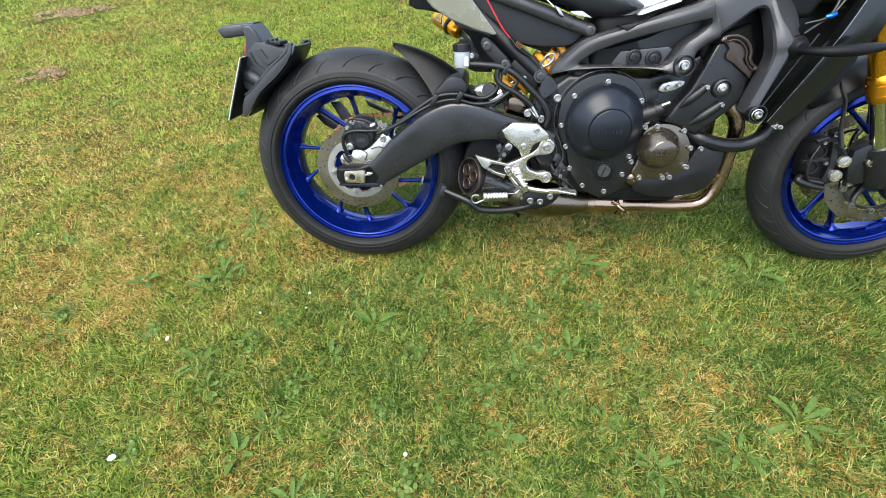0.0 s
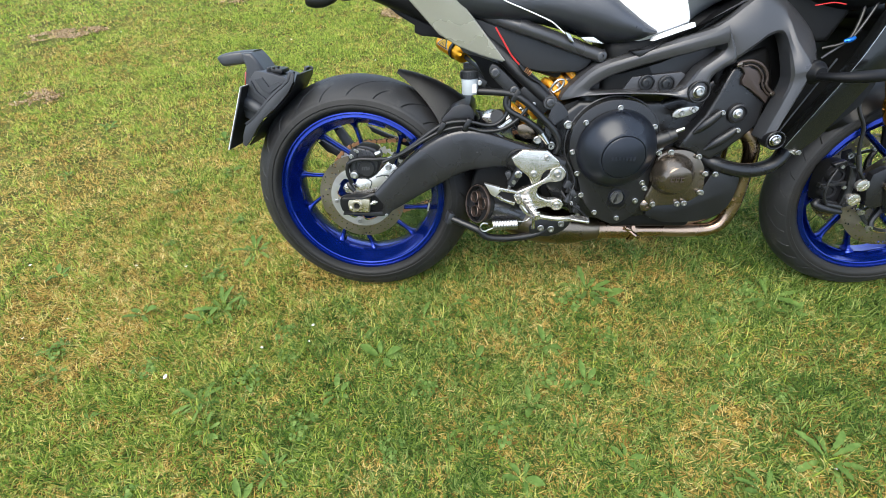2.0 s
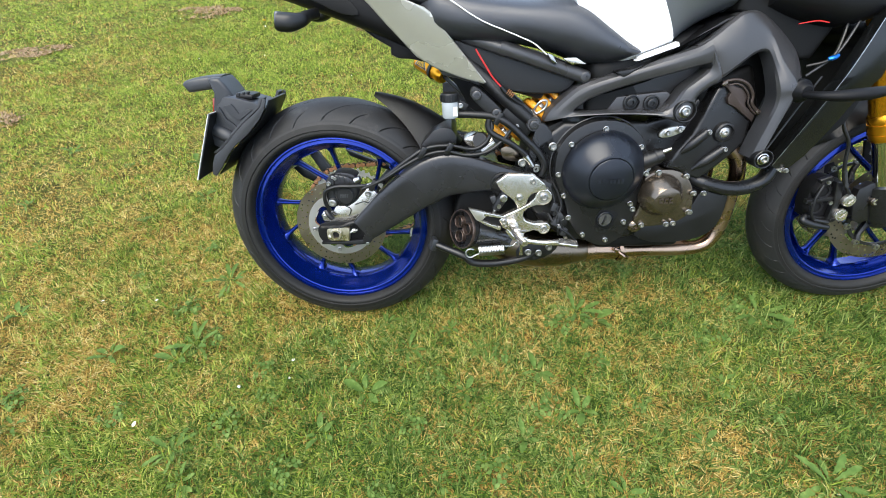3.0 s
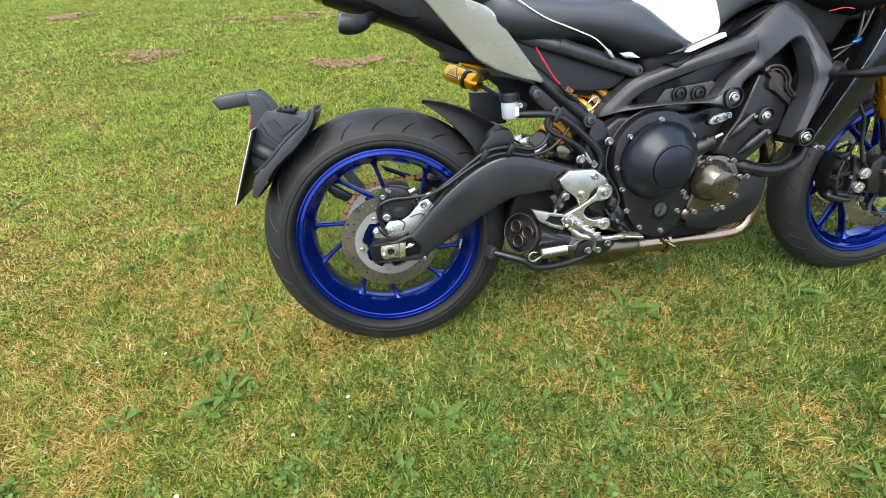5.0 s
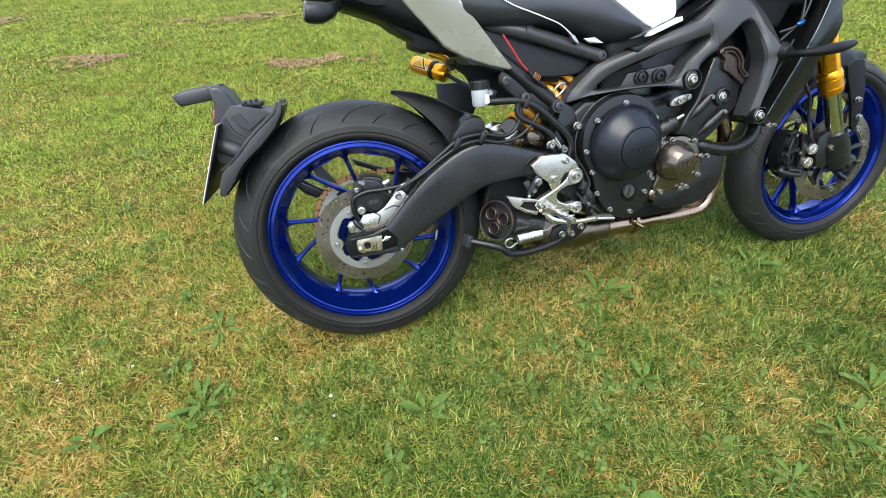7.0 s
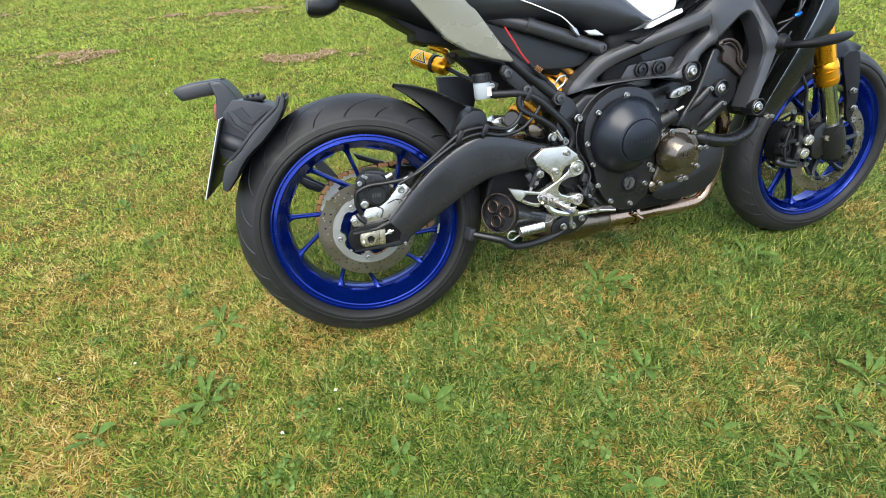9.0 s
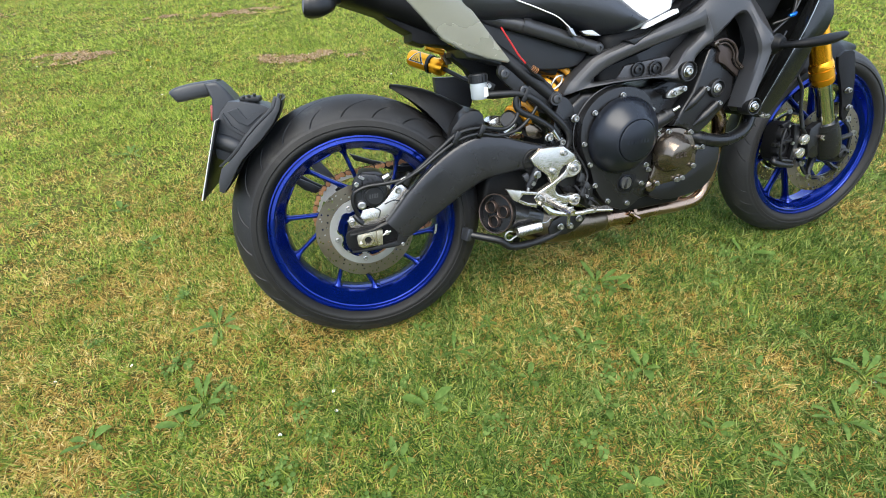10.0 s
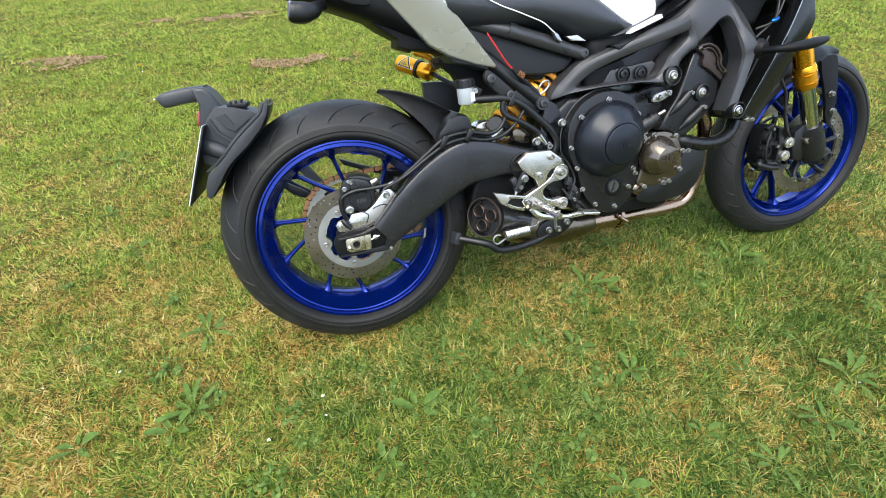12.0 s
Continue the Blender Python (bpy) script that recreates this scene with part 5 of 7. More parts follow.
# -- seat, tank, tail --
def hull(stations, n=28, power=2.6, slant=0.0, pivot=0.74):
    """A body built of upright cross-sections: (along, bottom, top, half width, power); slant tips the sections backwards with height."""
    rings = []
    for u, lo, hi, half, p in stations:
        c, h = (lo + hi) / 2, (hi - lo) / 2
        ring = []
        for k in range(n):
            a = 2 * math.pi * (k + 0.5) / n
            ca, sa = math.cos(a), math.sin(a)
            w = c + h * math.copysign(abs(sa) ** (2 / p), sa)
            ring.append(Vector((u - slant * (w - pivot), half * math.copysign(abs(ca) ** (2 / p), ca), w)))
        rings.append(ring)
    return rings


def smooth_stations(st, per=5):
    """More stations, on smooth lines through those given."""
    a = spline([(s[0], s[1], s[2]) for s in st], per)
    b = spline([(s[3], s[4], 0) for s in st], per)
    return [(p.x, p.y, p.z, q.x, q.y) for p, q in zip(a, b)]


b = bmesh.new()
skin(b, hull(smooth_stations([(0.265, 0.800, 0.905, 0.085, 2.6), (0.30, 0.783, 0.900, 0.112, 2.7), (0.36, 0.770, 0.880, 0.122, 2.8), (0.43, 0.762, 0.866, 0.126, 2.8), (0.50, 0.755, 0.858, 0.130, 2.7),
                              (0.57, 0.735, 0.855, 0.135, 2.6), (0.63, 0.712, 0.842, 0.139, 2.5), (0.68, 0.703, 0.806, 0.141, 2.4), (0.72, 0.710, 0.770, 0.140, 2.3), (0.748, 0.724, 0.745, 0.134, 2.0)])), closed=False)
seat = part("seat", b, VINYL, bike, "black vinyl seat with white piping")
b = bmesh.new()
skin(b, hull(smooth_stations([(0.02, 0.90, 0.975, 0.06, 2.6), (0.08, 0.885, 0.985, 0.095, 2.8), (0.18, 0.865, 0.975, 0.11, 2.8), (0.26, 0.845, 0.945, 0.115, 2.8), (0.31, 0.84, 0.90, 0.115, 2.6)])))
part("pillion_pad", b, VINYL, seat)
part("piping", tube([(0.300, -0.118, 0.878), (0.340, -0.124, 0.853), (0.375, -0.1265, 0.829), (0.410, -0.128, 0.809), (0.448, -0.1295, 0.793), (0.485, -0.130, 0.777), (0.516, -0.130, 0.762), (0.545, -0.128, 0.738)], 0.0014, n=8), PIPING, seat, "white seat piping")
stitch = bmesh.new()
for i in range(26):
    t = i / 25
    q = (1 - t) ** 2 * Vector((0.600, -0.1405, 0.850)) + 2 * t * (1 - t) * Vector((0.650, -0.1425, 0.822)) + t * t * Vector((0.690, -0.1435, 0.786))
    block(q, (0.0035, 0.002, 0.0014), (0, 40, 0), 0, bm=stitch)
part("stitching", stitch, PIPING, seat, "pale stitching")
part("seat_clip", slab([(0.547, 0.742), (0.560, 0.736), (0.572, 0.717), (0.560, 0.720)], -0.115, 0.012, 0.002), STEEL, seat)
part("seat_trim", slab([(0.585, 0.728), (0.615, 0.728), (0.640, 0.712), (0.600, 0.716)], -0.108, 0.012, 0.002), ALLOY, seat, "bright trim under the seat nose")

SL = 0.47
st = [(0.655, 0.70, 0.92, 0.105, 3.5), (0.70, 0.704, 0.99, 0.122, 5), (0.75, 0.714, 1.02, 0.132, 5.5), (0.80, 0.730, 1.04, 0.137, 5.5), (0.826, 0.740, 1.045, 0.140, 5.5)]
b = bmesh.new()
skin(b, hull(smooth_stations(st), slant=SL))
tank = part("fuel_tank", b, WHITE, bike, "white and dark grey fuel tank")
st = [(0.827, 0.739, 1.046, 0.1395, 4.4), (0.86, 0.758, 1.06, 0.150, 3.4), (0.92, 0.785, 1.07, 0.166, 2.9), (1.00, 0.805, 1.06, 0.172, 2.6), (1.10, 0.82, 1.02, 0.150, 2.4), (1.20, 0.84, 0.97, 0.10, 2.2)]
b = bmesh.new()
skin(b, hull(smooth_stations(st), slant=SL))
part("tank_shell", b, TANKGREY, tank, "dark grey tank cover")
part("tank_edge", slab([(0.739, 0.716), (0.745, 0.725), (0.785, 0.738), (0.825, 0.751), (0.828, 0.742), (0.785, 0.729), (0.746, 0.717)], -0.139, 0.02, 0.0015), WHITE, tank)
part("tank_skirt", slab([(0.70, 0.695), (0.74, 0.700), (0.83, 0.732), (0.87, 0.762), (0.92, 0.79), (0.96, 0.805), (1.00, 0.815), (0.99, 0.80), (0.94, 0.79), (0.87, 0.748), (0.80, 0.715), (0.72, 0.682)], -0.128, 0.24, 0.004), PLASTIC, tank)
intake = bmesh.new()
skin(intake, hull(smooth_stations([(1.00, 0.80, 0.90, 0.165, 3.0), (1.06, 0.775, 0.90, 0.185, 3.0), (1.14, 0.755, 0.89, 0.190, 3.0), (1.22, 0.765, 0.87, 0.17, 2.8), (1.27, 0.79, 0.85, 0.14, 2.6)])))
part("air_intake", intake, MATTEBLACK, tank, "black air intake cover")
part("fuel_line", tube([(1.045, -0.172, 0.775), (1.075, -0.180, 0.779), (1.10, -0.180, 0.775)], 0.0013, n=6), REDWIRE, tank)

b = bmesh.new()
skin(b, hull(smooth_stations([(-0.075, 0.885, 0.925, 0.05, 2.8), (-0.03, 0.868, 0.94, 0.075, 3.0), (0.06, 0.834, 0.925, 0.088, 3.2), (0.16, 0.792, 0.90, 0.092, 3.2), (0.25, 0.750, 0.87, 0.090, 3.2), (0.315, 0.722, 0.84, 0.080, 3.0), (0.36, 0.72, 0.79, 0.05, 2.6)])))
tail = part("tail_section", b, MATTEBLACK, bike, "black tail section")
part("tail_panel", slab([(0.090, 0.930), (0.149, 0.862), (0.190, 0.814), (0.251, 0.745), (0.297, 0.716), (0.356, 0.692), (0.406, 0.677), (0.413, 0.681), (0.407, 0.689), (0.370, 0.735), (0.334, 0.781), (0.310, 0.812), (0.291, 0.836), (0.276, 0.847), (0.261, 0.853), (0.213, 0.872)],
                        lambda u, w: -0.116 + 0.030 * max(0, (u - 0.25) / 0.17) + 0.36 * max(0, 0.892 - 0.87 * (u - 0.17) - w), 0.02, 0.006, 3), SILVER, tail, "silver-grey painted tail side panel")
part("far_tail_panel", slab([(0.100, 0.903), (0.196, 0.803), (0.275, 0.734), (0.336, 0.708), (0.416, 0.673), (0.342, 0.768), (0.285, 0.842), (0.17, 0.887)], 0.08, 0.02, 0.005), SILVER, tail)
part("undertray", slab([(0.115, 0.83), (0.117, 0.816), (0.150, 0.789), (0.188, 0.766), (0.187, 0.750), (0.205, 0.741), (0.235, 0.738), (0.286, 0.725), (0.341, 0.694), (0.381, 0.679), (0.417, 0.668), (0.40, 0.70), (0.33, 0.77), (0.20, 0.84)], -0.05, 0.11, 0.006), MATTEBLACK, tail, "black ribbed undertray")
part("panel_underside", slab([(0.285, 0.735), (0.31, 0.700), (0.35, 0.690), (0.40, 0.672), (0.36, 0.73)], -0.072, 0.14, 0.006), GREYPLASTIC, tail)
# added black plate, filling the shaded gap below the tail panel
part("seat_gap_filler", slab([(0.305, 0.737), (0.386, 0.691), (0.476, 0.654), (0.488, 0.582), (0.401, 0.586), (0.372, 0.607), (0.339, 0.668), (0.298, 0.703)], 0.03, 0.05, 0.005), MATTEBLACK, tail, "black filler plate in the dark gap under the seat")
# near-black plate painting the shade of a recess on the tail
part("tail_recess_shade", slab(rounded([(0.01, 0.885), (0.05, 0.862), (0.092, 0.842), (0.130, 0.838), (0.118, 0.862), (0.08, 0.885)], 2), -0.094, 0.008, 0.002), DARK, tail)
part("tail_light", block((-0.082, 0, 0.905), (0.03, 0.09, 0.03), (0, 10, 0), 0.01), REDLENS, tail, "dark red tail light")
part("under_pod", block((0.205, 0.03, 0.752), (0.030, 0.05, 0.022), (0, 20, 0), 0.006), PLASTIC, tail)
part("under_box", block((0.217, 0.06, 0.749), (0.042, 0.05, 0.020), (0, 24, 0), 0.007), PLASTIC, tail)
for s in (-1, 1):
    lift, tuck = (0.0, 1.0) if s < 0 else (0.018, 0.80)
    ind = part("rear_indicator", sweep([(0.030, s * 0.078 * tuck, 0.846 + lift), (0.018, s * 0.106 * tuck, 0.841 + lift), (0.008, s * 0.130 * tuck, 0.834 + lift), (-0.008, s * 0.142 * tuck, 0.831 + lift), (-0.026, s * 0.143 * tuck, 0.832 + lift), (-0.036, s * 0.143 * tuck, 0.835 + lift)],
                                       [(0.011, 0.012), (0.011, 0.012), (0.016, 0.015), (0.0205, 0.019), (0.0225, 0.020), (0.0215, 0.019)], n=20, up=(0, 0, 1), power=2.6), PLASTIC, bike, "small black rear indicator")
    part("lens", block((-0.034, s * 0.1435 * tuck, 0.835 + lift), (0.012, 0.032, 0.036), (0, 10, s * 4), 0.005, 3), SMOKELENS, ind, "smoked indicator lens")

# -- rear hugger --
b = bmesh.new()
rows = []
for i in range(17):
    t = i / 16
    a = radians(69.5 - 38 * t)
    R = 0.372 + 0.040 * min(1, 1.3 * t)
    half = 0.014 + 0.072 * t ** 0.75
    row = []
    for j in range(17):
        s = -1 + 2 * j / 16
        drop = (0.010 + 0.085 * min(1, 1.2 * t)) * abs(s) ** 2.4
        row.append(Vector((RC.x + (R - drop) * math.cos(a), 0.012 * (1 - t) + half * s, RC.z + (R - drop) * math.sin(a))))
    rows.append(row)
vs = [[b.verts.new(q) for q in r] for r in rows]
for p, q in zip(vs, vs[1:]):
    for j in range(16):
        b.faces.new((p[j], p[j + 1], q[j + 1], q[j]))
bmesh.ops.solidify(b, geom=b.faces[:], thickness=0.003)
hug = part("hugger", b, PLASTIC, bike, "black rear tyre hugger")
part("hugger_mount", slab(rounded([(0.24, 0.52), (0.28, 0.575), (0.325, 0.578), (0.338, 0.548), (0.32, 0.52)], 2), -0.088, 0.17, 0.01), PLASTIC, hug)
part("mud_flap", slab([(0.297, 0.648), (0.415, 0.639), (0.421, 0.588), (0.403, 0.545), (0.347, 0.548), (0.298, 0.571)], 0.24, 0.03, 0.004), GREYPLASTIC, hug, "dull grey-black guard behind the wheel")

# -- plate hanger behind the tyre --
hanger = part("mudguard", slab([(-0.150, 0.640), (-0.167, 0.624), (-0.197, 0.604), (-0.223, 0.584), (-0.248, 0.560), (-0.269, 0.541), (-0.296, 0.556), (-0.296, 0.575), (-0.280, 0.624), (-0.264, 0.651), (-0.240, 0.674), (-0.205, 0.667), (-0.170, 0.655)],
                              lambda u, w: -0.060 + 0.016 * min(1, max(0, (u + 0.25) / 0.12)), 0.112, 0.003, 2), GREYPLASTIC, bike, "weathered black rear mudguard and plate hanger")
LIP = [(-0.135, 0.670), (-0.129, 0.664), (-0.135, 0.646), (-0.154, 0.619), (-0.172, 0.602), (-0.196, 0.581), (-0.221, 0.564), (-0.240, 0.549), (-0.259, 0.528), (-0.281, 0.499), (-0.300, 0.480), (-0.308, 0.487), (-0.301, 0.512), (-0.289, 0.536), (-0.264, 0.552), (-0.243, 0.569), (-0.218, 0.594), (-0.193, 0.614), (-0.164, 0.634), (-0.147, 0.647)]
for sgn in (-1, 1):
    part("lip", slab(LIP, lambda u, w: sgn * 0.076 - 0.0025 + sgn * 0.006 * min(1, max(-0.4, (-0.15 - u) / 0.1)), 0.005, 0.0009), GREYPLASTIC, hanger)
    ridge = [(-0.137, 0.668), (-0.148, 0.648), (-0.165, 0.635), (-0.194, 0.615), (-0.219, 0.595), (-0.244, 0.570), (-0.265, 0.553), (-0.289, 0.538)]
    part("lip_flange", slab(ridge + [(u - 0.006, w + 0.003) for u, w in ridge[::-1]], -0.076 if sgn < 0 else 0.044, 0.032, 0.0008), GREYPLASTIC, hanger)
part("tyre_shield", sweep([(-0.128, 0, 0.662), (-0.138, 0, 0.640), (-0.158, 0, 0.613), (-0.198, 0, 0.577), (-0.240, 0, 0.545), (-0.270, 0, 0.510), (-0.299, 0, 0.480)], [(0.0022, 0.058), (0.0022, 0.066), (0.0022, 0.072), (0.0022, 0.077), (0.0022, 0.077), (0.0022, 0.072), (0.0022, 0.066)], n=16, power=6), PLASTIC, hanger)
part("hanger_neck", slab([(-0.230, 0.672), (-0.245, 0.700), (-0.258, 0.716), (-0.285, 0.716), (-0.278, 0.680), (-0.292, 0.640), (-0.284, 0.615), (-0.255, 0.640)], -0.030, 0.085, 0.008, 3), GREYPLASTIC, hanger)
part("hanger_indicator", sweep([(-0.262, 0.03, 0.704), (-0.290, 0.03, 0.703), (-0.325, 0.025, 0.701), (-0.352, 0.02, 0.697), (-0.360, 0.02, 0.694)], [(0.016, 0.03), (0.0170, 0.032), (0.0170, 0.032), (0.0160, 0.028), (0.0125, 0.022)], n=24, power=5), GREYPLASTIC, hanger, "grey-black indicator arm")
part("side_reflector", block((-0.286, -0.018, 0.652), (0.006, 0.022, 0.034), (0, 14, 0), 0.002), REDLENS, hanger, "small dark red reflector")
part("lamp_pod", block((-0.198, -0.01, 0.671), (0.044, 0.055, 0.012), (0, 8, 0), 0.004), PLASTIC, hanger)
for k in range(3):
    part("pod_rib", block((-0.186 - 0.012 * k, -0.035, 0.679 - 0.001 * k), (0.006, 0.012, 0.006), (0, 8, 0), 0.0015), PLASTIC, hanger)
face = lambda u, w: -0.0635 + 0.016 * min(1, max(0, (u + 0.25) / 0.12))
for ridge in ([(-0.246, 0.653), (-0.225, 0.657), (-0.212, 0.632), (-0.189, 0.643), (-0.176, 0.639), (-0.213, 0.616), (-0.231, 0.627)], [(-0.262, 0.648), (-0.256, 0.651), (-0.246, 0.622), (-0.222, 0.598), (-0.226, 0.594), (-0.254, 0.618)], [(-0.282, 0.598), (-0.279, 0.603), (-0.245, 0.590), (-0.247, 0.585)]):
    part("hanger_ridge", slab(ridge, face, 0.008, 0.0008, 1), GREYPLASTIC, hanger)
plate = part("plate_backing", slab([(-0.2655, 0.639), (-0.268, 0.640), (-0.343, 0.477), (-0.3405, 0.476)], -0.098, 0.196, 0.0006), PLASTIC, hanger)
part("plate_sheet", slab([(-0.2685, 0.641), (-0.2703, 0.641), (-0.3462, 0.476), (-0.3444, 0.475)], -0.100, 0.200, 0.0004), PLATEWHITE, plate, "thin pale number plate seen edge-on")
part("hanger_barrel", sweep([(-0.294, -0.052, 0.598), (-0.272, -0.057, 0.588), (-0.250, -0.060, 0.576), (-0.236, -0.058, 0.568)], [(0.019, 0.016), (0.019, 0.016), (0.017, 0.016), (0.012, 0.012)], n=18), GREYPLASTIC, hanger)
part("plate_stay", tube([(-0.285, 0.0, 0.60), (-0.30, 0.0, 0.575)], 0.02, n=12, per=1), GREYPLASTIC, hanger)
part("hanger_arm", tube([(-0.24, 0.06, 0.60), (-0.20, 0.13, 0.50), (-0.10, 0.135, 0.40), (0.05, 0.125, 0.34)], 0.012, n=12), PLASTIC, hanger)

# -- fork and front end --
CALIPER_SHAPE = [(1.252, 0.304), (1.244, 0.370), (1.254, 0.402), (1.276, 0.412), (1.308, 0.406), (1.340, 0.375), (1.354, 0.330), (1.345, 0.295), (1.300, 0.282)]
FD = Vector((-0.352, 0, 0.936)).normalized()
for s in (-1, 1):
    foot = Vector((1.443, s * 0.106, 0.290))
    leg = part("fork_leg", sweep([foot + FD * 0.00, foot + FD * 0.03, foot + FD * 0.075, foot + FD * 0.112], [(0.034, 0.024), (0.040, 0.028), (0.038, 0.029), (0.029, 0.029)], n=22), ENGINE, bike, "gold upside-down fork leg with chrome slider")
    part("axle_lug", turned([(0, 0.016), (0.016, 0.016), (0.026, 0.012), (0.030, 0.0), (0.030, -0.03)], (1.480, s * 0.100, 0.290), (0, s, 0), n=26), ENGINE, leg)
    part("axle_cap", turned([(0.016, 0), (0.016, 0.006), (0.013, 0.008), (0.009, 0.008), (0.008, 0.002), (0, 0.002)], (1.482, s * 0.115, 0.290), (0, s, 0), n=18), PLASTIC, leg)
    part("slider", tube([foot + FD * 0.10, foot + FD * 0.26], 0.0215, n=24, per=1), CHROME, leg, "chromed fork slider")
    part("gold_tube", turned([(0.021, 0.236), (0.0272, 0.237), (0.0288, 0.242), (0.0292, 0.255), (0.0280, 0.2555), (0.0280, 0.259), (0.0294, 0.2595), (0.0297, 0.281), (0.0283, 0.2815), (0.0283, 0.286), (0.0297, 0.2865), (0.0294, 0.293), (0.0266, 0.303), (0.0256, 0.304), (0.0253, 0.66), (0, 0.66)], foot, FD, n=32), GOLD, leg, "gold anodised fork tube")
    caliper = part("front_caliper", slab(rounded(CALIPER_SHAPE, 2), -0.088 if s < 0 else 0.046, 0.042, 0.004, 2), MATTEBLACK, bike, "black radial front brake caliper")
    for u, w, r in ((1.268, 0.378, 0.021), (1.262, 0.335, 0.020)):
        part("piston_boss", turned([(r + 0.003, -0.012), (r, 0.004), (r - 0.003, 0.007), (r - 0.007, 0.006), (r - 0.008, 0.002), (0.004, 0.002), (0, 0.003)], (u, s * 0.094, w), (0, s, 0), n=20), MATTEBLACK, caliper)
    for pts, out in (([(1.290, 0.404), (1.308, 0.404), (1.316, 0.350), (1.312, 0.298), (1.296, 0.294), (1.300, 0.350)], 0.106), ([(1.236, 0.356), (1.300, 0.364), (1.300, 0.352), (1.236, 0.346)], 0.100), ([(1.246, 0.312), (1.300, 0.304), (1.304, 0.292), (1.252, 0.292)], 0.098), ([(1.254, 0.408), (1.282, 0.418), (1.290, 0.404), (1.262, 0.396)], 0.096)):
        part("bridge_bar", slab(pts, -out if s < 0 else out - 0.014, 0.014, 0.002, 1), ENGINE, caliper)
    for u, w in ((1.312, 0.396), (1.305, 0.302), (1.244, 0.350)):
        part("bridge_bolt", turned([(0.0065, -0.004), (0.0065, 0.004), (0.005, 0.006), (0.003, 0.006), (0.0028, 0.003), (0, 0.003)], (u, s * 0.106, w), (0, s, 0), n=10), ENGINE, caliper)
    part("bleed_nipple", tube([(1.244, s * 0.098, 0.312), (1.236, s * 0.104, 0.302), (1.262, s * 0.108, 0.290), (1.305, s * 0.106, 0.280)], [0.007, 0.009, 0.009, 0.007], n=10), PLASTIC, caliper)
    part("fluid_pipe", tube([(1.258, s * 0.106, 0.398), (1.246, s * 0.110, 0.365), (1.248, s * 0.110, 0.325), (1.262, s * 0.106, 0.302)], 0.0035, n=8), PLASTIC, caliper)
    part("pad_pin", tube([(1.262, s * 0.104, 0.302), (1.30, s * 0.106, 0.294)], 0.006, n=10, per=1), PLASTIC, caliper)
    part("pin_head", turned([(0, 0.005), (0.005, 0.005), (0.0055, 0.0)], (1.285, s * 0.110, 0.352), (0, s, 0), n=8), STEEL, caliper)
    part("pin_head", turned([(0, 0.005), (0.0045, 0.005), (0.005, 0.0)], (1.270, s * 0.102, 0.404), (0, s, 0), n=8), STEEL, caliper)
    for p in ((1.329, s * 0.110, 0.356), (1.321, s * 0.110, 0.317)):
        part("caliper_cap", turned([(0.0165, -0.004), (0.0165, 0.003), (0.0145, 0.006), (0.007, 0.0065), (0.006, 0.004), (0, 0.004)], p, (0, s, 0), n=22), ALLOY, caliper, "round silver caliper cap")
    part("caliper_mount", slab(rounded([(1.345, 0.385), (1.40, 0.40), (1.43, 0.36), (1.40, 0.30), (1.355, 0.30)], 2), -0.112 if s < 0 else 0.092, 0.02, 0.004), ENGINE, leg)
    part("bolt_face", turned([(0.0085, 0.010), (0.0080, 0.0125), (0.004, 0.0125), (0.0035, 0.009), (0, 0.009)], (1.388, s * 0.112, 0.354), (0, s, 0), n=12), ALLOY, leg, "pale pinkish bolt face")
    part("mount_bolt", turned([(0.011, -0.004), (0.011, 0.008), (0.008, 0.010), (0.004, 0.010), (0, 0.006)], (1.388, s * 0.112, 0.354), (0, s, 0), n=14), BRONZE, leg, "reddish caliper mounting bolt")
    part("brake_line", tube([(1.322, s * 0.115, 0.376), (1.305, s * 0.118, 0.395), (1.290, s * 0.120, 0.421), (1.279, s * 0.120, 0.462), (1.271, s * 0.120, 0.509), (1.250, s * 0.118, 0.546), (1.235, s * 0.11, 0.60), (1.21, s * 0.09, 0.72)], 0.0042, n=10), PLASTIC, caliper)
    part("line_fitting", tube([(1.303, s * 0.118, 0.397), (1.285, s * 0.120, 0.440)], 0.0055, n=10, per=1), GREYPLASTIC, caliper)
    part("fender_stay", slab(rounded([(1.430, 0.575), (1.475, 0.590), (1.498, 0.560), (1.522, 0.450), (1.512, 0.385), (1.492, 0.40), (1.478, 0.455), (1.455, 0.51)], 2), -0.082 if s < 0 else 0.074, 0.008, 0.003), MATTEBLACK, bike, "black fork-mounted mudguard stay")
    bolts("stay_bolt", [(1.487, s * 0.084, 0.476), (1.506, s * 0.084, 0.423)], 1.3)
part("front_axle", tube([(1.482, -0.11, 0.290), (1.482, 0.11, 0.290)], 0.012, n=14, per=1), STEEL, bike, "steel front axle")
b = bmesh.new()
rows = []
for i in range(33):
    a = radians(66 + 74 * i / 32)
    t = i / 32
    R = 0.321
    half = 0.066 * min(1, 0.15 + 3 * t) * min(1, 0.5 + 4 * (1 - t))
    row = []
    for j in range(15):
        sgn = -1 + 2 * j / 14
        row.append(Vector((FC.x + (R - 0.045 * abs(sgn) ** 2.6) * math.cos(a), half * sgn, FC.z + (R - 0.045 * abs(sgn) ** 2.6) * math.sin(a))))
    rows.append(row)
vs = [[b.verts.new(q) for q in r] for r in rows]
for p, q in zip(vs, vs[1:]):
    for j in range(14):
        b.faces.new((p[j], p[j + 1], q[j + 1], q[j]))
bmesh.ops.solidify(b, geom=b.faces[:], thickness=0.003)
part("front_mudguard", b, PLASTIC, bike, "black plastic front mudguard with a pointed tip")
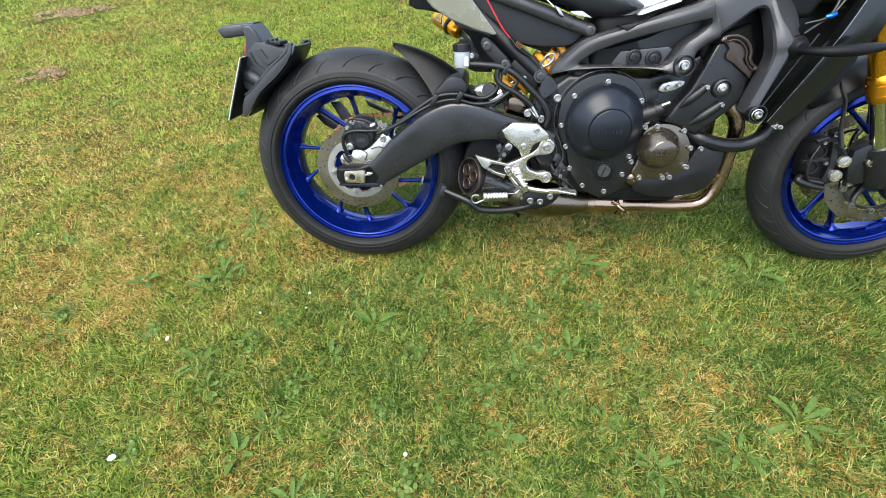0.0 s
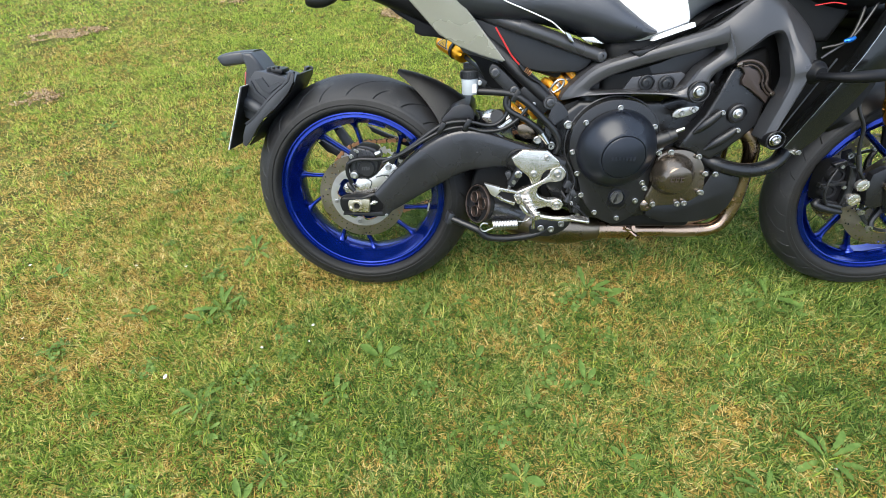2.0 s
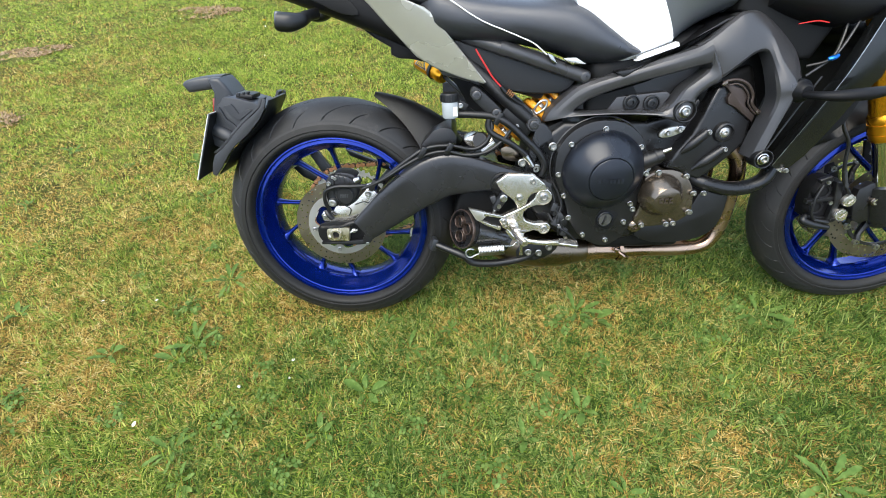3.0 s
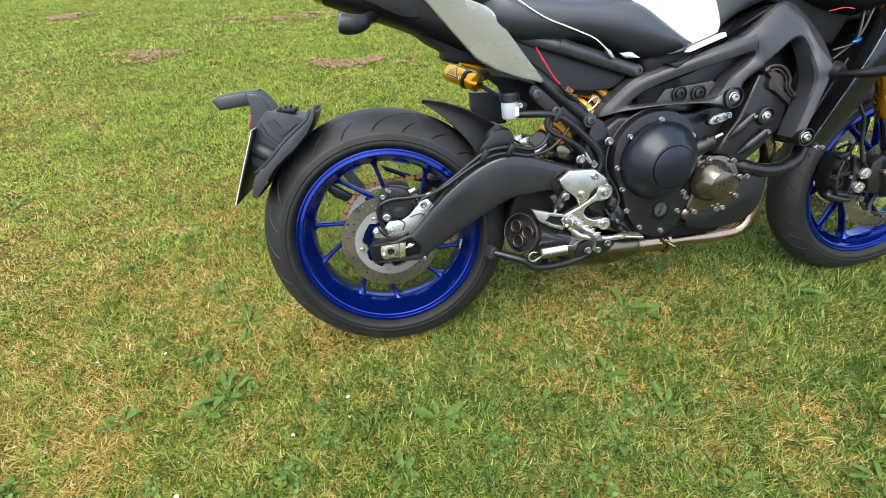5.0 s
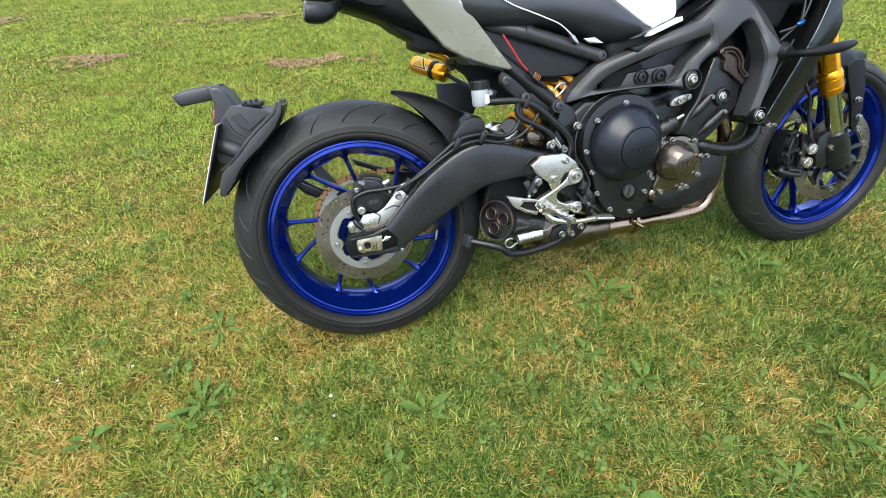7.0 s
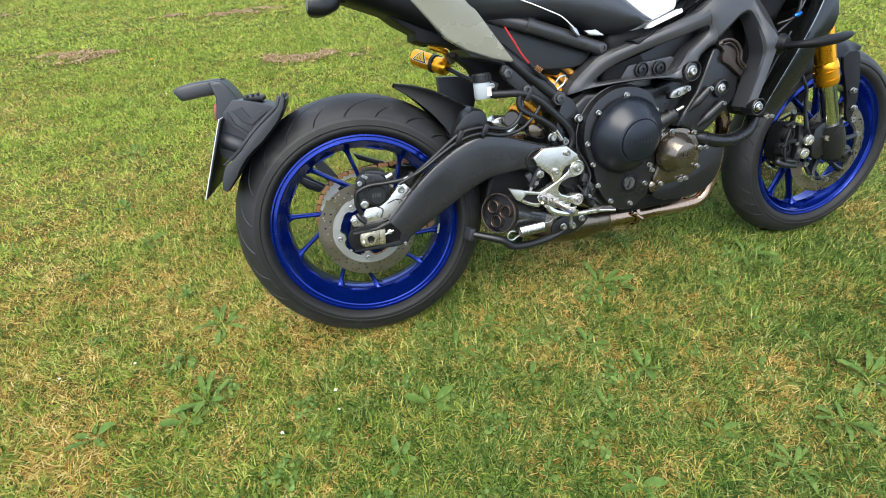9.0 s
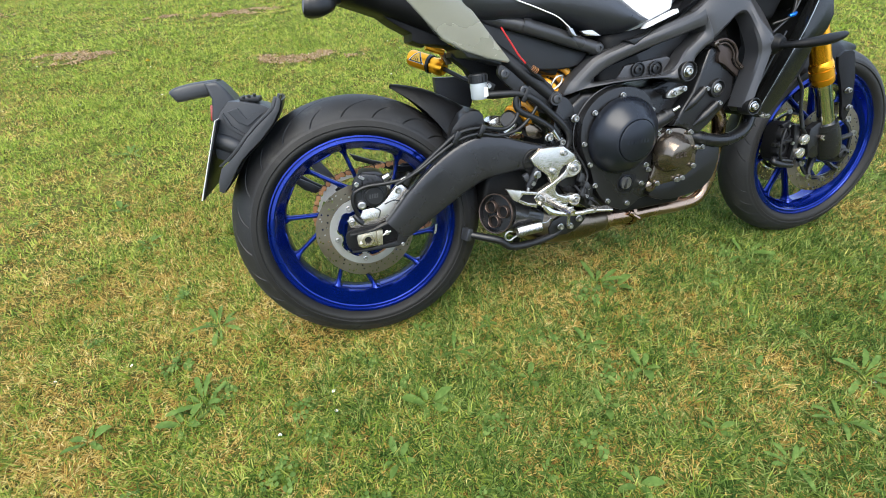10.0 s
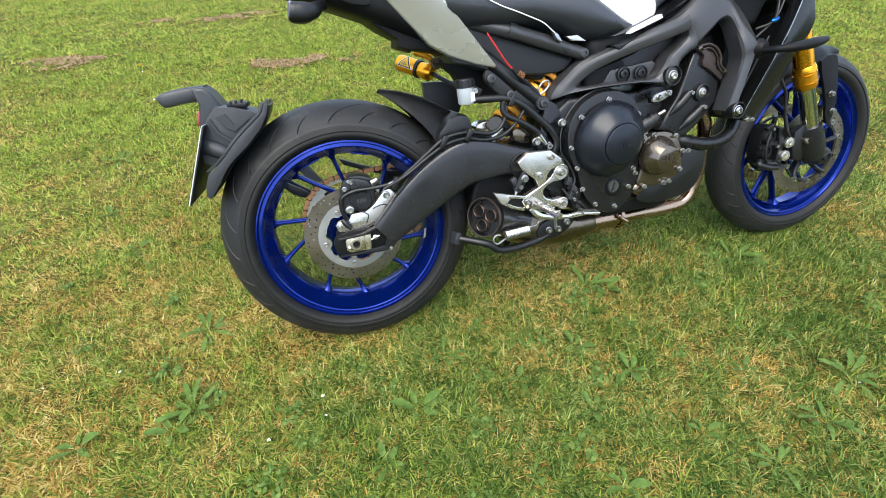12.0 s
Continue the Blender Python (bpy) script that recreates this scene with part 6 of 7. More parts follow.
part("lower_yoke", block((1.255, 0, 0.745), (0.09, 0.27, 0.04), (0, -23, 0), 0.012), DARK, bike, "black fork yoke")
part("blue_clip", tube([(1.130, -0.165, 0.704), (1.140, -0.167, 0.706), (1.150, -0.165, 0.710)], [0.004, 0.0055, 0.004], n=8), BLUECLIP, bike, "bright blue cable clip")
part("loom_cable", tube([(1.10, -0.150, 0.69), (1.135, -0.165, 0.704), (1.155, -0.155, 0.745), (1.165, -0.14, 0.80)], 0.0035, n=8), PLASTIC, bike, "thin black cable")
part("loom_cable", tube([(1.105, -0.150, 0.67), (1.15, -0.160, 0.715), (1.185, -0.150, 0.78)], 0.003, n=8), GREYPLASTIC, bike, "thin grey cable")
part("handlebar", tube([(1.10, -0.36, 1.03), (1.14, -0.2, 1.04), (1.16, 0, 1.02), (1.14, 0.2, 1.04), (1.10, 0.36, 1.03)], 0.013, n=12), PLASTIC, bike, "black handlebar")


# ---- the lawn ----
def soft_noise(x, y, seed, scale):
    """Smooth value noise over the plan, 0 to 1."""
    rng = np.random.RandomState(seed)
    tab = rng.rand(64, 64)
    fx, fy = x / scale, y / scale
    ix, iy = np.floor(fx).astype(int), np.floor(fy).astype(int)
    tx, ty = fx - ix, fy - iy
    tx, ty = tx * tx * (3 - 2 * tx), ty * ty * (3 - 2 * ty)
    g = lambda a, c: tab[a % 64, c % 64]
    return (g(ix, iy) * (1 - tx) + g(ix + 1, iy) * tx) * (1 - ty) + (g(ix, iy + 1) * (1 - tx) + g(ix + 1, iy + 1) * tx) * ty


BARE = [(-0.14, 2.86, 0.46, 0.17, -14, 3), (-0.76, 4.83, 0.42, 0.20, 10, 5), (-1.58, 4.98, 0.20, 0.11, 0, 7), (-2.02, 3.58, 0.36, 0.20, -10, 9), (-2.42, 1.44, 0.22, 0.14, 25, 11), (-3.15, 2.70, 0.34, 0.15, 12, 13), (-3.72, 5.95, 0.34, 0.22, 15, 15)]


def bareness(x, y):
    """How far the turf is worn away, 0 to 1."""
    out = np.zeros_like(x)
    for cx, cy, a, c, turn, seed in BARE:
        t = radians(turn)
        dx, dy = x - cx, y - cy
        u, v = (dx * math.cos(t) + dy * math.sin(t)) / a, (-dx * math.sin(t) + dy * math.cos(t)) / c
        d = np.sqrt(u * u + v * v) + 1.6 * (soft_noise(x, y, seed, 0.11) - 0.40) + 0.9 * (soft_noise(x, y, seed + 1, 0.04) - 0.45)
        out = np.maximum(out, np.clip((1.15 - d) / 0.4, 0, 1))
    return out


def relief(x, y):
    """The ground's gentle unevenness in metres; level under the machine."""
    near = np.clip(np.hypot(x - 0.7, y) / 2.5 - 0.4, 0, 1)
    return (0.006 * (soft_noise(x, y, 1, 0.22) - 0.5) + 0.03 * near * (soft_noise(x, y, 2, 1.3) - 0.5)) - 0.016 + 0.012 * bareness(x, y) * (y > 1)


def grid_mesh(name, xs, ys, mat, kind, label, category):
    X, Y = np.meshgrid(xs, ys, indexing="ij")
    Zz = relief(X, Y) * (np.hypot(X, Y) < 30)
    nx, ny = X.shape
    v = np.stack([X, Y, Zz], -1).reshape(-1, 3)
    i, j = np.meshgrid(np.arange(nx - 1), np.arange(ny - 1), indexing="ij")
    f = np.stack([i * ny + j, (i + 1) * ny + j, (i + 1) * ny + j + 1, i * ny + j + 1], -1).reshape(-1, 4)
    me = bpy.data.meshes.new(name)
    me.from_pydata(v.tolist(), [], f.tolist())
    me.polygons.foreach_set("use_smooth", np.ones(len(f), bool))
    me.materials.append(mat)
    return tagged(new(name, me), label, category, kind=kind)


def soil_material():
    """Thatch, moss and earth between the blades; the darkest tone paints the gaps' shade."""
    m = bpy.data.materials.new("thatch_earth_and_gap_shade")
    m.use_nodes = True
    n, l = m.node_tree.nodes, m.node_tree.links
    b = n["Principled BSDF"]
    b.inputs["Roughness"].default_value = 0.95
    b.inputs["Specular IOR Level"].default_value = 0.05
    co = n.new("ShaderNodeTexCoord")
    patch = n.new("ShaderNodeTexNoise")
    patch.inputs["Scale"].default_value, patch.inputs["Detail"].default_value = 6.0, 6
    l.new(co.outputs["Object"], patch.inputs["Vector"])
    fibres = []
    for turn, long_, wide_ in ((20, 60, 420), (80, 55, 380), (140, 65, 450)):
        mp = n.new("ShaderNodeMapping")
        mp.inputs["Rotation"].default_value[2] = radians(turn)
        mp.inputs["Scale"].default_value = (long_, wide_, 60)
        t = n.new("ShaderNodeTexNoise")
        t.inputs["Scale"].default_value, t.inputs["Detail"].default_value, t.inputs["Distortion"].default_value = 1.0, 2, 0.6
        l.new(co.outputs["Object"], mp.inputs["Vector"]), l.new(mp.outputs[0], t.inputs["Vector"])
        fibres.append(t.outputs[0])
    top = n.new("ShaderNodeMath")
    top.operation = "MAXIMUM"
    l.new(fibres[0], top.inputs[0]), l.new(fibres[1], top.inputs[1])
    c = n.new("ShaderNodeMath")
    c.operation = "MAXIMUM"
    l.new(top.outputs[0], c.inputs[0]), l.new(fibres[2], c.inputs[1])
    add = n.new("ShaderNodeMath")
    add.operation = "MULTIPLY_ADD"
    add.inputs[1].default_value = 0.45
    l.new(patch.outputs[0], add.inputs[0]), l.new(c.outputs[0], add.inputs[2])
    r = n.new("ShaderNodeValToRGB")
    r.color_ramp.elements[0].position, r.color_ramp.elements[0].color = 0.66, (0.022, 0.026, 0.008, 1)
    r.color_ramp.elements[1].position, r.color_ramp.elements[1].color = 1.0, (0.25, 0.205, 0.070, 1)
    e = r.color_ramp.elements.new(0.92)
    e.color = (0.130, 0.135, 0.034, 1)
    l.new(add.outputs[0], r.inputs[0]), l.new(r.outputs[0], b.inputs["Base Color"])
    bp = n.new("ShaderNodeBump")
    bp.inputs["Strength"].default_value, bp.inputs["Distance"].default_value = 0.8, 0.01
    l.new(c.outputs[0], bp.inputs["Height"]), l.new(bp.outputs[0], b.inputs["Normal"])
    return m


def leaf_material(name, stops, patchy, sheen=0.55):
    """Blades and leaves: a tone for each blade, and drier and greener areas over the plan."""
    m = bpy.data.materials.new(name)
    m.use_nodes = True
    n, l = m.node_tree.nodes, m.node_tree.links
    b = n["Principled BSDF"]
    b.inputs["Roughness"].default_value = sheen
    b.inputs["Specular IOR Level"].default_value = 0.06
    geo = n.new("ShaderNodeNewGeometry")
    co = n.new("ShaderNodeTexCoord")
    big, mid = n.new("ShaderNodeTexNoise"), n.new("ShaderNodeTexNoise")
    big.inputs["Scale"].default_value, big.inputs["Detail"].default_value = 2.6, 3
    mid.inputs["Scale"].default_value, mid.inputs["Detail"].default_value = 16.0, 4
    for t in (big, mid):
        l.new(co.outputs["Object"], t.inputs["Vector"])
    tuft = n.new("ShaderNodeTexNoise")
    tuft.inputs["Scale"].default_value, tuft.inputs["Detail"].default_value = 62.0, 2
    l.new(co.outputs["Object"], tuft.inputs["Vector"])
    clump = n.new("ShaderNodeMath")
    clump.operation = "MULTIPLY_ADD"
    clump.inputs[1].default_value = 1.3
    l.new(tuft.outputs[0], clump.inputs[0]), l.new(mid.outputs[0], clump.inputs[2])
    s = n.new("ShaderNodeMath")
    s.operation = "ADD"
    l.new(big.outputs[0], s.inputs[0]), l.new(clump.outputs[0], s.inputs[1])
    area = n.new("ShaderNodeMapRange")
    area.inputs[1].default_value, area.inputs[2].default_value = 1.25, 2.05
    area.inputs[3].default_value, area.inputs[4].default_value = -patchy, patchy
    l.new(s.outputs[0], area.inputs[0])
    tot = n.new("ShaderNodeMath")
    tot.operation = "ADD"
    l.new(geo.outputs["Random Per Island"], tot.inputs[0]), l.new(area.outputs[0], tot.inputs[1])
    r = n.new("ShaderNodeValToRGB")
    els = r.color_ramp.elements
    els[0].position, els[0].color = stops[0][0], (*stops[0][1], 1)
    els[1].position, els[1].color = stops[-1][0], (*stops[-1][1], 1)
    for p, c in stops[1:-1]:
        e = els.new(p)
        e.color = (*c, 1)
    l.new(tot.outputs[0], r.inputs[0]), l.new(r.outputs[0], b.inputs["Base Color"])
    tr = n.new("ShaderNodeBsdfTranslucent")
    l.new(r.outputs[0], tr.inputs["Color"])
    mix = n.new("ShaderNodeMixShader")
    mix.inputs[0].default_value = 0.28
    out = n["Material Output"]
    l.new(b.outputs[0], mix.inputs[1]), l.new(tr.outputs[0], mix.inputs[2]), l.new(mix.outputs[0], out.inputs["Surface"])
    return m


GRASS = leaf_material("grass_blades", [(0.0, (0.034, 0.070, 0.009)), (0.25, (0.095, 0.152, 0.019)), (0.48, (0.170, 0.228, 0.042)), (0.66, (0.195, 0.262, 0.026)), (0.86, (0.310, 0.350, 0.072)), (1.0, (0.430, 0.420, 0.110))], 0.22)
LUSH = leaf_material("lush_dark_grass", [(0.0, (0.022, 0.050, 0.008)), (0.30, (0.060, 0.108, 0.018)), (0.60, (0.115, 0.172, 0.032)), (0.85, (0.180, 0.238, 0.060)), (1.0, (0.270, 0.315, 0.098))], 0.22)
STRAW = leaf_material("dry_straw", [(0.0, (0.125, 0.066, 0.017)), (0.25, (0.275, 0.170, 0.038)), (0.60, (0.415, 0.290, 0.070)), (0.88, (0.510, 0.380, 0.122)), (1.0, (0.620, 0.500, 0.220))], 0.22, 0.6)
TURF = leaf_material("mown_turf", [(0.0, (0.105, 0.170, 0.020)), (0.5, (0.212, 0.284, 0.034)), (1.0, (0.390, 0.420, 0.082))], 0.24)
WEED = leaf_material("weed_leaves", [(0.0, (0.052, 0.098, 0.019)), (0.5, (0.106, 0.172, 0.036)), (1.0, (0.200, 0.275, 0.072))], 0.30, 0.5)
WEED.node_tree.nodes["Principled BSDF"].inputs["Specular IOR Level"].default_value = 0.10
PETAL = material("white_petals", (0.80, 0.80, 0.77), 0.6, vary=0.05)
POLLEN = material("yellow_flower_heart", (0.70, 0.48, 0.03), 0.7, vary=0.1)
STONE = leaf_material("earth_crumbs", [(0.0, (0.150, 0.096, 0.058)), (0.5, (0.300, 0.205, 0.128)), (1.0, (0.480, 0.370, 0.250))], 0.2, 0.95)
SOIL = soil_material()
DARKWALL = material("dark_wall_green", (0.045, 0.085, 0.025), 0.8, vary=0.6, grain=3, bump=1.0)

fine = np.concatenate([[-2000, -600, -150, -50, -22, -12], np.arange(-7, 8.01, 0.085), [12, 22, 50, 150, 600, 2000]])
ground = grid_mesh("ground", fine, fine, SOIL, "structure", "level garden lawn with worn and dry places", "lawn")


def sheets(name, P, heading, length, width, lift, bend, mat, label, joints=3):
    """Blades in one mesh: each a bent, tapering strip; all inputs are arrays."""
    n = len(P)
    ts = np.linspace(0, 1, joints)
    d = np.stack([np.cos(heading), np.sin(heading)], -1)
    side = np.stack([-d[:, 1], d[:, 0]], -1)
    cols = []
    for k, t in enumerate(ts):
        el = lift - bend * t
        run = length * t * np.cos(np.clip((lift + el) / 2, -1.2, 1.6))
        up = length * t * np.sin((lift + el) / 2)
        c = P.copy()
        c[:, :2] += d * run[:, None]
        c[:, 2] = np.maximum(c[:, 2] + up, P[:, 2] + 0.001)
        w = width * (1 - 0.35 * t) / 2
        if k < joints - 1:
            for s in (-1, 1):
                q = c.copy()
                q[:, :2] += side * (s * w)[:, None]
                cols.append(q)
        else:
            cols.append(c)
    V = np.stack(cols, 1)
    m = V.shape[1]
    tri = []
    for k in range(joints - 2):
        a = 2 * k
        tri += [(a, a + 1, a + 3), (a, a + 3, a + 2)]
    a = 2 * (joints - 2)
    tri.append((a, a + 1, a + 2))
    F = (np.arange(n)[:, None, None] * m + np.array(tri)[None]).reshape(-1, 3)
    me = bpy.data.meshes.new(name)
    me.vertices.add(n * m)
    me.vertices.foreach_set("co", V.reshape(-1).astype(np.float32))
    me.loops.add(F.size)
    me.loops.foreach_set("vertex_index", F.reshape(-1).astype(np.int32))
    me.polygons.add(len(F))
    me.polygons.foreach_set("loop_start", np.arange(0, F.size, 3, dtype=np.int32))
    me.polygons.foreach_set("use_smooth", np.ones(len(F), bool))
    me.update(calc_edges=True)
    me.materials.append(mat)
    return tagged(new(name, me), label, "grass", kind="stuff")


rng = np.random.RandomState(7)


def scatter(count, x0, x1, y0, y1, keep):
    x, y = rng.uniform(x0, x1, count), rng.uniform(y0, y1, count)
    ok = keep(x, y)
    x, y = x[ok], y[ok]
    return np.stack([x, y, relief(x, y) - 0.002], -1)


def dryness(x, y):
    """Share of dead blades over the plan."""
    d = 0.38 + 0.48 * (soft_noise(x, y, 51, 0.30) - 0.45) + 0.62 * (soft_noise(x, y, 52, 0.085) - 0.45) + 0.35 * (soft_noise(x, y, 53, 0.03) - 0.5)
    for cx, cy, r, k in ((-1.3, 0.45, 0.9, 0.28), (-0.55, -0.25, 0.5, 0.22), (0.55, -0.15, 0.35, 0.20), (0.62, -0.45, 0.40, 0.12), (1.0, -0.75, 0.45, 0.04), (1.1, -0.30, 0.30, 0.08), (-0.95, -0.15, 0.35, 0.18), (-2.2, 1.9, 0.7, 0.22), (-3.2, 2.6, 1.7, 0.26), (-0.1, -0.85, 0.3, 0.12)):
        d += k * np.exp(-((x - cx) ** 2 + (y - cy) ** 2) / (r * r))
    return np.clip(d - 0.03 * np.clip((x - 0.1) / 0.8, 0, 1) - 0.30 * np.clip((y - 0.7) / 1.8, 0, 1), 0.03, 0.92)


def lushness(x, y):
    """Share of the darker, softer grass over the plan."""
    d = 0.36 + 0.45 * (soft_noise(x, y, 61, 0.13) - 0.5) + 0.5 * (soft_noise(x, y, 62, 0.05) - 0.5)
    return np.clip(d + 0.50 * np.clip((x + 0.6) / 1.0, 0, 1) * np.clip((1.2 - y) / 1.0, 0, 1) - 0.40 * np.clip((-0.15 - x) / 0.5, 0, 1) - 0.34 * np.clip((y - 0.4) / 1.4, 0, 1), 0.03, 0.92)


def grow(count, box, keep, size, width, joints, stand, clump, green):
    """Green and dead blades over a stretch of the plan, in clumps of a given size; green is the common blades' material."""
    P = scatter(count, *box, keep)
    n = len(P)
    x, y = P[:, 0], P[:, 1]
    bare = bareness(x, y)
    thick = 0.65 * soft_noise(x, y, 22, clump) + 0.35 * soft_noise(x, y, 23, 0.55 * clump)
    tuft = soft_noise(x, y, 21, 0.11) * 0.3 + thick * 0.7
    ok = (rng.rand(n) < 1.02 - 0.62 * bare) & (rng.rand(n) < np.clip(0.30 + 14 * (clump - 0.020), 0.3, 0.7) + 1.25 * thick)
    dead = rng.rand(n) < np.maximum(np.clip(dryness(x, y) + 0.45 * (soft_noise(x, y, 24, 1.2 * clump) - 0.5), 0.02, 0.95), 0.92 * bare)
    rich = ~dead & (rng.rand(n) < np.clip(lushness(x, y) + 0.5 * (soft_noise(x, y, 25, 1.3 * clump) - 0.5), 0.02, 0.95) * np.clip(1.9 - 25 * clump, 0.3, 1))
    for name, mat, pick, label in (("grass", green, ok & ~dead & ~rich, "short mown green lawn grass"), ("lush_grass", LUSH, ok & rich, "darker green tufts of lawn grass"), ("dry_grass", STRAW, ok & dead, "dry brown straw in the lawn")):
        p, tf, dry = P[pick], tuft[pick], name == "dry_grass"
        m = len(p)
        heading = soft_noise(p[:, 0], p[:, 1], 41, 2.2 * clump) * 12.6 + rng.normal(0, 1.6, m)
        length = size * (0.45 + 1.05 * tf ** 1.3) * rng.uniform(0.55, 1.4, m) * (0.72 if dry else 1)
        lift = np.radians(rng.uniform(2, 58, m) if dry else rng.normal(stand, 20, m).clip(6, 88))
        bend = np.radians(rng.uniform(5, 80, m))
        sheets(name, p, heading, length, width * rng.uniform(0.55, 1.45, m) * (0.8 if dry else 1), lift, bend, mat, label, joints)


def fade(x, y, near, far):
    """Chance that falls from 1 to 0 between two distances."""
    return np.clip((far - np.hypot(x - 0.25, y + 0.45)) / (far - near), 0, 1)


chance = lambda x: rng.rand(len(x))
wide_view = lambda x, y: (y > 0.35 * np.abs(x) - 1.3) & (y > -1.15)
grow(1000000, (-1.75, 2.2, -1.15, 1.5), lambda x, y: chance(x) < fade(x, y, 1.35, 2.0), 0.036, 0.0028, 3, 42, 0.020, GRASS)
grow(1900000, (-4.6, 4.8, -1.15, 4.6), lambda x, y: wide_view(x, y) & (chance(x) > fade(x, y, 1.35, 2.0)) & (chance(x) < fade(x, y, 3.6, 5.0)), 0.036, 0.0052, 2, 30, 0.032, TURF)
grow(1250000, (-7.5, 7, 0.5, 9.5), lambda x, y: wide_view(x, y) & (chance(x) > fade(x, y, 3.6, 5.0)), 0.040, 0.0105, 2, 26, 0.060, TURF)


grow(420000, (-7.5, 7.5, -5.0, 4.0), lambda x, y: ~wide_view(x, y), 0.040, 0.0120, 2, 26, 0.060, TURF)

# unseen hedge-like walls, added on all sides to darken reflections near the horizon
def hedge(name, x, y, sx, sy, h):
    b = block((x, y, h / 2), (sx, sy, h), (0, 0, 0), 0.25, 3)
    bmesh.ops.subdivide_edges(b, edges=b.edges[:], cuts=6, use_grid_fill=True)
    for v in b.verts:
        v.co += noise.noise_vector(v.co * 0.8) * 0.3
    tagged(part(name, b, DARKWALL), "unseen dark green wall added to darken reflections", "hedge", kind="structure")


hedge("wall_south", 0, -17, 42, 1.6, 2.0)
hedge("wall_north", 0, 17.5, 42, 1.6, 1.8)
hedge("wall_west", -20.0, -3, 1.6, 40, 1.6)
hedge("wall_east", 20.0, -3, 1.6, 40, 1.6)

# bare, crumbly places
for cx, cy, a, c, turn, seed in BARE:
    r2 = np.random.RandomState(seed)
    n = int(2200 * a * c / 0.06)
    ang, rad = r2.uniform(0, 2 * math.pi, n), np.sqrt(r2.rand(n))
    t = radians(turn)
    px_, py_ = a * rad * np.cos(ang), c * rad * np.sin(ang)
    X, Y = cx + px_ * math.cos(t) - py_ * math.sin(t), cy + px_ * math.sin(t) + py_ * math.cos(t)
    worn = bareness(X, Y) > r2.uniform(0.45, 1.15, n)
    X, Y = X[worn], Y[worn]
    n = len(X)
    sz = r2.uniform(0.003, 0.009, n)
    base = np.array([(1, 0, -0.3), (-0.5, 0.87, -0.3), (-0.5, -0.87, -0.3), (0.1, 0.1, 0.9)])
    V = np.stack([X, Y, relief(X, Y) + 0.004], -1)[:, None, :] + base[None] * sz[:, None, None] * r2.uniform(0.6, 1.4, (n, 4, 1))
    F = (np.arange(n)[:, None, None] * 4 + np.array([(0, 1, 3), (1, 2, 3), (2, 0, 3)])[None]).reshape(-1, 3)
    me = bpy.data.meshes.new("bare_earth")
    me.from_pydata(V.reshape(-1, 3).tolist(), [], F.tolist())
    me.materials.append(STONE)
    tagged(new("bare_earth", me), "brown crumbly bare patch in the lawn", "bare earth", "bare patches", "stuff")


# weeds: rosettes of broad, lobed or round leaves
def leaf_strip(L, wide, lobed, lift, arch, r):
    """One leaf with a folded midrib; lobed: how deep the teeth cut in."""
    b = bmesh.new()
    steps = 14 if lobed else 9
    left, mid, right = [], [], []
    sway = r.uniform(-0.18, 0.18)
    for i in range(steps + 1):
        t = i / steps
        w = wide * (math.sin(math.pi * min(1, 0.04 + 0.96 * t)) ** 0.75) * ((0.30 + 0.95 * t) if lobed else (0.55 + 0.5 * t))
        if lobed and t < 0.85:
            w *= 1 - lobed * ((i + 1) % 3) / 2
        if i == steps:
            w = 0.0006
        up = lift - arch * t * 0.5
        x, z = L * t * math.cos(up), max(L * t * math.sin(up), 0.004)
        y = sway * L * t * t
        back = 0.25 * w if lobed and i % 3 == 2 else 0.0
        wave = 0.10 * w * math.sin(5 * t + 9 * sway)
        mid.append(b.verts.new((x, y, z)))
        left.append(b.verts.new((x - back, y + w, z + w * 0.28 + wave)))
        right.append(b.verts.new((x - back, y - w, z + w * 0.28 - wave)))
    for i in range(steps):
        b.faces.new((mid[i], mid[i + 1], left[i + 1], left[i]))
        b.faces.new((right[i], right[i + 1], mid[i + 1], mid[i]))
    return b


def rosette(seed, leaves, size, slim, lobed, name="weed"):
    r3 = random.Random(seed)
    weed = new(name)
    for k in range(leaves):
        L = size * r3.uniform(0.55, 1.2)
        b = leaf_strip(L, L * slim * r3.uniform(0.8, 1.2), lobed * r3.uniform(0.7, 1.1), r3.uniform(0.3, 1.0), r3.uniform(0.6, 1.7), r3)
        o = part("leaf", b, WEED, weed, sharp=80)
        turn_, out_ = 360 * k / leaves + r3.uniform(-30, 30), size * r3.uniform(0.0, 0.22)
        o.matrix_basis = pose(out_ * math.cos(radians(turn_)), out_ * math.sin(radians(turn_)), 0.002, r3.uniform(-12, 12), r3.uniform(-8, 8), turn_ + r3.uniform(-20, 20))
    return weed


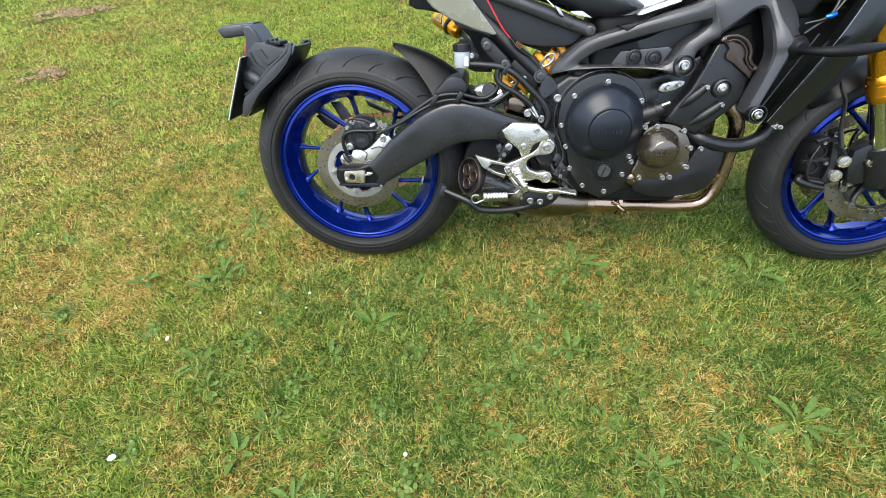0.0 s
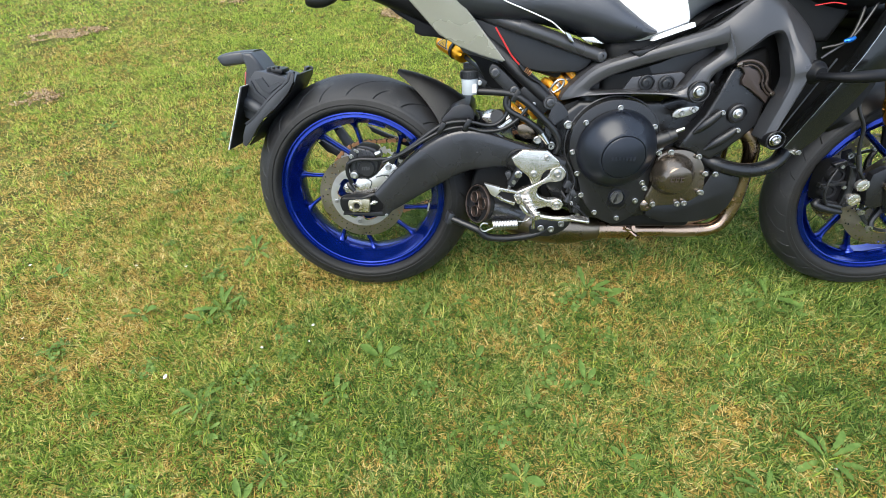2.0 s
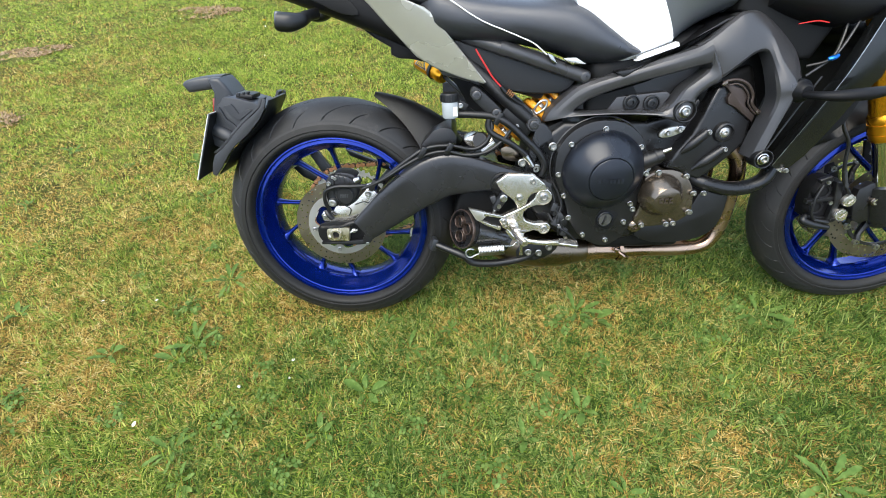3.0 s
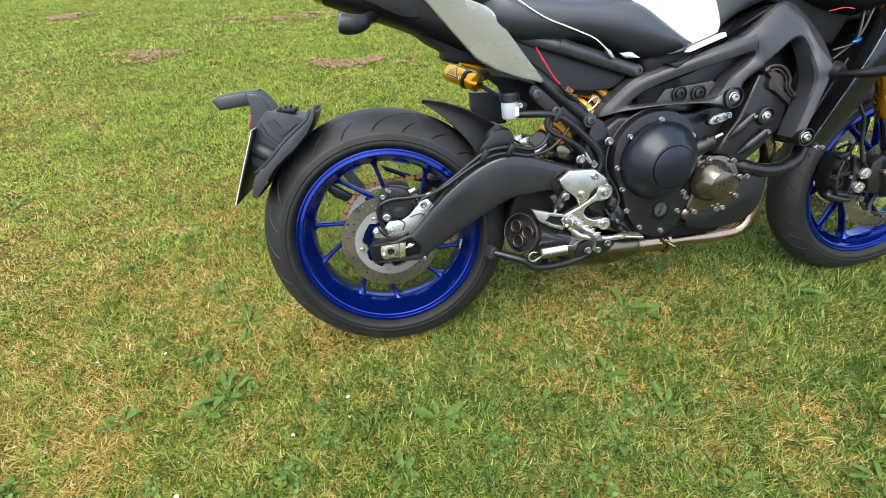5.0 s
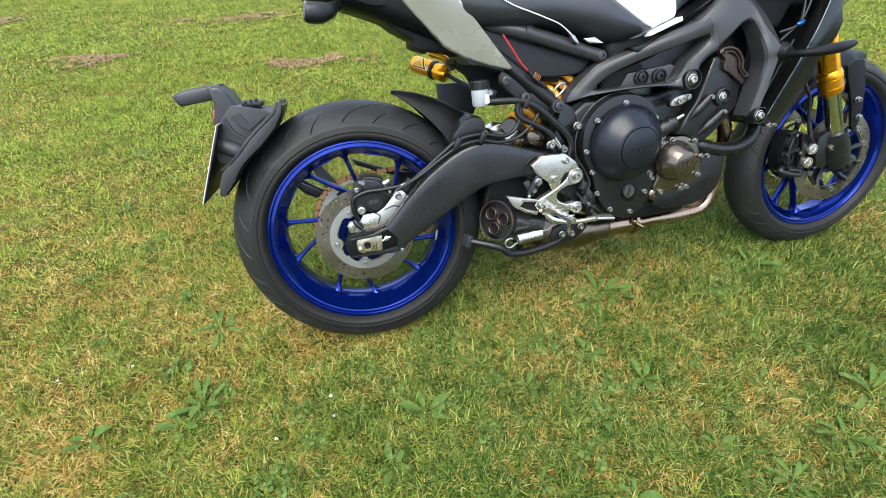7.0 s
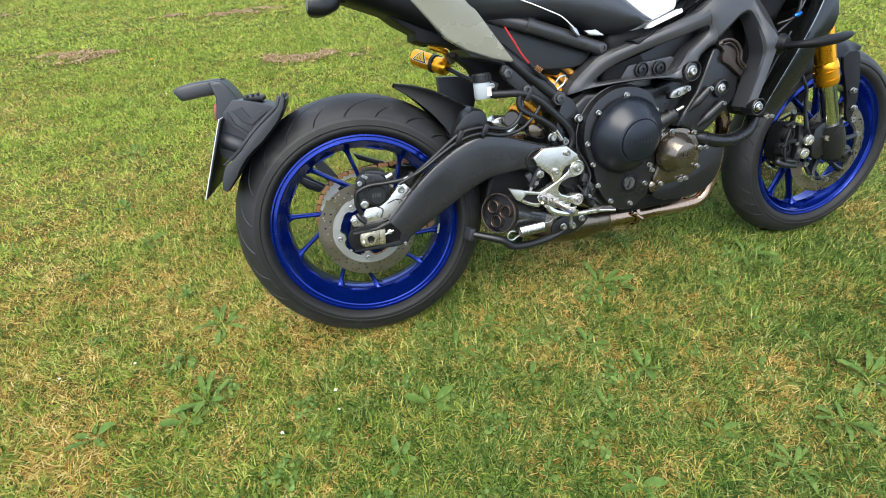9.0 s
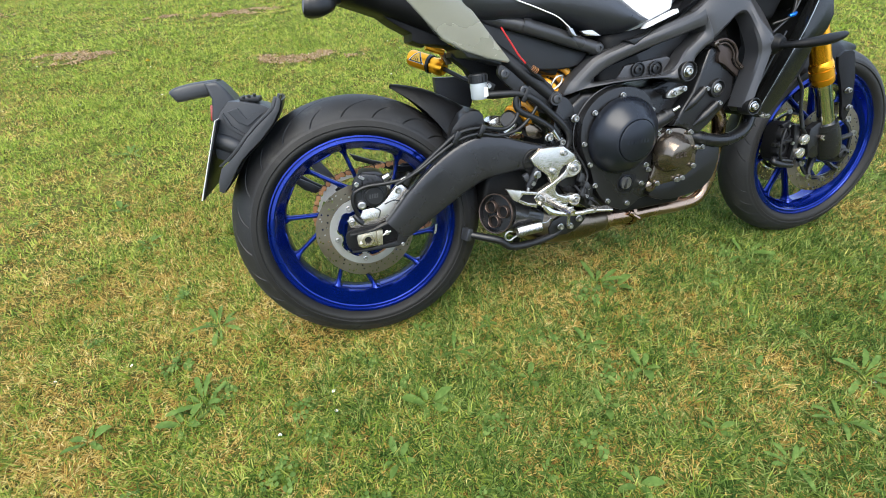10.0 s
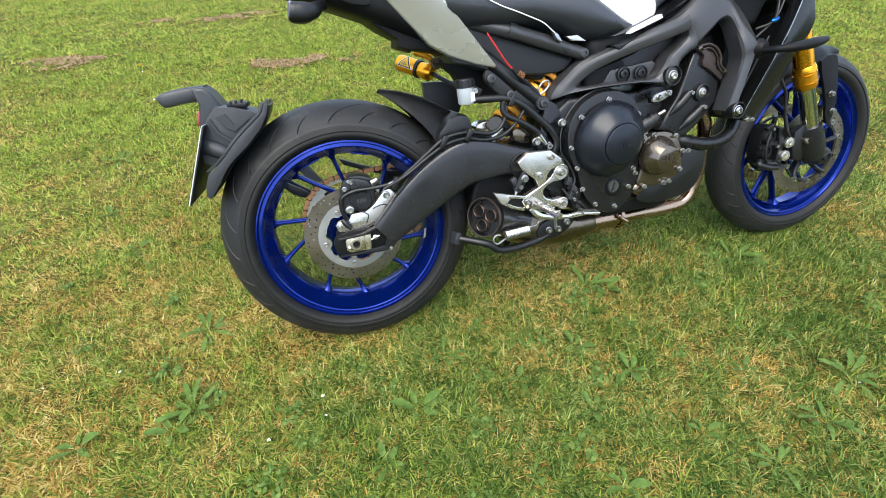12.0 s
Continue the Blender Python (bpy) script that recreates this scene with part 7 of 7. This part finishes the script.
def clover(seed, stalks, size):
    """A clump of stalked leaves, each of three round leaflets."""
    r3 = random.Random(seed)
    weed = new("weed")
    for k in range(stalks):
        b = bmesh.new()
        q, high = size * r3.uniform(0.13, 0.20), size * r3.uniform(0.3, 0.8)
        for j in range(3):
            a = radians(120 * j)
            rim = []
            for i in range(7):
                c = radians(-150 + 50 * i)
                rr = q * (0.62 if i in (0, 6) else 1.0)
                x, y = q + rr * math.cos(c), rr * math.sin(c)
                rim.append(b.verts.new((x * math.cos(a) - y * math.sin(a), x * math.sin(a) + y * math.cos(a), high - 0.12 * x)))
            b.faces.new(rim)
        tube([(0, 0, 0), (0, 0, high)], 0.0008, n=4, per=1, bm=b)
        o = part("leaf", b, WEED, weed, sharp=80)
        at, out_ = r3.uniform(0, 6.28), size * r3.uniform(0.1, 0.95)
        o.matrix_basis = pose(out_ * math.cos(at), out_ * math.sin(at), 0.001, r3.uniform(-25, 25), r3.uniform(-25, 25), r3.uniform(0, 360))
    return weed


kinds = [rosette(3, 8, 0.048, 0.21, 0.0), clover(5, 14, 0.032), rosette(8, 10, 0.070, 0.15, 0.5), rosette(12, 9, 0.034, 0.20, 0.3)]
LABELS = ["broad-leaved green plantain rosette in the lawn", "low green clover clump growing in the lawn", "large green dandelion rosette in the lawn", "small leafy weed growing in the lawn"]
spots = [(-0.79, 0.60, 2), (-0.48, 0.08, 2), (0.175, -0.22, 2), (1.23, -0.11, 2), (1.27, -0.17, 0), (1.155, -0.60, 2), (-0.96, 0.90, 0), (0.34, -0.36, 0), (-0.05, -0.18, 1), (-0.49, -0.19, 2), (0.54, -0.30, 0), (0.92, -0.505, 0), (0.43, -0.25, 1),
         (0.49, -0.49, 0), (-0.20, -0.37, 1), (-0.75, -0.22, 0), (0.80, -0.73, 2), (0.455, -0.675, 0), (0.20, -0.45, 1), (0.07, -0.36, 0), (-0.62, 0.26, 1), (0.69, -0.09, 2), (0.88, 0.07, 1), (-0.89, -0.45, 2), (-0.41, -0.52, 2), (-0.03, -0.48, 0),
         (-0.14, -0.68, 2), (-0.19, -0.76, 0), (0.99, -0.68, 2), (-0.47, -0.77, 1), (-1.16, -0.06, 0), (-1.68, 1.04, 0), (-1.59, 0.58, 0), (-1.29, 0.88, 1), (-0.44, -0.16, 1), (-0.53, -0.24, 0), (0.62, -0.14, 1), (0.74, -0.12, 0), (1.17, -0.07, 1),
         (-0.95, -0.38, 1), (-0.35, -0.60, 3), (0.28, -0.60, 3), (0.60, -0.55, 3), (0.10, -0.12, 3), (-0.30, 0.02, 3), (1.02, -0.35, 3), (-1.35, 0.30, 3), (-1.05, 1.45, 2), (-2.1, 1.9, 2), (1.45, -0.42, 3), (0.38, -0.22, 3), (-0.70, -0.58, 3),
         (0.02, -0.27, 1), (0.26, -0.31, 1), (0.72, -0.26, 1), (0.80, -0.40, 1), (0.55, -0.42, 1), (0.40, -0.57, 1), (0.14, -0.63, 1), (0.70, -0.62, 0), (-0.10, -0.58, 1), (-0.30, -0.45, 1), (-0.62, -0.42, 1), (-0.58, -0.05, 1), (1.05, -0.20, 1), (1.12, -0.44, 1),
         (-0.83, 0.12, 1), (-0.98, 0.45, 1), (0.90, -0.86, 1), (0.24, -0.80, 1)]
r4 = random.Random(4)
for i, (x, y, k) in enumerate(spots):
    ob = copy_thing(kinds[k], pose(x, y, float(relief(np.array([x]), np.array([y]))[0]) + 0.001, r4.uniform(-8, 8), r4.uniform(-8, 8), r4.uniform(0, 360)) @ Matrix.Scale(r4.uniform(0.75, 1.25), 4))
    tagged(ob, LABELS[k], "weed", "weeds in the lawn")
for k, o in enumerate(kinds):
    x, y = [(0.64, -0.42), (-0.25, -0.28), (-0.02, -0.86), (0.30, -0.15)][k]
    o.matrix_basis = pose(x, y, -0.010, 0, 0, 40 * k)
    tagged(o, LABELS[k], "weed", "weeds in the lawn")


def daisy():
    flower = new("daisy")
    b = bmesh.new()
    for k in range(14):
        a = 2 * math.pi * k / 14
        ca, sa = math.cos(a), math.sin(a)
        q = [(0.002, -0.001, 0), (0.0085, -0.0014, 0.0015), (0.0095, 0, 0.001), (0.0085, 0.0014, 0.0015), (0.002, 0.001, 0)]
        b.faces.new([b.verts.new((x * ca - y * sa, x * sa + y * ca, z + 0.030)) for x, y, z in q])
    part("petals", b, PETAL, flower, "small white petals")
    part("flower_heart", turned([(0, 0.0025), (0.002, 0.002), (0.003, 0)], (0, 0, 0.030), (0, 0, 1), n=8), POLLEN, flower)
    part("stem", tube([(0, 0, 0), (0.001, 0.001, 0.015), (0, 0, 0.030)], 0.0008, n=5, per=2), WEED, flower)
    return flower


d0 = daisy()
tagged(d0, "tiny white daisy standing in the grass", "daisy", "daisies in the lawn")
d0.matrix_basis = pose(-0.53, -0.45, -0.016, 12, -20, 0) @ Matrix.Scale(0.8, 4)
for x, y in [(-1.08, -0.34), (-0.99, -0.26), (-2.50, 1.36), (-0.16, -0.26), (1.16, -0.63), (-0.165, -0.32), (-1.31, -0.02), (0.22, -0.73), (-0.30, -0.34), (-0.90, -0.01), (-1.42, 2.20), (-0.70, -0.01), (-0.36, 1.92), (-1.30, 3.08), (-0.36, 2.19),
             (0.42, 2.2), (0.10, 3.4), (-0.60, 3.6), (0.55, 3.05), (-0.9, 2.55), (2.6, 1.6), (2.9, 2.0), (2.2, 1.2), (-2.8, 4.4), (-1.9, 5.6)] + [(r4.uniform(-4.2, 0.8) , r4.uniform(1.7, 6.0)) for k in range(46)]:
    copy_thing(d0, pose(x, y, float(relief(np.array([x]), np.array([y]))[0]), r4.uniform(-30, 30), r4.uniform(-30, 30), r4.uniform(0, 360)) @ Matrix.Scale(r4.uniform(0.45, 0.7), 4))
bloom = new("dandelion_flower")
b = bmesh.new()
for ring_, count_, high_ in ((0.016, 22, 0.002), (0.011, 16, 0.006), (0.006, 10, 0.009)):
    for k in range(count_):
        a = 2 * math.pi * k / count_ + ring_ * 40
        ca, sa = math.cos(a), math.sin(a)
        q = [(0.001, -0.001, 0), (ring_, -0.0016, high_), (ring_ + 0.001, 0.0016, high_), (0.001, 0.001, 0)]
        b.faces.new([b.verts.new((x * ca - y * sa, x * sa + y * ca, z + 0.035)) for x, y, z in q])
part("petals", b, POLLEN, bloom)
part("stem", tube([(0, 0, 0), (0.002, 0, 0.018), (0, 0, 0.036)], 0.0014, n=6, per=2), WEED, bloom)
bloom.matrix_basis = pose(-1.31, 3.09, -0.01, -20, 0, 0) @ Matrix.Scale(1.3, 4)
tagged(bloom, "single yellow dandelion flower in the lawn", "dandelion")
petal = part("fallen_petal", sweep([(-0.009, 0, 0), (-0.003, 0, 0.0015), (0.004, 0, 0.002), (0.010, 0, 0)], [(0.001, 0.002), (0.0012, 0.0065), (0.0012, 0.0065), (0.001, 0.003)], n=8), PETAL)
petal.matrix_basis = pose(-0.49, -0.80, 0.012, 10, 8, 30)
tagged(petal, "single white petal fallen on the grass", "petal")
